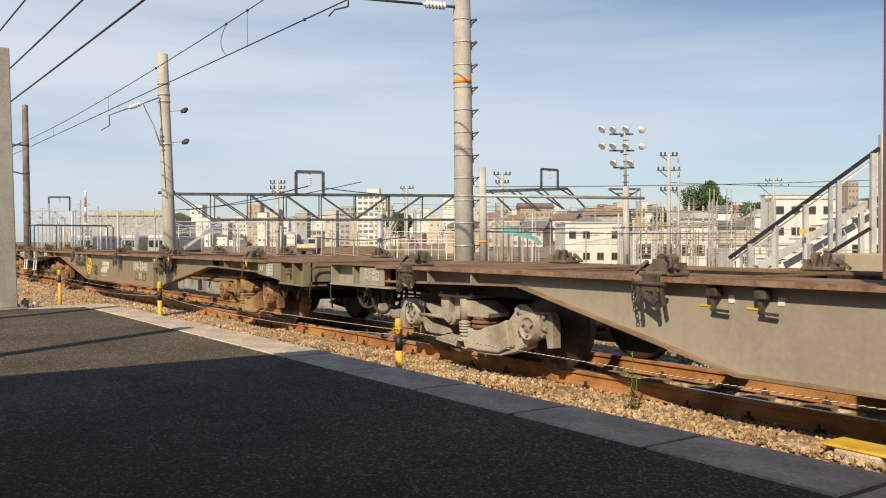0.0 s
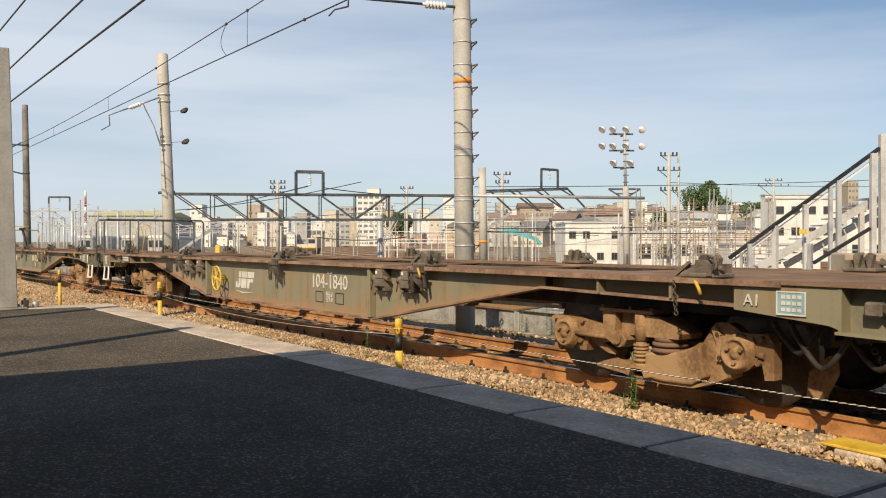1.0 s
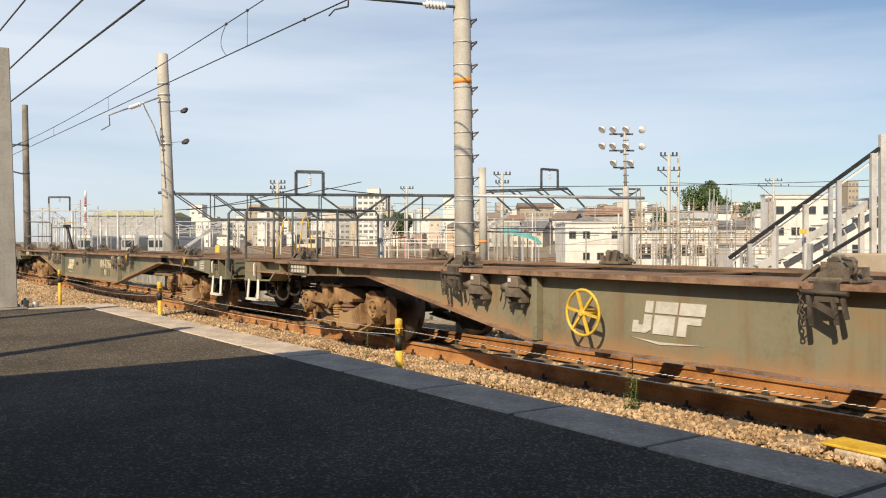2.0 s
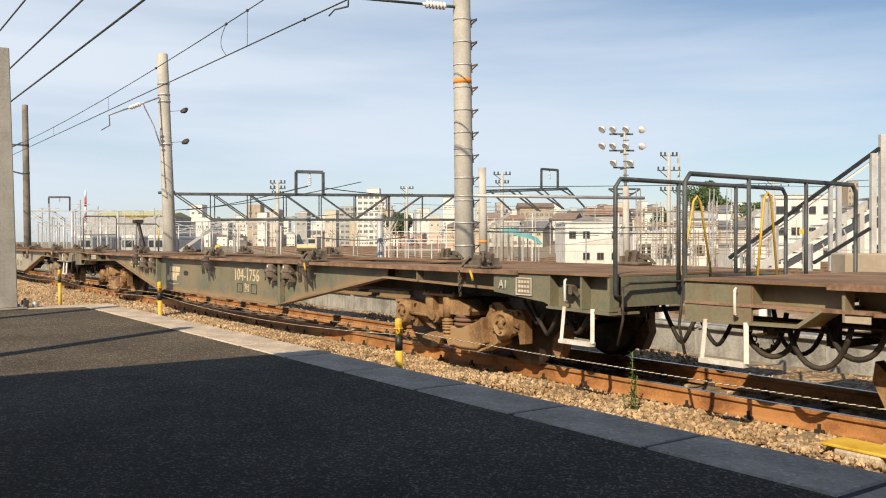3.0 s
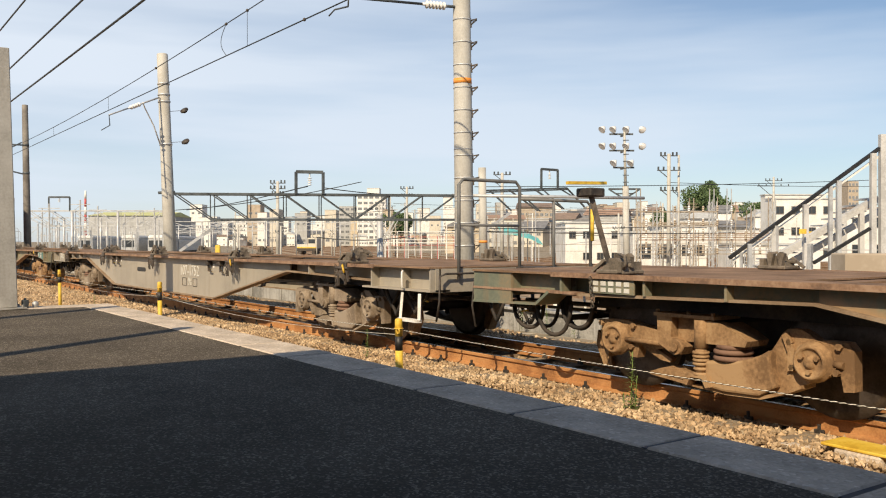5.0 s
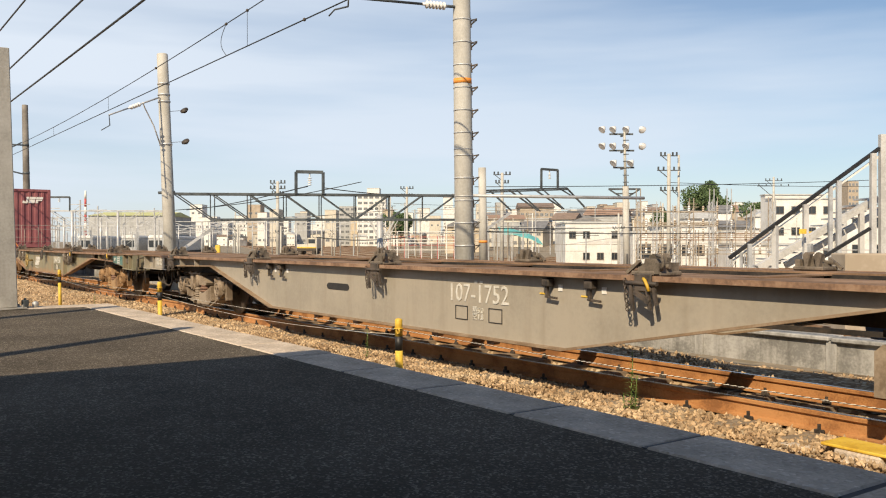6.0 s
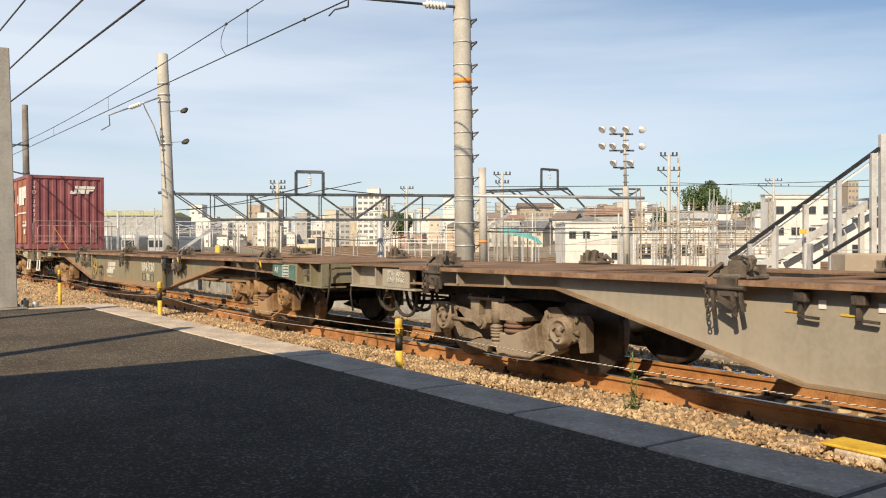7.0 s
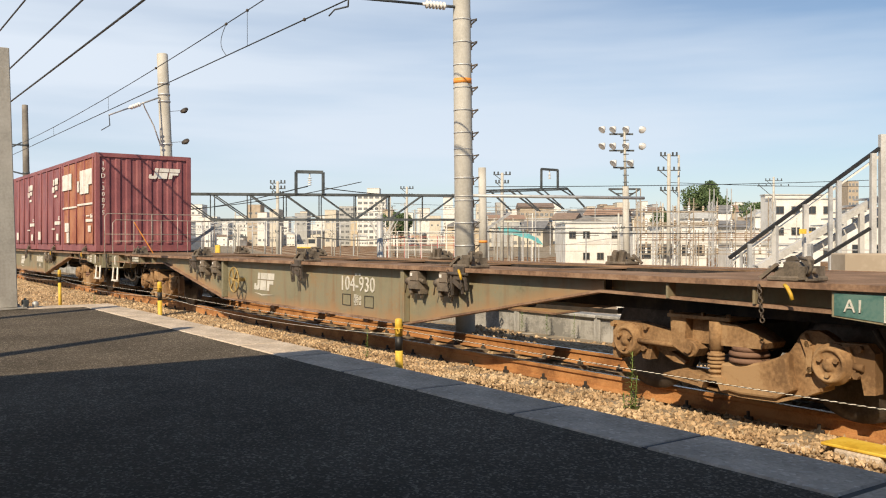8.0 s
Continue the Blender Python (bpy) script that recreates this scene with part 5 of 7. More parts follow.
def container(panels=True):
    """A 12-foot goods container with corrugated ends and side doors; origin at the middle of its base."""
    c = thing("container", "maroon steel goods container with white markings on a flat wagon", "container", group="containers on the wagon")
    L, W_, H = 3.715, 2.45, 2.50
    bm = B()
    hx, hy = L / 2, W_ / 2
    box(bm, -hx + 0.05, hx - 0.05, -hy + 0.04, hy - 0.04, 0.10, H - 0.06)
    part("body", bm, MAROON, c)
    bm = B()
    for sx in (-1, 1):
        for sy in (-1, 1):
            x, y = sx * (hx - 0.06), sy * (hy - 0.06)
            box(bm, x - 0.06, x + 0.06, y - 0.06, y + 0.06, 0, H, bevel=0.012)
    for z0, z1 in ((0.0, 0.16), (H - 0.10, H)):
        for s in (-1, 1):
            y0, y1 = sorted((s * (hy - 0.10), s * (hy - 0.005)))
            box(bm, -hx + 0.1, hx - 0.1, y0, y1, z0, z1)
            x0, x1 = sorted((s * (hx - 0.10), s * (hx - 0.005)))
            box(bm, x0, x1, -hy + 0.1, hy - 0.1, z0, z1)
    part("frame", bm, MAROON, c)
    for s in (-1, 1):
        bm = B()
        for k in range(8):
            y = -hy + 0.30 + k * (W_ - 0.6) / 7
            prism(bm, [(y - 0.085, s * (hx - 0.055)), (y - 0.045, s * (hx - 0.012)), (y + 0.045, s * (hx - 0.012)), (y + 0.085, s * (hx - 0.055))], 0.20, H - 0.14, "z")
        for v in bm.verts:
            v.co = Vector((v.co.y, v.co.x, v.co.z))
        bmesh.ops.recalc_face_normals(bm, faces=bm.faces)
        part("end_corrugation", bm, MAROON, c)
    for s in (-1, 1):
        for k in range(4):
            x = -hx + 0.50 + 0.905 * k
            bm = B()
            box(bm, x - 0.43, x + 0.43, min(s * (hy - 0.045), s * (hy - 0.012)), max(s * (hy - 0.045), s * (hy - 0.012)), 0.19, H - 0.13, bevel=0.008)
            part("door", bm, MAROON, c)
            bm = B()
            rod(bm, (x + 0.30, s * (hy + 0.008), 0.15), (x + 0.30, s * (hy + 0.008), H - 0.10), 0.016, 8)
            box(bm, x + 0.16, x + 0.34, min(s * hy, s * (hy + 0.02)), max(s * hy, s * (hy + 0.02)), 0.92, 0.95)
            part("lock_bar", bm, MAROON, c)
    face = -hy + 0.006
    if panels:
        for x0, x1, z0, z1 in ((-1.80, -0.70, 1.68, 2.12), (-0.02, 0.16, 1.57, 1.86), (0.28, 1.56, 1.72, 2.12), (0.28, 1.20, 1.50, 1.72), (-1.78, -0.10, 1.16, 1.21), (0.0, 1.62, 1.20, 1.25), (-1.52, -1.0, 0.52, 0.77), (-1.30, -1.0, 0.21, 0.50), (0.92, 1.62, 0.76, 0.83), (1.40, 1.62, 0.86, 0.96), (1.15, 1.42, 0.50, 0.66)):
            bm = B()
            box(bm, x0, x1, face - 0.024, face - 0.018, z0, z1)
            part("white_panel", bm, WHITE, c, "white marking panel")
    bm = B()
    if not panels:
        for x0, x1, z0, z1 in ((0.62, 0.92, 1.70, 1.86), (0.72, 0.92, 1.90, 2.08), (1.02, 1.34, 1.76, 1.88), (1.02, 1.42, 1.92, 2.10), (0.90, 1.25, 1.55, 1.62), (0.96, 1.30, 0.74, 0.84), (1.34, 1.70, 0.74, 0.84), (1.45, 1.66, 0.88, 0.98), (-1.48, -1.13, 0.30, 0.56), (1.18, 1.45, 0.28, 0.48), (0.55, 0.95, 0.60, 0.64)):
            box(bm, x0, x1, face - 0.024, face - 0.018, z0, z1)
    else:
        box(bm, 0.95, 1.30, face - 0.024, face - 0.018, 0.90, 0.93)
    part("white_marks", bm, WHITE, c)
    emblem(c, WHITE, "white emblem", pose(hx - 0.002, 0.10, 1.90, 0, 0, 90), 1.08, True)
    painted_digits(c, "1\n9\nD\n-\n3\n0\n8\n7\n5", 0.155, WHITE, pose(hx + 0.0015, -hy + 0.19, 1.60, 90, 0, 90), "white number painted down the corner")
    return c


CONTAINERS = [container()]
for ob in CONTAINERS[0].children:
    if ob.name.startswith("door"):
        ob.data.materials.clear()
        ob.data.materials.append(FADED)
CONT_X = [7.04 - 3.82 * k for k in range(5)]
for x in CONT_X[1:]:
    CONTAINERS.append(container(False))

LEADING = container(False)


def motions():
    step = 0.25
    times = [k * step for k in range(33)]
    for w, x in zip(TRAIN, TRAIN_OFFSETS):
        walk(w, [(t, pose(x + travel(t), TRACK, 0)) for t in times])
    for c, dx in zip(CONTAINERS, CONT_X):
        walk(c, [(t, pose(TRAIN_OFFSETS[5] + dx + travel(t), TRACK, 1.04)) for t in times])
    walk(LEADING, [(t, pose(TRAIN_OFFSETS[0] - 0.53 + travel(t), TRACK, 1.04)) for t in times])
    for w, x in WHEELSETS:
        walk(w, [(k / 15, Matrix.Translation((x, 0, 0.432)) @ Matrix.Rotation(travel(k / 15) / 0.432, 4, "Y")) for k in range(121)])


# ---------------------------------------------------------------- masts and overhead line
def mast(x, y, r0, r1, z0, z1, bands=(), lean=0.0, label="tall tapered concrete catenary mast", material=MAST_CONCRETE):
    t = thing("catenary_mast", label, "mast", group="catenary masts", at=Matrix.Translation((x, y, 1.0)) @ Matrix.Rotation(radians(lean), 4, AX_D) @ Matrix.Translation((0, 0, -1.0)))
    bm = B()
    lathe(bm, [(r0, z0), (r0 + (r1 - r0) * 0.5, (z0 + z1) / 2), (r1, z1 - 0.02), (r1 * 0.9, z1)], seg=28)
    part("shaft", bm, material, t)
    return t


MAST_Y = 8.86
m1 = mast(-11.88, MAST_Y, 0.172, 0.138, -1.2, 7.9, lean=-0.7, label="tall concrete catenary mast with climbing steps and orange band")
m2 = mast(-27.4, MAST_Y, 0.205, 0.168, -1.2, 7.2, lean=-2.2)
m3 = mast(-51.2, MAST_Y, 0.20, 0.15, -1.2, 8.63, lean=-0.9, label="tall sooty concrete catenary mast", material=OLD_CONCRETE)


# ---------------------------------------------------------------- the yard beyond the embankment
# the yard lies askew to the main track: r runs along its gantries, d away from them
YARD_TURN = math.degrees(math.atan2(AX_R.y, AX_R.x))


def yard(r, d, z):
    return AX_R * r + AX_D * d + Vector((0, 0, z))


def yard_pose(r, d, z, turn=0):
    v = yard(r, d, z)
    return pose(v.x, v.y, v.z, 0, 0, YARD_TURN + turn)


def level(z, r, d):
    """A height in the yard carried onto the land's slight fall towards the station."""
    return 0.017 + 0.953 * z + 0.0045 * d + 0.0088 * r


def pole(name, a, b, r0, r1, material, label, category, group="", seg=12):
    bm = B()
    rod(bm, a, b, r0, seg, r1)
    return single(name, bm, material, label, category, group)


WALL_WHITE = mat("white_render", [(0.62, 0.60, 0.55), (0.72, 0.70, 0.65), (0.78, 0.76, 0.72)], 0.8, scale=0.5, fine=8, bump=0.05, streak=((0.5, 0.47, 0.42), 0.4))
WALLS = [WALL_WHITE,
         mat("cream_render", [(0.52, 0.47, 0.38), (0.62, 0.57, 0.47)], 0.85, scale=0.5, fine=8, bump=0.05),
         mat("tan_render", [(0.36, 0.29, 0.21), (0.46, 0.38, 0.29)], 0.85, scale=0.5, fine=8, bump=0.05),
         mat("grey_render", [(0.34, 0.34, 0.33), (0.44, 0.44, 0.42)], 0.85, scale=0.5, fine=8, bump=0.05),
         mat("ochre_boarding", [(0.44, 0.36, 0.25), (0.54, 0.46, 0.34)], 0.85, scale=0.5, fine=8, bump=0.05)]
ROOFS = [mat("grey_roof_tile", [(0.14, 0.14, 0.145), (0.21, 0.21, 0.215)], 0.7, scale=1, fine=6, bump=0.3),
         mat("brown_roof_tile", [(0.19, 0.14, 0.11), (0.27, 0.20, 0.155)], 0.75, scale=1, fine=6, bump=0.3),
         mat("pale_metal_roof", [(0.42, 0.42, 0.40), (0.54, 0.54, 0.52)], 0.5, scale=1, fine=6, bump=0.1),
         mat("rust_roof", [(0.27, 0.17, 0.12), (0.34, 0.235, 0.175)], 0.8, scale=1, fine=6, bump=0.2)]
TEAL_ROOF = mat("teal_sheet_roof", [(0.12, 0.46, 0.42), (0.19, 0.56, 0.51)], 0.5, scale=1, fine=8, bump=0.1)
GREEN_YELLOW = mat("yellow_green_sheet", [(0.50, 0.50, 0.20), (0.60, 0.59, 0.27)], 0.6, scale=0.3, fine=5)
FRAME_DARK = mat("window_frame_bronze", [(0.09, 0.08, 0.07), (0.14, 0.12, 0.10)], 0.5, bump=0)
RED = mat("red_paint", [(0.42, 0.06, 0.05), (0.52, 0.10, 0.08)], 0.6, bump=0.02)
LEAF = mat("tree_leaf", [(0.045, 0.085, 0.03), (0.08, 0.125, 0.045), (0.12, 0.17, 0.07)], 0.7, scale=0.6, fine=4, bump=0.1, spread=0.9)
WEED = mat("weed_leaf", [(0.09, 0.14, 0.03), (0.15, 0.22, 0.05), (0.22, 0.28, 0.08)], 0.7, scale=8, fine=20, bump=0.05)
BARK = mat("bark", [(0.10, 0.075, 0.05), (0.17, 0.13, 0.09)], 0.9, scale=3, fine=20, bump=0.4)
FRAME_GALV = mat("weathered_switchgear_steel", [(0.22, 0.17, 0.12), (0.33, 0.27, 0.20), (0.40, 0.35, 0.28)], 0.7, metal=0.1, scale=1, fine=12, bump=0.05)
YARD_BED = speckled("yard_ballast", (0.27, 0.205, 0.145), [(0.34, 0.265, 0.19), (0.22, 0.16, 0.11), (0.42, 0.34, 0.26)], 5, 0.95, 0.1, 0.4)


# --- tracks of the yard
def yard_track(r0):
    t = thing("yard_track", "rusty siding on brown ballast in the yard", "railway track", group="tracks of the yard")
    a, b = yard(r0 - 0.255 * 20, 20, YARD), yard(r0 - 0.255 * 1400, 1400, YARD)
    v = (b - a).normalized()
    s = Vector((v.y, -v.x, 0))
    bm = B()
    for w0, w1, z0, z1 in ((-1.6, 1.6, 0.02, 0.18),):
        prism(bm, [(w0 - 0.3, z0), (w1 + 0.3, z0), (w1, z1), (w0, z1)], 0, (b - a).length, "x")
    m = Matrix.Translation(a) @ v.to_track_quat("X", "Z").to_matrix().to_4x4()
    part("track_bed", bm, YARD_BED, t, at=m)
    for q in (-0.566, 0.566):
        bm = B()
        box(bm, 0, (b - a).length, q - 0.05, q + 0.05, 0.18, 0.36)
        part("rail", bm, DECK_RUST, t, at=m)
    return t


for r0 in (14, 19, 24.5, 30, 35.5, 41, 47, 53, 59, 66, 73, 80):
    yard_track(r0)


# --- lattice gantries
def truss(parent, a, b, height, depth, panels, material, flip_at=0.5, chord=0.06, web=0.045, back=AX_D):
    """Lattice beam from a to b (the near top chord); height down, depth away from the near face."""
    a, b = Vector(a), Vector(b)
    dn = Vector((0, 0, -height))
    for k, off in enumerate((Vector(), back * depth)):
        bm = B()
        bar(bm, a + off, b + off, chord)
        part("top_chord", bm, material, parent)
        bm = B()
        s0 = (b - a) / panels
        bar(bm, a + off + dn + s0, b + off + dn, chord)
        part("bottom_chord", bm, material, parent)
        for i in range(panels):
            p, q = a + off + (b - a) * i / panels, a + off + (b - a) * (i + 1) / panels
            bm = B()
            if (i + 0.5) / panels < flip_at:
                bar(bm, p, q + dn, web)
            else:
                bar(bm, q, p + dn, web)
            part("diagonal", bm, material, parent)
            bm = B()
            bar(bm, q, q + dn, web * 0.7)
            part("upright", bm, material, parent)
    for i in range(panels + 1):
        p = a + (b - a) * i / panels
        bm = B()
        bar(bm, p, p + back * depth, web * 0.8)
        part("tie", bm, material, parent)
        if i < panels:
            bm = B()
            bar(bm, p + dn + s0, p + s0 + back * depth + dn, web * 0.8)
            part("tie", bm, material, parent)


def hoop(parent, a, b, z0, z1, material, t=0.07):
    """Upright frame over a gantry that carries an insulator."""
    a, b = Vector(a), Vector(b)
    bm = B()
    bar(bm, (a.x, a.y, z0), (a.x, a.y, z1), t)
    bar(bm, (b.x, b.y, z0), (b.x, b.y, z1), t)
    bar(bm, (a.x, a.y, z1), (b.x, b.y, z1), t * 1.3)
    part("hoop", bm, material, parent)
    c = (a + b) / 2
    bm = B()
    rod(bm, (c.x, c.y, z1), (c.x, c.y, z1 - 0.15), t * 0.3, 6)
    for k in range(4):
        lathe(bm, [(t * 0.3, 0), (t, 0.02), (t * 0.3, 0.05)], Matrix.Translation((c.x, c.y, z1 - 0.22 - 0.07 * k)), 10)
    part("insulator", bm, PORCELAIN, parent)


g1 = thing("gantry", "dark lattice gantry beam over the yard tracks", "gantry", group="gantries of the yard")
truss(g1, yard(-8.33, 26.9, 2.77), yard(0.41, 28.8, 2.82), 0.80, 0.5, 8, DARK_STEEL, 0.62, 0.066, 0.038)
hoop(g1, yard(-4.65, 27.6, 2.79), yard(-3.82, 27.8, 2.80), 2.80, 3.50, DARK_STEEL, 0.075)
bm = B()
bar(bm, yard(-8.13, 26.9, 0.99), yard(-6.91, 27.2, 1.89), 0.09)
part("knee_brace", bm, GALV, g1)
bm = B()
bar(bm, yard(-6.88, 27.3, 1.96), yard(-4.05, 27.9, 2.10), 0.05)
part("cable_tray", bm, GALV, g1)
bm = B()
rod(bm, yard(0.30, 28.8, 2.82), yard(7.15, 31, 2.84), 0.055, 8)
part("pipe", bm, GALV, g1)
g1p = thing("gantry_post", "white gantry post with a caged ladder", "post")
bm = B()
rod(bm, yard(-2.21, 30.4, 2.23), yard(-2.15, 30.4, YARD), 0.11, 14)
part("post", bm, GALV, g1p)
for sgn in (-1, 1):
    bm = B()
    bar(bm, yard(-2.13, 30.4, 1.05), yard(-2.13, 30.4, 1.05) + AX_R * 0.28 * (sgn + 1) + Vector((0, 0, 1.0 - 0.02 * sgn)), 0.03)
    part("ladder_rail", bm, GALV, g1p)
bm = B()
bar(bm, yard(-2.09, 30.4, 1.35), yard(-1.71, 30.4, 2.00), 0.06)
bar(bm, yard(-2.21, 30.4, 1.35), yard(-2.54, 30.4, 2.00), 0.06)
part("knee_brace", bm, GALV, g1p)

g2 = thing("gantry", "grey lattice gantry beam on a concrete mast", "gantry", group="gantries of the yard")
for a, b, w in ((yard(1.67, 38, 3.51), yard(5.82, 41, 3.81), 0.075), (yard(1.73, 39.2, 3.50), yard(5.99, 42.2, 3.81), 0.06), (yard(2.03, 38.2, 3.54), yard(3.04, 38.8, 2.67), 0.06), (yard(2.92, 38.8, 3.60), yard(4.31, 39.6, 2.70), 0.06), (yard(3.28, 39, 3.61), yard(4.44, 39.8, 2.68), 0.05), (yard(4.13, 39.6, 3.68), yard(5.55, 40.6, 2.84), 0.06), (yard(4.56, 40, 3.70), yard(5.66, 40.8, 2.82), 0.05), (yard(5.82, 41, 3.81), yard(6.74, 41.6, 2.96), 0.065), (yard(5.44, 40.8, 3.78), yard(6.33, 41.4, 3.33), 0.05)):
    bm = B()
    bar(bm, a, b, w)
    part("lattice_bar", bm, DARK_STEEL, g2)
bm = B()
bar(bm, yard(1.80, 38, 1.78), yard(3.01, 38.4, 2.58), 0.09)
part("knee_brace", bm, GALV, g2)
hoop(g2, yard(4.51, 40, 3.73), yard(5.34, 40.6, 3.76), 3.68, 4.62, DARK_STEEL, 0.08)
mm = thing("catenary_mast", "pale concrete mast with an orange band carrying a gantry", "mast", group="catenary masts")
bm = B()
rod(bm, yard(1.77, 38, 0.26), yard(1.70, 38, 4.51), 0.19, 20, 0.165)
part("shaft", bm, MAST_CONCRETE, mm)
bm = B()
rod(bm, yard(1.75, 37.99, 1.24), yard(1.75, 37.99, 1.34), 0.192, 20)
part("orange_band", bm, ORANGE, mm, "orange painted band")
bm = B()
rod(bm, yard(1.77, 38, YARD), yard(1.77, 38, 0.26), 0.195, 20)
part("shaft", bm, MAST_CONCRETE, mm)

# gantries further up the yard
def yard_gantry(r0, r1, d, top, height, posts, panels):
    t = thing("gantry", "pale lattice gantry on steel posts far up the yard", "gantry", group="far gantries of the yard")
    r0, r1, top = 0.953 * r0, 0.953 * r1, level(top, r0, d)
    truss(t, yard(r0, d, top), yard(r1, d, top), height, 0.7, panels, GALV, 0.6, 0.09, 0.055)
    for k in range(posts):
        r = r0 + (r1 - r0) * k / (posts - 1)
        bm = B()
        rod(bm, yard(r, d, YARD), yard(r, d, top), 0.12, 8)
        part("post", bm, GALV, t)
    return t


far1 = yard_gantry(-37.6, -25.2, 75, 4.1, 1.3, 4, 6)
hoop(far1, yard(-33.9, 75, 0), yard(-32.1, 75, 0), 3.9, 5.1, DARK_STEEL, 0.12)
for r0, r1, d, top, n in ((-54, -35, 108, 4.4, 5), (-62, -30, 140, 4.6, 7), (-86, -48, 185, 4.8, 8), (-112, -60, 240, 5.0, 9), (-48, -12, 170, 4.9, 5)):
    yard_gantry(r0, r1, d, top, 1.5, n, 6)
r = random.Random(21)
for k in range(46):
    d = r.uniform(70, 210)
    px = r.uniform(-0.465, -0.32)
    top = r.uniform(2.2, 5.4)
    t = thing("signal_mast", "slim pale steel mast in the yard", "mast", group="slim masts of the yard", at=yard_pose(px * d, d, 0))
    bm = B()
    rod(bm, (0, 0, YARD), (0, 0, top), 0.075, 6)
    part("shaft", bm, GALV, t)
    bm = B()
    bar(bm, (-0.9, 0, top - 0.4), (0.9, 0, top - 0.4), 0.055)
    bar(bm, (-0.9, 0, top - 1.2), (0, 0, top - 0.5), 0.04)
    part("arm", bm, GALV, t)


# --- light tower
def flood(parent, p, towards, s=0.34):
    p, v = Vector(p), Vector(towards).normalized()
    bm = B()
    q = v.to_track_quat("Z", "Y").to_matrix().to_4x4()
    lathe(bm, [(0.10 * s / 0.34, -0.30 * s / 0.34), (0.16 * s / 0.34, -0.22 * s / 0.34), (s, 0.10), (s, 0.14), (s * 0.9, 0.12)], Matrix.Translation(p) @ q, 14)
    part("floodlight", bm, PORCELAIN, parent, "white floodlight")


lt = thing("light_tower", "tall pole with rows of white floodlights over the yard", "light tower")
bm = B()
rod(bm, yard(15.85, 75, YARD), yard(15.69, 75, 6.05), 0.30, 16, 0.27)
rod(bm, yard(15.69, 75, 6.05), yard(15.58, 75, 11.00), 0.13, 12, 0.10)
part("shaft", bm, MAST_CONCRETE, lt)
for py, x0, x1, xs in ((238, 1078, 1120, (1065, 1084, 1107, 1134)), (267, 1078, 1122, (1065, 1084, 1107, 1134)), (297, 1085, 1122, (1085, 1115))):
    bm = B()
    bar(bm, yard((x0 - 784) / 1543 * 75, 75, 1.291 + (428 - py) / 1543 * 75), yard((x1 - 784) / 1543 * 75, 75, 1.291 + (428 - py) / 1543 * 75), 0.14)
    bar(bm, yard((1105 - 784) / 1543 * 75, 75, 1.291 + (428 - py) / 1543 * 75), yard((1105 - 784) / 1543 * 75, 76.5, 1.291 + (428 - py) / 1543 * 75), 0.14)
    part("cross_arm", bm, DARK_STEEL, lt)
    for k, x in enumerate(xs):
        flood(lt, yard((x - 784) / 1543 * 75, 74.7, 1.291 + (428 - py + 8) / 1543 * 75), (-0.5 * AX_R - AX_D * 0.3 - Vector((0, 0, 0.5))) if k < 3 else (AX_R * 0.3 + AX_D * 0.4 - Vector((0, 0, 0.2))))
bm = B()
a, b = yard(14.24, 75, 5.81), yard(16.96, 75, 5.81)
bar(bm, a, b, 0.16)
bar(bm, a, yard(15.55, 75, 4.99), 0.12)
bar(bm, b, yard(15.65, 75, 4.99), 0.12)
bar(bm, yard(14.87, 75, 5.42), yard(16.33, 75, 5.42), 0.12)
part("bracket", bm, DARK_STEEL, lt)
for k in range(8):
    bm = B()
    z = 5.8 + 0.6 * k
    bar(bm, yard(15.45, 74.9, z), yard(15.95, 74.9, z), 0.07)
    part("rung", bm, DARK_STEEL, lt)


# --- utility poles
def utility_pole(px_r, d, top, arms, r=0.16):
    arms = [(level(z, px_r, d), w) for z, w in arms]
    px_r, top = 0.953 * px_r, level(top, px_r, d)
    t = thing("utility_pole", "grey utility pole with cross arms", "utility pole", group="utility poles of the yard", at=yard_pose(px_r, d, 0))
    bm = B()
    rod(bm, (0, 0, YARD), (0, 0, top), r, 10, r * 0.75)
    part("shaft", bm, MAST_CONCRETE, t)
    for z, w in arms:
        bm = B()
        bar(bm, (-w / 2, 0, z), (w / 2, 0, z), r * 0.42)
        bar(bm, (-w / 2.4, 0, z), (0, 0, z - w * 0.35), r * 0.35)
        for s in (-0.9, -0.45, 0.45, 0.9):
            rod(bm, (s * w / 2, 0, z), (s * w / 2, 0, z + r * 1.6), r * 0.4, 6)
        part("cross_arm", bm, DARK_STEEL, t)
    return t


utility_pole(16.3, 60, 7.25, [(6.05, 1.6), (7.1, 1.2), (4.6, 1.2)])
utility_pole(17.15, 60.5, 7.2, [(4.5, 0.8)], 0.10)
utility_pole(6.4, 90, 8.3, [(8.1, 1.8), (7.2, 1.4)], 0.2)
utility_pole(-17.9, 90, 7.6, [(7.4, 1.6), (6.8, 1.6), (6.2, 1.2)], 0.2)
utility_pole(-4.0, 92, 7.0, [(6.8, 1.4), (6.0, 1.2)], 0.16)
utility_pole(35.8, 90, 7.6, [(7.2, 1.8), (6.6, 3.4)], 0.14)
utility_pole(-20.0, 260, 12.0, [(11.5, 3.0), (10.5, 2.4)], 0.3)
r = random.Random(8)
for k in range(34):
    d = r.uniform(60, 230)
    u = r.uniform(-0.26, 0.50)
    utility_pole(u * d, d, r.uniform(2.2, 5.2) * (0.75 + d / 300), [(1.6, 1.4), (2.4, 1.2)] if k % 2 else [(2.0, 1.0)], 0.10)
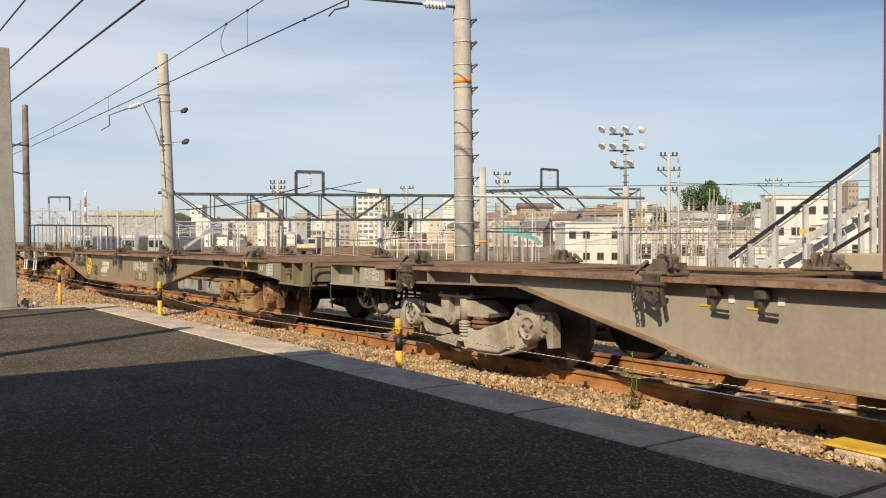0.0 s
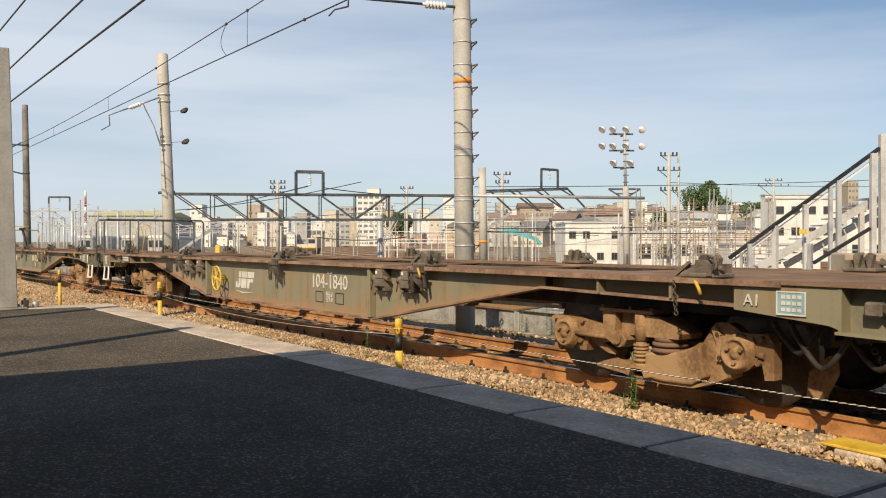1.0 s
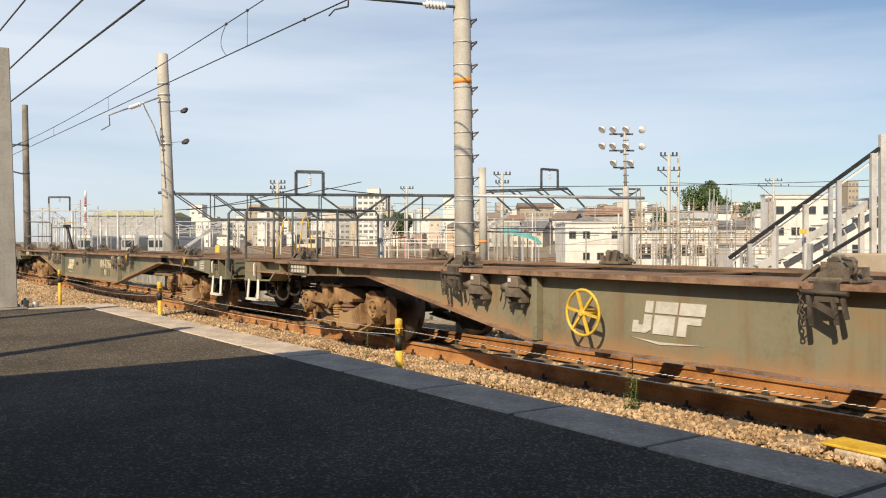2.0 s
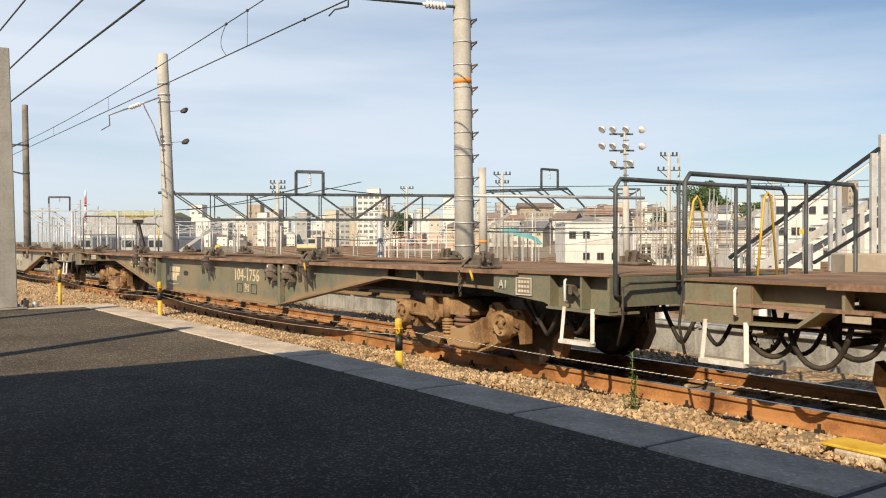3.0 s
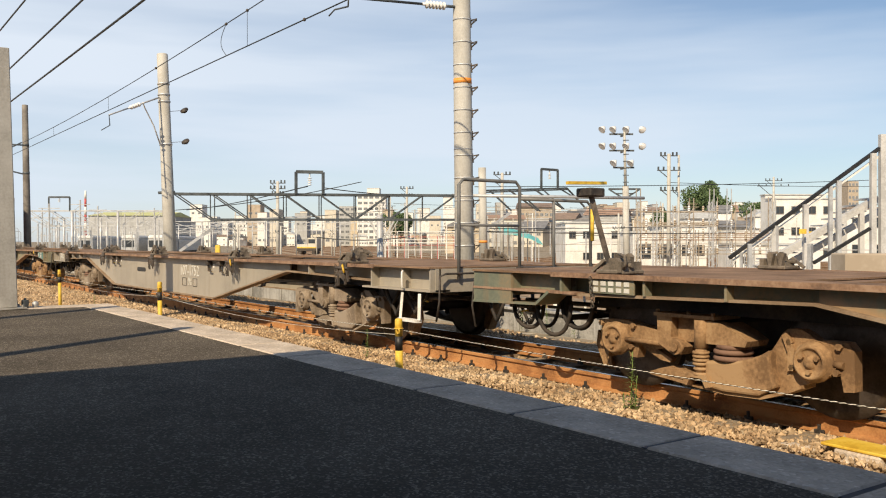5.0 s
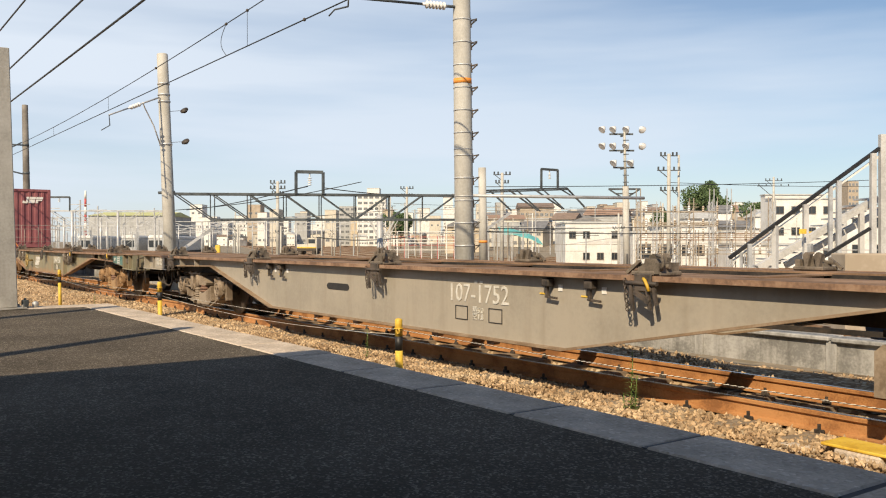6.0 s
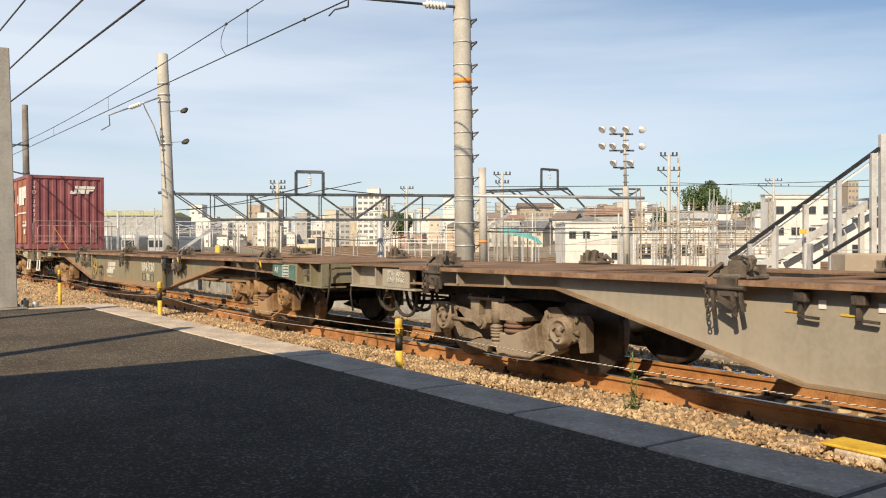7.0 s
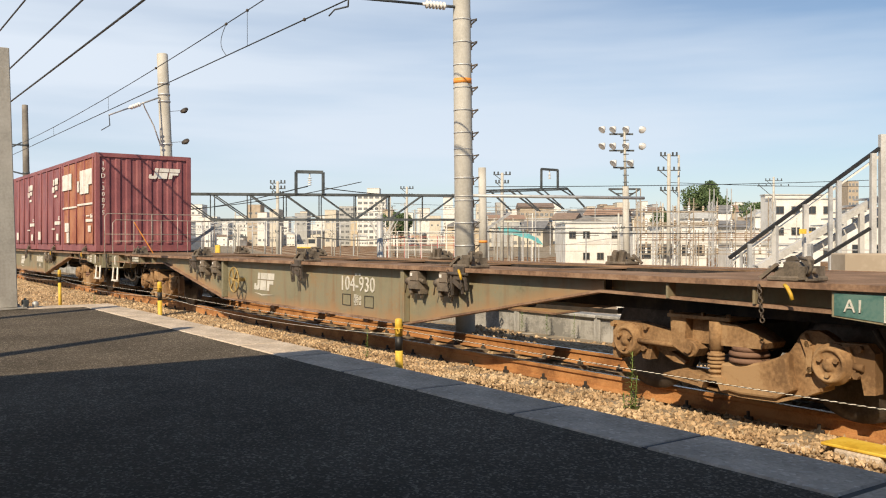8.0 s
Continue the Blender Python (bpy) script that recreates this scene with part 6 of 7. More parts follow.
for k, d in enumerate((56, 61, 67, 74)):
    t = thing("switchyard_frame", "grey steel switchgear frame with rows of insulators", "switchgear", group="switchgear of the yard", at=yard_pose(0, d, 0))
    r0, r1 = 0.225 * d, 0.375 * d
    n = 8
    for i in range(n):
        x = r0 + (r1 - r0) * (i + r.uniform(-0.2, 0.2)) / (n - 1)
        top = r.choice((1.5, 2.3, 3.3, 4.1, 4.7))
        bm = B()
        for sx in (-0.14, 0.14):
            bar(bm, (x + sx, 0, YARD), (x + sx, 0, top), 0.05)
        for z in range(int((top - YARD) / 0.6)):
            bar(bm, (x - 0.14, 0, YARD + 0.6 * z), (x + 0.14, 0, YARD + 0.6 * z + 0.5), 0.03)
        part("lattice_post", bm, GALV if (i + k) % 3 else FRAME_GALV, t)
    for z in (0.5, 1.4, 2.3, 3.2):
        bm = B()
        bar(bm, (r0, 0, z + 0.2 * k), (r1 - 0.06 * d * (z > 2), 0, z + 0.2 * k), 0.06)
        part("bus_bar", bm, FRAME_GALV if z != 1.4 else LIP_RUST, t)
        for i in range(9):
            x = r0 + (r1 - r0) * (i + 0.5) / 9.2
            if z > 2 and i > 6:
                continue
            bm = B()
            for q in range(3):
                lathe(bm, [(0.04, 0), (0.10, 0.03), (0.04, 0.12)], Matrix.Translation((x, 0, z + 0.2 * k + 0.03 + 0.12 * q)), 8)
            part("insulator", bm, WALLS[2] if (i + k) % 3 else PORCELAIN, t)


# --- buildings
def window(parent, m, w, h, far=False):
    """A window set into a wall that faces -y in m's frame. far: paler frame and pane, haze put into their colour."""
    bm = B()
    for x0, x1, z0, z1 in ((-w / 2, w / 2, 0, 0.08), (-w / 2, w / 2, h - 0.08, h), (-w / 2, -w / 2 + 0.08, 0.08, h - 0.08), (w / 2 - 0.08, w / 2, 0.08, h - 0.08), (-0.04, 0.04, 0.08, h - 0.08)):
        box(bm, x0, x1, -0.10, 0.04, z0, z1)
    win = part("window", bm, WALLS[3] if far else FRAME_DARK, parent, at=m)
    bm = B()
    box(bm, -w / 2 + 0.06, w / 2 - 0.06, -0.05, -0.02, 0.06, h - 0.06)
    part("pane", bm, GLASS_FAR if far else GLASS, win)
    return win


def building(name, r0, r1, d, z1, depth, wall, roof, storeys, bays, label, category="building", pitched=0.0, turn=0, group="", win=(1.3, 1.25), skip=(), base=YARD):
    r0, r1, z1 = 0.953 * r0, 0.953 * r1, level(z1, r0, d)
    w = r1 - r0
    t = thing(name, label, category, at=yard_pose((r0 + r1) / 2, d, base, turn), group=group)
    h = z1 - base
    bm = B()
    box(bm, -w / 2, w / 2, 0, depth, 0, h)
    part("wall", bm, wall, t)
    if pitched:
        bm = B()
        prism(bm, [(-0.5, h - 0.05), (depth / 2, h + pitched), (depth + 0.5, h - 0.05), (depth / 2, h + pitched + 0.16), (-0.55, h + 0.12)][:3], -w / 2 - 0.4, w / 2 + 0.4, "x")
        part("roof", bm, roof, t)
    else:
        bm = B()
        box(bm, -w / 2 - 0.15, w / 2 + 0.15, -0.15, depth + 0.15, h, h + 0.22)
        part("roof", bm, roof, t)
    for s in range(storeys):
        for k in range(bays):
            if (s, k) in skip:
                continue
            x = -w / 2 + w * (k + 0.5) / bays
            z = h * s / max(storeys, 1) + 0.30 * h / storeys
            window(t, pose(x, -0.003, z), min(win[0], w / bays * 0.7), min(win[1], h / storeys * 0.55), d > 180)
    return t


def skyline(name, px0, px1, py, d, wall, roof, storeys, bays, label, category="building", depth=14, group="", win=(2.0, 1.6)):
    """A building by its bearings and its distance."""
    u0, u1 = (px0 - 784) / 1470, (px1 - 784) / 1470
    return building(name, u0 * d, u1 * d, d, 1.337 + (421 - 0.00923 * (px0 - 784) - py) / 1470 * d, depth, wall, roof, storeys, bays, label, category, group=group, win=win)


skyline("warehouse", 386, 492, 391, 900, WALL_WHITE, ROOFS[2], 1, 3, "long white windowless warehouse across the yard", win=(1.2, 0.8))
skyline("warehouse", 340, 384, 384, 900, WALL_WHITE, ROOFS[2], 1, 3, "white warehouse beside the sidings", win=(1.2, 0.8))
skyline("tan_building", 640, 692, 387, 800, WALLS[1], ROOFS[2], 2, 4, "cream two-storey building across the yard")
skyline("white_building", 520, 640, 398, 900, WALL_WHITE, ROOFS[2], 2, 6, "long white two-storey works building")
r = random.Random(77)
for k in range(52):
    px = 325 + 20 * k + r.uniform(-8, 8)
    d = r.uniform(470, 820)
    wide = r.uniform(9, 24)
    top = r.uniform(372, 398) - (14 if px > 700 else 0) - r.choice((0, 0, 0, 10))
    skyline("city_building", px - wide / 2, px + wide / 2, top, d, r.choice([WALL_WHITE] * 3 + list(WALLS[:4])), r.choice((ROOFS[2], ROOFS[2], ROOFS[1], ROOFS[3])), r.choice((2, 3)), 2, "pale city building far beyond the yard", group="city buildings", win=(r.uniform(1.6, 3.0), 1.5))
building("white_building", 16.2, 23.6, 110, 3.1, 9, WALL_WHITE, ROOFS[2], 2, 4, "white two-storey railway office with a flat roof", skip=((1, 2), (0, 0)), win=(0.85, 0.9))
building("white_shed", 22.4, 27.4, 98, 1.7, 7, WALL_WHITE, ROOFS[2], 1, 2, "low white shed beside the yard", win=(2.2, 1.6))
building("white_shed", 27.6, 33.0, 104, 2.4, 7, WALL_WHITE, ROOFS[2], 1, 3, "pale low workshop beside the yard")
building("white_building", 51.4, 61.4, 130, 6.9, 2.5, WALL_WHITE, ROOFS[2], 3, 4, "white three-storey building with dark windows", win=(1.25, 1.15))
building("white_building", 61.8, 78.0, 127, 5.2, 3, WALL_WHITE, ROOFS[1], 2, 5, "white two-storey building with large windows", win=(1.7, 1.5))
building("white_building", 64.0, 76.0, 165, 9.2, 2.5, WALL_WHITE, ROOFS[2], 4, 6, "long white building behind the yard", win=(1.3, 1.3))
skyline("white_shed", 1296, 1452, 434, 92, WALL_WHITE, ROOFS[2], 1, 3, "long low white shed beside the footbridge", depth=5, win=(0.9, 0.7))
building("apartment_block", -62, -41.5, 600, 33.0, 20, WALL_WHITE, ROOFS[2], 9, 5, "pale apartment block far off over the roofs", win=(3.0, 1.8))
building("apartment_block", -55, -46, 600.5, 37.5, 15, WALL_WHITE, ROOFS[2], 1, 1, "rooftop stair tower of a far apartment block", win=(1.0, 1.0))
building("apartment_block", -80, -63, 640, 26.0, 20, WALLS[3], ROOFS[2], 7, 4, "grey apartment block far off", win=(3.0, 1.8))
building("apartment_block", 351, 360, 720, 47, 15, WALLS[2], ROOFS[2], 10, 3, "brown apartment tower far off", win=(2.4, 2.2))
building("tan_building", 25.0, 36.0, 270, 11.0, 12, WALLS[2], ROOFS[1], 2, 7, "tan building with a brown roof", pitched=1.6, win=(1.2, 1.0), base=4.0)
building("tan_building", 12.0, 22.0, 225, 6.3, 9, WALLS[1], ROOFS[3], 2, 5, "small cream house with a rusty roof", pitched=1.2, win=(1.0, 0.9), base=0.0)
building("brick_building", -44.0, -36.0, 600, 22, 12, WALLS[4], ROOFS[3], 3, 2, "orange rendered building far off")
building("long_shed", -69.0, -50.0, 620, 15.8, 9, WALLS[4], ROOFS[2], 1, 4, "ochre boarded shed beside the tracks")
building("factory", -190, -138, 700, 13.8, 20, WALL_WHITE, ROOFS[2], 1, 6, "long pale factory hall", win=(1.2, 1.0))
building("factory", -128, -100, 300, 10.5, 30, WALLS[3], GREEN_YELLOW, 1, 6, "grey hall with a yellow-green roof at the end of the yard", pitched=1.6)
r = random.Random(5)
for k in range(205):
    u = r.uniform(-0.30, 0.56)
    d = r.uniform(190, 480) if u > 0.03 else r.uniform(560, 950)
    w = r.uniform(5, 10)
    base = rise(u * d, d)
    building("house", u * d - w / 2, u * d + w / 2, d, base + r.choice((2.8, 4.6, 5.2, 5.6, 6.6)), r.uniform(6, 10), r.choice(WALLS + [WALL_WHITE] * 4), r.choice(ROOFS + ROOFS[2:3] + ROOFS[:1]), r.choice((1, 2, 2)), r.choice((2, 3, 3, 4)), "small town house beyond the yard", "house", pitched=r.choice((0, 1.2, 1.8, 2.2)), turn=r.choice((-25, -10, 5, 20, 80)), group="houses of the town", win=(1.1, 0.9), base=base - 0.6)

# open shed with a teal roof
sh = thing("open_shed", "open shed with a bright teal sheet roof", "shed", at=yard_pose(9.4, 105, YARD))
bm = B()
arch = [(5.0 * u, 4.1 - 1.35 * u + 0.30 * math.sin(math.pi * u) - 0.06 * math.sin(5 * math.pi * u)) for u in [k / 12 for k in range(13)]]
prism(bm, [(x - 2.5, z) for x, z in arch] + [(x - 2.5, z - 0.06) for x, z in reversed(arch)], -1.5, 4.4)
for v in bm.verts:
    v.co.z += 0.14 * (v.co.y + 1.5)
part("roof", bm, TEAL_ROOF, sh)
for x in (-2.3, -1.2, 0, 1.1, 2.0):
    for y in (-1.3, 3.2):
        bm = B()
        bar(bm, (x, y, 0), (x, y, 3.42 - 0.27 * x + 0.14 * (y + 1.5)), 0.10)
        part("post", bm, GALV, sh)

# chimney
ch = thing("chimney", "tall red and white banded chimney far off", "chimney", at=yard_pose(-205, 500, YARD))
for k in range(7):
    bm = B()
    rod(bm, (0, 0, 4.6 * k), (0, 0, 4.6 * k + 4.6), 0.85 - 0.04 * k, 14, 0.81 - 0.04 * k)
    part("band", bm, RED if k % 2 else WHITE, ch)

# parked trains in the yard
for rr, d, k in ((-70.6, 172, 0), (-61.3, 170, 1), (-55.4, 168, 2)):
    t = thing("commuter_train", "parked commuter train with a pale roof and dark windows", "train", group="trains in the yard", at=yard_pose(rr, d, YARD, 8))
    bm = B()
    box(bm, -1.45, 1.45, 0, 60, 1.0, 3.5, bevel=0.1)
    part("body", bm, GALV, t)
    bm = B()
    box(bm, -1.4, 1.4, 0.1, 60, 3.5, 4.3, bevel=0.25)
    part("roof", bm, WALL_WHITE, t)
    bm = B()
    box(bm, -1.25, 1.25, -0.05, 0.0, 2.0, 3.3)
    part("windscreen", bm, GLASS, t)
    bm = B()
    box(bm, -1.3, 1.3, 0.3, 59, 0.36, 1.0)
    part("underframe", bm, GRIME, t)

# yellow maintenance vehicle
mv = thing("maintenance_vehicle", "yellow track maintenance vehicle parked in the yard", "rail vehicle", at=yard_pose(-29.8, 190, YARD + 0.3, -14))
bm = B()
box(bm, -2.4, 2.4, 0, 3, 0.7, 1.3, bevel=0.05)
part("chassis", bm, IRON, mv)
bm = B()
box(bm, 0.2, 2.3, 0.1, 2.9, 1.3, 3.6, bevel=0.1)
box(bm, -2.3, 0.2, 0.1, 2.9, 1.3, 2.2, bevel=0.05)
part("cab", bm, WALLS[1], mv)
bm = B()
box(bm, 0.45, 2.05, 0.06, 0.1, 2.4, 3.3)
part("windscreen", bm, GLASS, mv)
bm = B()
box(bm, -2.3, 2.3, 0.04, 0.09, 1.35, 1.6)
part("stripe", bm, YELLOW, mv)
for x in (-1.6, 1.6):
    bm = B()
    rod(bm, (x, 0.1, 0.42), (x, 2.9, 0.42), 0.42, 16)
    part("wheels", bm, IRON, mv)

# pipe fences and barriers in the yard
for r0, r1, d, tops, m in ((-4.8, 1.0, 72, (1.2, 0.6), WHITE), (-6, 3, 95, (1.8, 0.9), RED), (18, 34, 52, (0.8, 0.1), GALV), (-5.5, 1.2, 88, (2.3, 1.5), WHITE)):
    t = thing("pipe_fence", "pipe fence with posts between the yard tracks", "fence", group="pipe fences of the yard")
    for z in tops:
        bm = B()
        rod(bm, yard(r0, d, z), yard(r1, d, z), 0.032, 6)
        part("rail", bm, m, t)
    n = int((r1 - r0) / 2) + 1
    for k in range(n + 1):
        bm = B()
        bar(bm, yard(r0 + (r1 - r0) * k / n, d, YARD), yard(r0 + (r1 - r0) * k / n, d, tops[0] + 0.05), 0.055)
        part("post", bm, m, t)
mk = thing("point_marker", "yellow point marker post in the yard", "marker", at=yard_pose(-15.5, 60, 0))
bm = B()
rod(bm, (0, 0, YARD), (0, 0, 1.0), 0.05, 8)
part("post", bm, GALV, mk)
bm = B()
box(bm, -0.16, 0.16, -0.1, 0.1, 0.45, 1.05, bevel=0.03)
part("head", bm, YELLOW, mk, "yellow marker head")


# --- staircase of a footbridge beyond the track
STAIR_GREY = mat("pale_grey_stair_paint", [(0.40, 0.39, 0.37), (0.50, 0.49, 0.465), (0.56, 0.55, 0.53)], 0.6, scale=1.5, fine=20, bump=0.04)
st = thing("footbridge_stairs", "grey steel footbridge stairs with black hand rails", "stairs")
for a, b, w, m, name in ((yard(7.23, 22, 0.88), yard(11.30, 22.6, 3.71), 0.085, POST_BLACK, "hand_rail"), (yard(9.10, 21.4, 0.77), yard(10.58, 21.6, 1.62), 0.075, POST_BLACK, "hand_rail"), (yard(7.36, 22.1, 0.81), yard(11.38, 22.7, 3.54), 0.05, WHITE, "stringer"), (yard(8.15, 22.6, 0.60), yard(11.49, 23.1, 2.43), 0.17, STAIR_GREY, "stringer"), (yard(9.35, 23.8, 0.65), yard(12.17, 24.2, 2.17), 0.15, STAIR_GREY, "stringer")):
    bm = B()
    bar(bm, a, b, w)
    part(name, bm, m, st)
for a, b, w in ((yard(7.75, 22, 0.55), yard(7.74, 22, 1.24), 0.10), (yard(7.53, 22, 0.55), yard(7.53, 22, 1.02), 0.06), (yard(8.46, 22.2, 0.54), yard(8.46, 22.2, 1.70), 0.12), (yard(9.24, 22.2, 0.54), yard(9.23, 22.2, 2.24), 0.12), (yard(9.10, 21.6, 0.57), yard(9.10, 21.6, 1.24), 0.10), (yard(9.96, 22.4, 0.54), yard(9.95, 22.4, 2.72), 0.09), (yard(10.17, 22.4, 0.54), yard(10.16, 22.4, 2.86), 0.11), (yard(11.04, 23, 0.52), yard(11.03, 23, 2.23), 0.12), (yard(11.10, 22.5, 0.54), yard(11.09, 22.5, 3.57), 0.13), (yard(11.40, 22.6, 0.53), yard(11.38, 22.6, 4.07), 0.15)):
    bm = B()
    bar(bm, a, b, w)
    part("post", bm, STAIR_GREY if w > 0.11 else GALV, st)
for k in range(12):
    u = k / 11
    a = yard(8.00, 22.6, 0.46).lerp(yard(11.49, 23.1, 2.46), u)
    bm = B()
    box(bm, -0.02, 0.32, 0, 1.3, -0.02, 0.02, Matrix.Translation(a) @ pose(0, 0, 0, 0, 0, YARD_TURN))
    part("tread", bm, GALV, st)
for k in range(11):
    a = yard(11.40, 22.6, 0.53).lerp(yard(11.38, 22.6, 4.07), 0.05 + 0.085 * k)
    bm = B()
    box(bm, 0.11, 0.16, -0.05, 0.05, -0.03, 0.03, Matrix.Translation(a) @ pose(0, 0, 0, 0, 0, YARD_TURN))
    part("fixing", bm, IRON, st)
for k, z in ((1, 0), (2, 0)):
    bm = B()
    p = yard(9.03, 21.9, 1.55) if k == 1 else yard(9.66, 23, 1.50)
    box(bm, -0.09, 0.09, -0.03, 0.0, -0.06, 0.06, Matrix.Translation(p) @ pose(0, 0, 0, 0, 0, YARD_TURN))
    part("sign", bm, YELLOW, st, "small yellow sign")
bm = B()
box(bm, 0, 1.8, 0, 0.6, -1.4, 0, Matrix.Translation(yard(7.16, 15.5, 1.08)) @ pose(0, 0, 0, 0, 0, YARD_TURN), bevel=0.02)
single("tan_block", bm, WALLS[2], "tan concrete block beside the stairs", "block")


# --- tree on the far side of the yard
def broad_tree(name, base, height, spread, seed, label):
    t = thing(name, label, "tree", at=Matrix.Translation(base))
    r = random.Random(seed)
    bm = B()
    rod(bm, (0, 0, 0), (0, 0, height * 0.5), spread * 0.06, 10, spread * 0.035)
    for k in range(7):
        a = k * 0.9
        rod(bm, (0, 0, height * (0.3 + 0.03 * k)), (spread * 0.7 * math.cos(a), spread * 0.7 * math.sin(a), height * (0.55 + 0.05 * (k % 3))), spread * 0.03, 6, spread * 0.012)
    part("trunk", bm, BARK, t)
    verts, faces = [], []
    clumps = [(Vector((r.gauss(0, 0.42), r.gauss(0, 0.42), r.uniform(-0.3, 0.85))), r.uniform(0.25, 0.5)) for _ in range(26)]
    for _ in range(9000):
        c, s = r.choice(clumps)
        v = Vector((r.gauss(0, 1), r.gauss(0, 1), r.gauss(0, 1))).normalized() * s * r.uniform(0.6, 1.05) + c
        p = Vector((v.x * spread, v.y * spread, height * 0.62 + v.z * height * 0.36))
        e = Euler((r.uniform(0, 6), r.uniform(0, 6), r.uniform(0, 6))).to_matrix()
        q = spread * 0.045
        o = len(verts)
        verts += [tuple(p + e @ Vector(u) * q) for u in ((-1, -0.6, 0), (1, -0.6, 0.2), (0.9, 0.7, 0), (-0.9, 0.6, 0.2))]
        faces.append((o, o + 1, o + 2, o + 3))
    me = bpy.data.meshes.new("crown")
    me.from_pydata(verts, [], faces)
    me.materials.append(LEAF)
    part("crown", me, None, t)
    return t


broad_tree("tree", yard(76.0, 250, YARD), 19.6, 5.6, 3, "broad dark green tree behind the yard")
broad_tree("tree", yard(63.0, 255, YARD), 11.8, 3.4, 4, "dark green tree behind the yard roofs")
broad_tree("tree", yard(107, 290, YARD), 16.0, 8, 6, "low dark green tree behind the buildings")
broad_tree("tree", yard(-16, 330, YARD), 14, 5, 7, "small dark tree between far roofs")


# --- wires
def wire(name, pts, r, label, material=WIRE, group="overhead wires"):
    bm = B()
    tube(bm, pts, r, 6)
    return single(name, bm, material, label, "wire", group)


# main track: messenger and contact wire with droppers
def messenger(x):
    """Height of the sagging messenger wire over the track."""
    u = (-12.0 - x) / 40.0
    k = math.floor(u)
    u -= k
    return (6.0 - 0.34 * u if k == 0 else 5.66 + 0.34 * (u if k < 0 else 1 - abs(2 * u - 1))) - 4 * 0.38 * u * (1 - u)


wire("messenger_wire", [Vector((x, TRACK, messenger(x))) for x in [14 - 2.0 * k for k in range(84)]], 0.011, "dark sagging messenger wire above the main track")
wire("contact_wire", [Vector((x, TRACK, 5.125)) for x in (14, -40, -90, -152)], 0.012, "dark contact wire above the main track")
for x in (-16.2, -26.5, -34, -39, -44, -49):
    wire("dropper", [(x, TRACK, 5.13), (x, TRACK, messenger(x))], 0.005, "thin dropper between the overhead wires")
for x in (-16.2, -17.3, -13.7, -22.0):
    bm = B()
    z = messenger(x) if x != -13.7 else 5.125
    lathe(bm, [(0.012, -0.03), (0.028, -0.015), (0.028, 0.015), (0.012, 0.03)], seg=10)
    single("wire_clamp", bm, IRON, "small dark clamp on an overhead wire", "clamp", group="clamps of the overhead line", at=pose(x, TRACK, z))
wire("jumper", [Vector((-17.3 - 0.30 * math.sin(math.pi * u), TRACK, 5.13 + (messenger(-17.3) - 5.13) * u)) for u in [k / 8 for k in range(9)]], 0.007, "curved jumper between the overhead wires")
for y, z in ((4.05, 5.1), (4.05, 6.0), (4.05, 7.33)):
    wire("feeder_cable", sagging((10, y, z + 0.05), (-62, y, z + 0.05), 0.12, 20), 0.022, "thick black feeder cable along the platform")

# mast fittings
def band(parent, z, r, m=IRON, h=0.06):
    bm = B()
    lathe(bm, [(r - 0.03, z), (r, z), (r, z + h), (r - 0.03, z + h)], seg=24)
    part("band", bm, m, parent)


def radius(z, r0, r1, z0, z1):
    return r0 + (r1 - r0) * (z - z0) / (z1 - z0)


M1R = (0.172, 0.138, -1.2, 7.9)
for k in range(12):
    z = 0.83 + 0.382 * k
    rr = radius(z, *M1R)
    bm = B()
    lathe(bm, [(rr - 0.01, z), (rr + 0.006, z), (rr + 0.006, z + 0.022), (rr - 0.01, z + 0.022)], seg=24)
    part("band", bm, GALV, m1)
    bm = B()
    a = AX_R * (rr - 0.02)
    q = AX_R * (rr + 0.10)
    side = AX_D * 0.06
    for s in (-1, 1):
        bar(bm, a + s * side * 0.4 + Vector((0, 0, z)), q + s * side + Vector((0, 0, z + 0.02)), 0.014)
        bar(bm, a + s * side * 0.4 + Vector((0, 0, z - 0.09)), q + s * side + Vector((0, 0, z + 0.02)), 0.012)
    bar(bm, q - side + Vector((0, 0, z + 0.02)), q + side + Vector((0, 0, z + 0.02)), 0.016)
    bar(bm, a + Vector((0, 0, z + 0.04)), a + Vector((0, 0, z - 0.11)) + AX_R * 0.01, 0.06)
    part("climbing_step", bm, IRON, m1)
bm = B()
rr = radius(4.01, *M1R)
lathe(bm, [(rr - 0.01, 3.965), (rr + 0.004, 3.965), (rr + 0.003, 4.05), (rr - 0.01, 4.05)], seg=28)
part("orange_band", bm, ORANGE, m1, "orange painted band")
for z in (2.05, 2.85, 1.60):
    band(m1, z, radius(z, *M1R) + 0.006, GALV, 0.016)


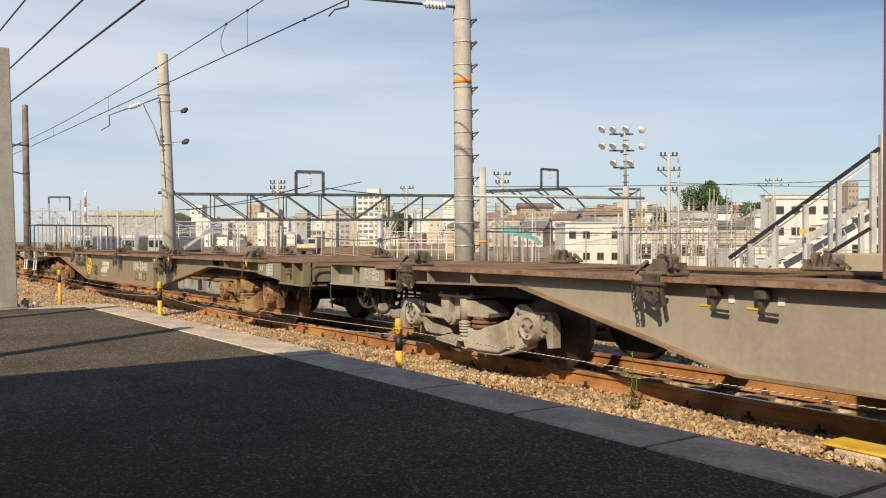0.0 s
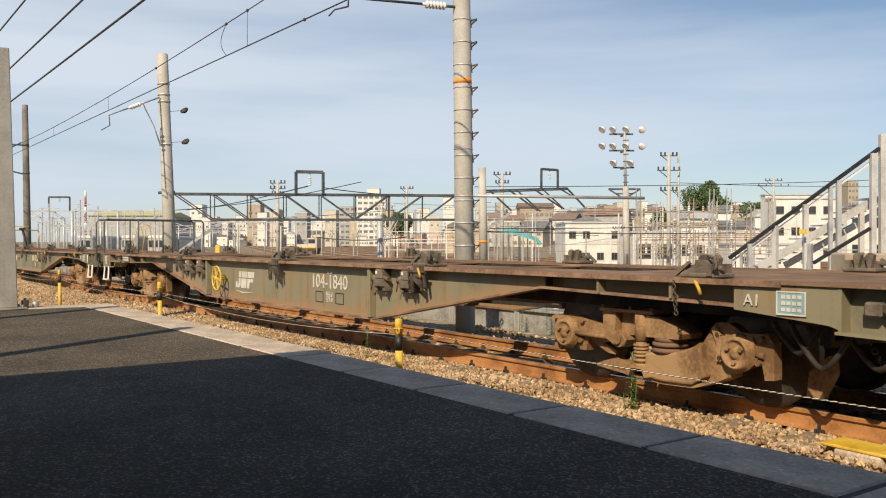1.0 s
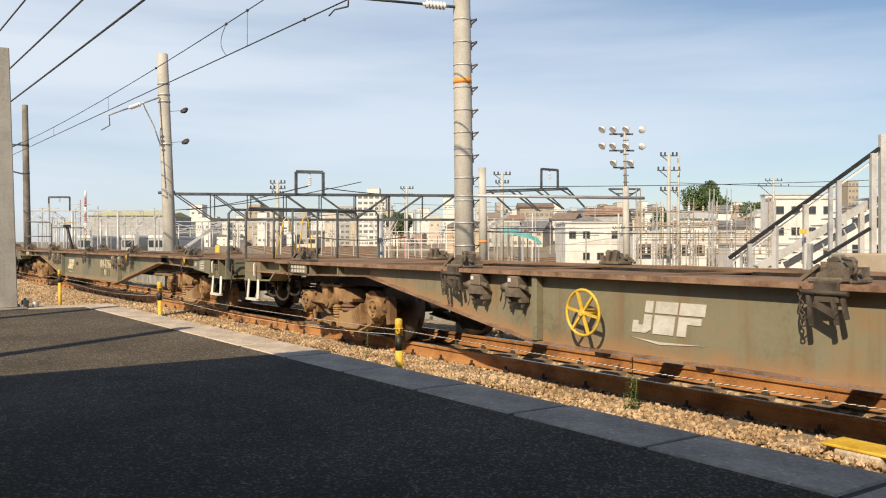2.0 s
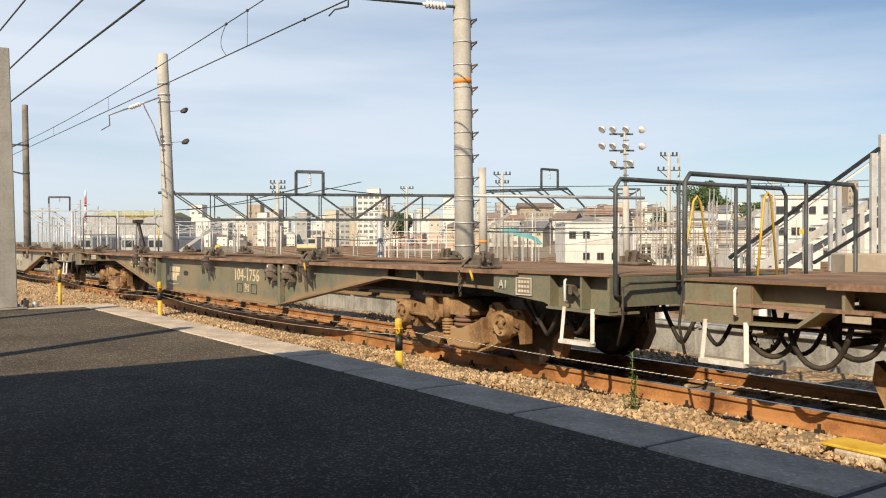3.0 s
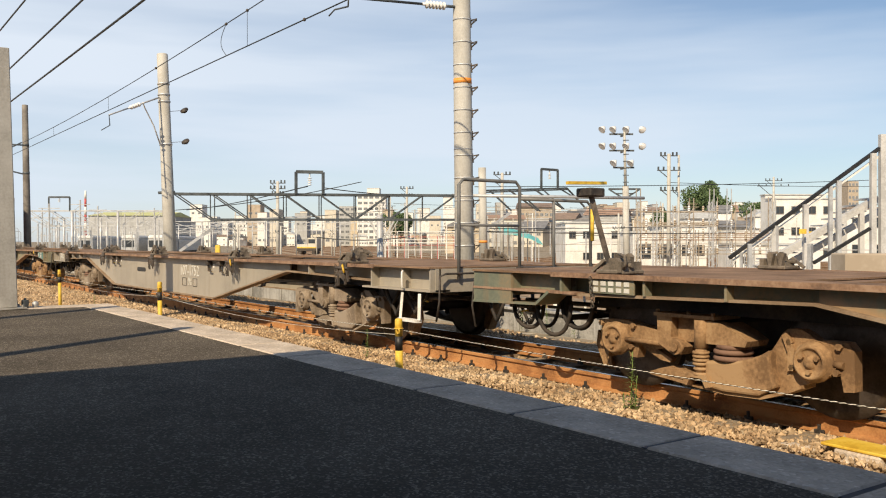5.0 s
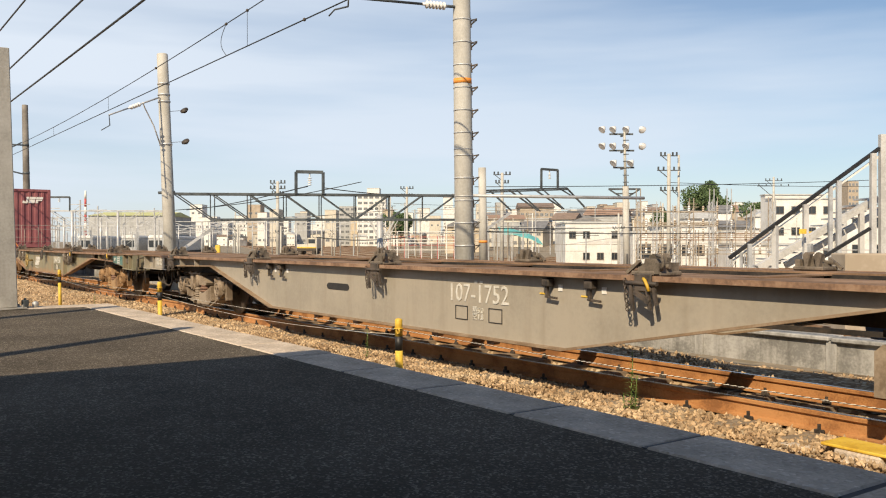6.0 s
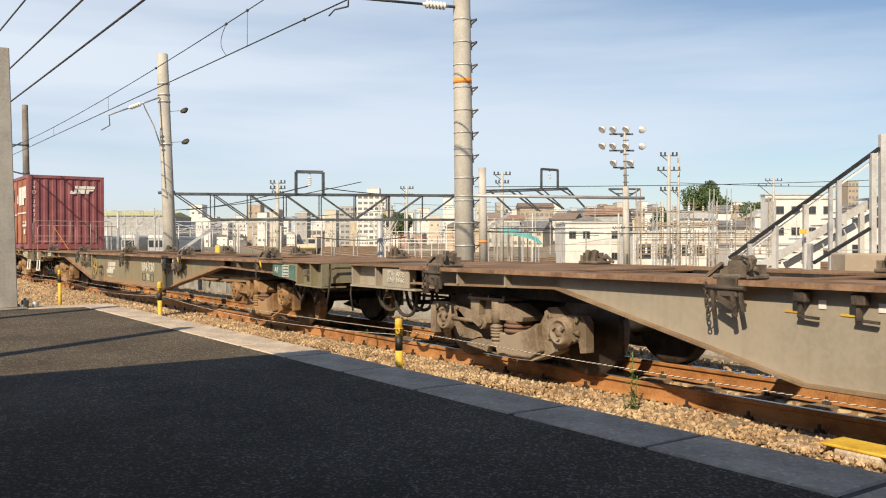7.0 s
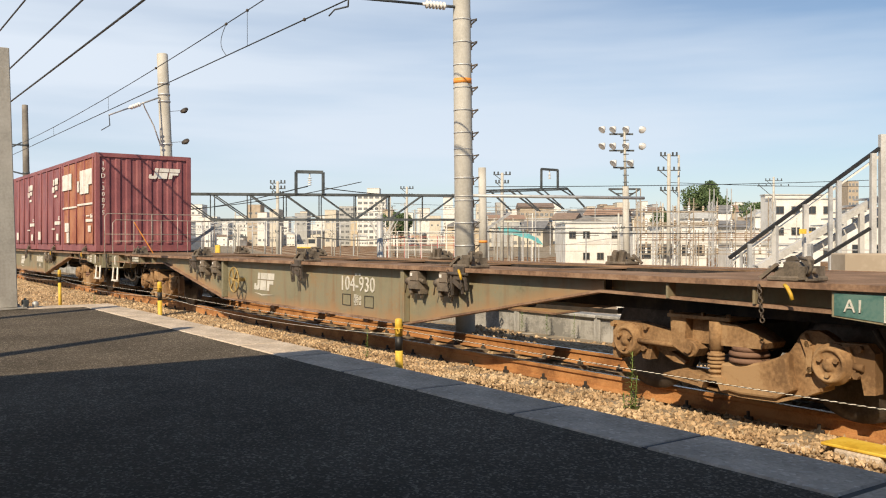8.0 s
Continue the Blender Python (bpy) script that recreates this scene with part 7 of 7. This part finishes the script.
def bracket(m, root, tip, mid, n, arm_mat, drop):
    """Hinged cantilever with ribbed insulators from a mast to the wires over the track."""
    root, tip = Vector(root), Vector(tip)
    v = tip - root
    bm = B()
    rod(bm, root, root + v * mid[0], 0.026, 8)
    rod(bm, root + v * mid[1], tip, 0.022, 8)
    part("cantilever", bm, arm_mat, m)
    bm = B()
    q = v.to_track_quat("Z", "Y").to_matrix().to_4x4()
    for k in range(n):
        lathe(bm, [(0.028, 0), (0.068, 0.012), (0.068, 0.02), (0.028, 0.04)], Matrix.Translation(root + v * (mid[0] + (mid[1] - mid[0]) * k / n)) @ q, 14)
    rod(bm, root + v * (mid[0] - 0.02), root + v * (mid[1] + 0.02), 0.026, 8)
    part("insulator", bm, PORCELAIN, m, "white ribbed insulator")
    bm = B()
    tube(bm, [tip + Vector(p) for p in drop], 0.014, 6)
    part("steady_arm", bm, DARK_STEEL, m)


bracket(m1, (0, -0.15, 5.25), (-0.15, -2.1, 5.15), (0.10, 0.30), 6, DARK_STEEL, [(0, 0, 0), (-0.02, 0, -0.14), (-0.5, 0.02, -0.08), (-0.75, 0.05, -0.12)])
bracket(m2, (0.1, -0.18, 5.80), (1.55, -2.1, 4.95), (0.42, 0.62), 4, GALV, [(0, 0, 0), (0.05, 0, -0.3), (-0.9, 0.0, -0.32)])
for z0, z1 in ((6.46, 6.50), (4.90, 5.35)):
    bm = B()
    bar(bm, (0, -0.1, z0), (0.0, -2.0, z1), 0.07)
    part("cross_arm", bm, DARK_STEEL, m3)
for z in (4.9, 6.4):
    band(m3, z, radius(z, 0.20, 0.15, -1.2, 8.63) + 0.012, DARK_STEEL, 0.12)
bracket(m3, (0, -0.2, 6.6), (1.2, -2.1, 5.6), (0.3, 0.5), 4, DARK_STEEL, [(0, 0, 0), (0, 0, -0.3)])
for z in (4.32, 5.66, 5.88, 6.22):
    band(m2, z, radius(z, 0.215, 0.172, -1.2, 7.22) + 0.012, GALV, 0.06)
bm = B()
tube(bm, [Vector((0.1, -0.22, 4.36)), Vector((0.2, -0.42, 4.9)), Vector((0.45, -0.75, 5.4)), Vector((0.62, -0.85, 5.52))], 0.022, 6)
part("strut", bm, WHITE, m2, "pale curved strut")
for z in (4.42, 5.40):
    bm = B()
    lathe(bm, [(0.03, -0.09), (0.13, -0.02), (0.13, 0.02), (0.03, 0.06)], Matrix.Translation(AX_R * 0.62 + Vector((0, 0, z))) @ pose(0, 0, 0, 35, 25, 0), 14)
    rod(bm, AX_R * 0.15 + AX_D * 0.1 + Vector((0, 0, z)), AX_R * 0.62 + Vector((0, 0, z)), 0.008, 5)
    part("insulator", bm, IRON, m2)
bm = B()
rod(bm, AX_R * 0.22 + Vector((0, 0, 2.84)), AX_R * -0.3 + Vector((0, 0, 2.84)), 0.045, 8)
part("gantry_bracket", bm, DARK_STEEL, m2)
for x in (10.0, -62.0):
    pole("cable_pole", (x, 4.05, GROUND - 0.2), (x, 4.05, 7.9), 0.14, 0.11, MAST_CONCRETE, "plain concrete pole carrying feeder cables", "utility pole", "cable poles")

for a, b, rr in ((yard(1.63, 45, 4.12), yard(30.47, 60, 5.57), 0.02), (yard(-8.78, 28.6, 2.32), yard(-2.43, 26, 3.07), 0.012), (yard(15.39, 60, 5.37), yard(38.09, 75, 6.06), 0.02), (yard(-4.60, 34, 3.38), yard(0.37, 36, 3.20), 0.02), (yard(-4.54, 29.3, 3.15), yard(-17.65, 60, 3.46), 0.02), (yard(0.44, 42, 1.83), yard(20.07, 60, 1.92), 0.025), (yard(-4.94, 34, 1.46), yard(-1.41, 34, 1.47), 0.02), (yard(2.17, 44, 1.95), yard(22.07, 66, 2.66), 0.02), (yard(-21.96, 70, 2.78), yard(-3.27, 60, 3.46), 0.02)):
    wire("yard_wire", sagging(a, b, 0.12, 8), rr, "thin wire strung over the yard")


r = random.Random(33)
for k in range(46):
    d = r.uniform(62, 190)
    u = r.uniform(-0.11, 0.34)
    top = 1.291 + r.uniform(0.008, 0.048) * d
    t = thing("signal_mast", "slim weathered steel mast with a short arm in the yard", "mast", group="slim masts of the yard", at=yard_pose(u * d, d, 0))
    bm = B()
    rod(bm, (0, 0, YARD), (0, 0, top), 0.0007 * d, 6)
    part("shaft", bm, r.choice((GALV, FRAME_GALV, WALLS[3], WHITE)), t)
    bm = B()
    w = r.uniform(0.6, 1.8)
    bar(bm, (-w * r.random(), 0, top - 0.3), (w, 0, top - 0.3), 0.0006 * d)
    if k % 2:
        bar(bm, (0, 0, top - 1.1), (w * 0.8, 0, top - 0.35), 0.0004 * d)
    part("arm", bm, r.choice((GALV, FRAME_GALV, DARK_STEEL)), t)
for k in range(22):
    d = r.uniform(50, 120)
    u = r.uniform(-0.12, 0.2)
    z = 1.291 + r.uniform(-0.006, 0.045) * d
    wire("yard_wire", sagging(yard(u * d, d, z), yard((u + r.uniform(0.10, 0.25)) * d, d + r.uniform(-6, 10), z + r.uniform(-0.5, 0.5)), 0.15, 6), 0.00022 * d, "thin wire strung over the yard", r.choice((GALV, WIRE, FRAME_GALV)))


# ---------------------------------------------------------------- weeds and the yellow board in the ballast
def weed(x, y, z, h, seed, leaves=60):
    r = random.Random(seed)
    t = thing("weed", "tall green weed growing through the ballast", "plant", group="weeds in the ballast", at=pose(x, y, z, 0, r.uniform(-4, 4), r.uniform(0, 360)))
    bm = B()
    tube(bm, [(0, 0, -0.03), (0.008, 0.004, h * 0.4), (0.0, 0.012, h * 0.8), (0.012, 0.01, h)], 0.004, 5)
    part("stem", bm, WEED, t)
    me_v, me_f = [], []
    for k in range(leaves):
        zz = h * (0.05 + 0.95 * k / leaves)
        a = k * 2.4
        ln = h * 0.20 * (1.1 - 0.75 * k / leaves) * r.uniform(0.7, 1.2)
        up = 0.5
        v = Vector((math.cos(a), math.sin(a), up)).normalized()
        s = Vector((-math.sin(a), math.cos(a), 0)) * ln * 0.10
        p = Vector((0.004, 0.004, zz))
        o = len(me_v)
        me_v += [tuple(p), tuple(p + v * ln * 0.5 + s), tuple(p + v * ln - Vector((0, 0, ln * 0.25))), tuple(p + v * ln * 0.5 - s)]
        me_f.append((o, o + 1, o + 2, o + 3))
    me = bpy.data.meshes.new("leaves")
    me.from_pydata(me_v, [], me_f)
    me.materials.append(WEED)
    part("leaves", me, None, t)


weed(-5.21, 5.68, GROUND + 0.02, 0.56, 1, 85)
weed(-5.18, 5.69, GROUND + 0.02, 0.36, 2, 45)
weed(-5.25, 5.65, GROUND + 0.02, 0.20, 9, 30)
weed(-9.4, 5.5, GROUND + 0.02, 0.42, 3, 40)
weed(-10.9, 9.85, -0.25, 0.5, 4)
weed(-10.3, 9.9, -0.25, 0.4, 5)
weed(-11.6, 9.9, -0.25, 0.45, 6)
weed(-20.0, 4.8, GROUND, 0.35, 7, 40)
bm = B()
box(bm, -0.46, 0.5, -0.12, 0.14, 0, 0.022, bevel=0.006)
yb = thing("yellow_board", "yellow painted board lying on the ballast by the rail", "board", at=pose(-2.95, 5.72, -0.115, 1, 0, -3))
part("plank", bm, YELLOW, yb)
for x0, x1 in ((-0.36, -0.02), (0.08, 0.40)):
    bm = B()
    box(bm, x0, x1, -0.125, 0.12, -0.12, -0.002, bevel=0.015)
    part("bearer", bm, COPING, yb, "pale concrete bearer")
bm = B()
lathe(bm, [(0.10, -0.03), (0.16, 0.0), (0.14, 0.025), (0.05, 0.04)], Matrix.Diagonal((1.1, 0.6, 1, 1)), 9)
single("concrete_lump", bm, COPING, "pale flat lump of concrete lying in the ballast", "stone", at=pose(-3.66, 5.68, -0.20, 4, -3, 20))
bm = B()
box(bm, -0.05, 0.05, -0.04, 0.04, 0, 0.13, bevel=0.008)
rod(bm, (0, 0, 0.13), (0, 0, 0.16), 0.02, 8)
single("cable_box", bm, DARK_STEEL, "small dark cable box at the foot of the column", "cable box", at=pose(-15.02, 2.56, PLAT + 0.004, 0, 0, 12))
bm = B()
lathe(bm, [(0.045, 0), (0.05, 0.06), (0.04, 0.09), (0.01, 0.10)], seg=12)
single("bollard_stub", bm, GALV, "short pale metal stub beside the column foot", "stub", at=pose(-15.08, 2.72, PLAT + 0.004))


# ---------------------------------------------------------------- unseen canopy and walls behind the camera, added to shade the platform, and columns
def column(x, y, top, half=0.13):
    t = thing("platform_column", "grey painted steel column on a base plate", "column", group="platform columns", at=pose(x, y, PLAT))
    h = top - PLAT
    bm = B()
    box(bm, -half, half, -half, half, 0.02, h, bevel=0.012)
    part("shaft", bm, PILLAR_PAINT, t)
    bm = B()
    box(bm, -0.24, 0.24, -0.24, 0.24, 0.0, 0.02)
    for a in (-0.19, 0.19):
        for b in (-0.19, 0.19):
            rod(bm, (a, b, 0.02), (a, b, 0.06), 0.02, 6)
    part("base_plate", bm, PILLAR_PAINT, t)
    return t


lead = column(-15.04, 2.31, 4.30)
lead.matrix_basis = lead.matrix_basis @ Matrix.Rotation(radians(-1.7), 4, AX_D)
# unseen pair, added only to cast two stripes of shade across the asphalt
column(-7.47, -1.0, 4.6, 0.09)
column(-11.65, -0.6, 4.5, 0.09)

# added out of view: casts the platform's shade and cuts the sky fill
bm = B()
box(bm, -5.634, 14, -9, 1.158, 2.85, 3.05)
single("canopy", bm, DARK_STEEL, "unseen dark canopy added to shade the platform", "canopy", kind="structure")
# two walls added out of view to keep sky light off the platform
bm = B()
box(bm, END, 14, -9.2, -9, PLAT, 2.85)
single("wall_station", bm, CONCRETE, "unseen plain wall added to block sky light", "wall", kind="structure")
bm = B()
box(bm, 3.2, 3.4, -9, 3.2, PLAT, 2.85)
single("wall_station_side", bm, CONCRETE, "unseen plain side wall added to block sky light", "wall", kind="structure")

motions()
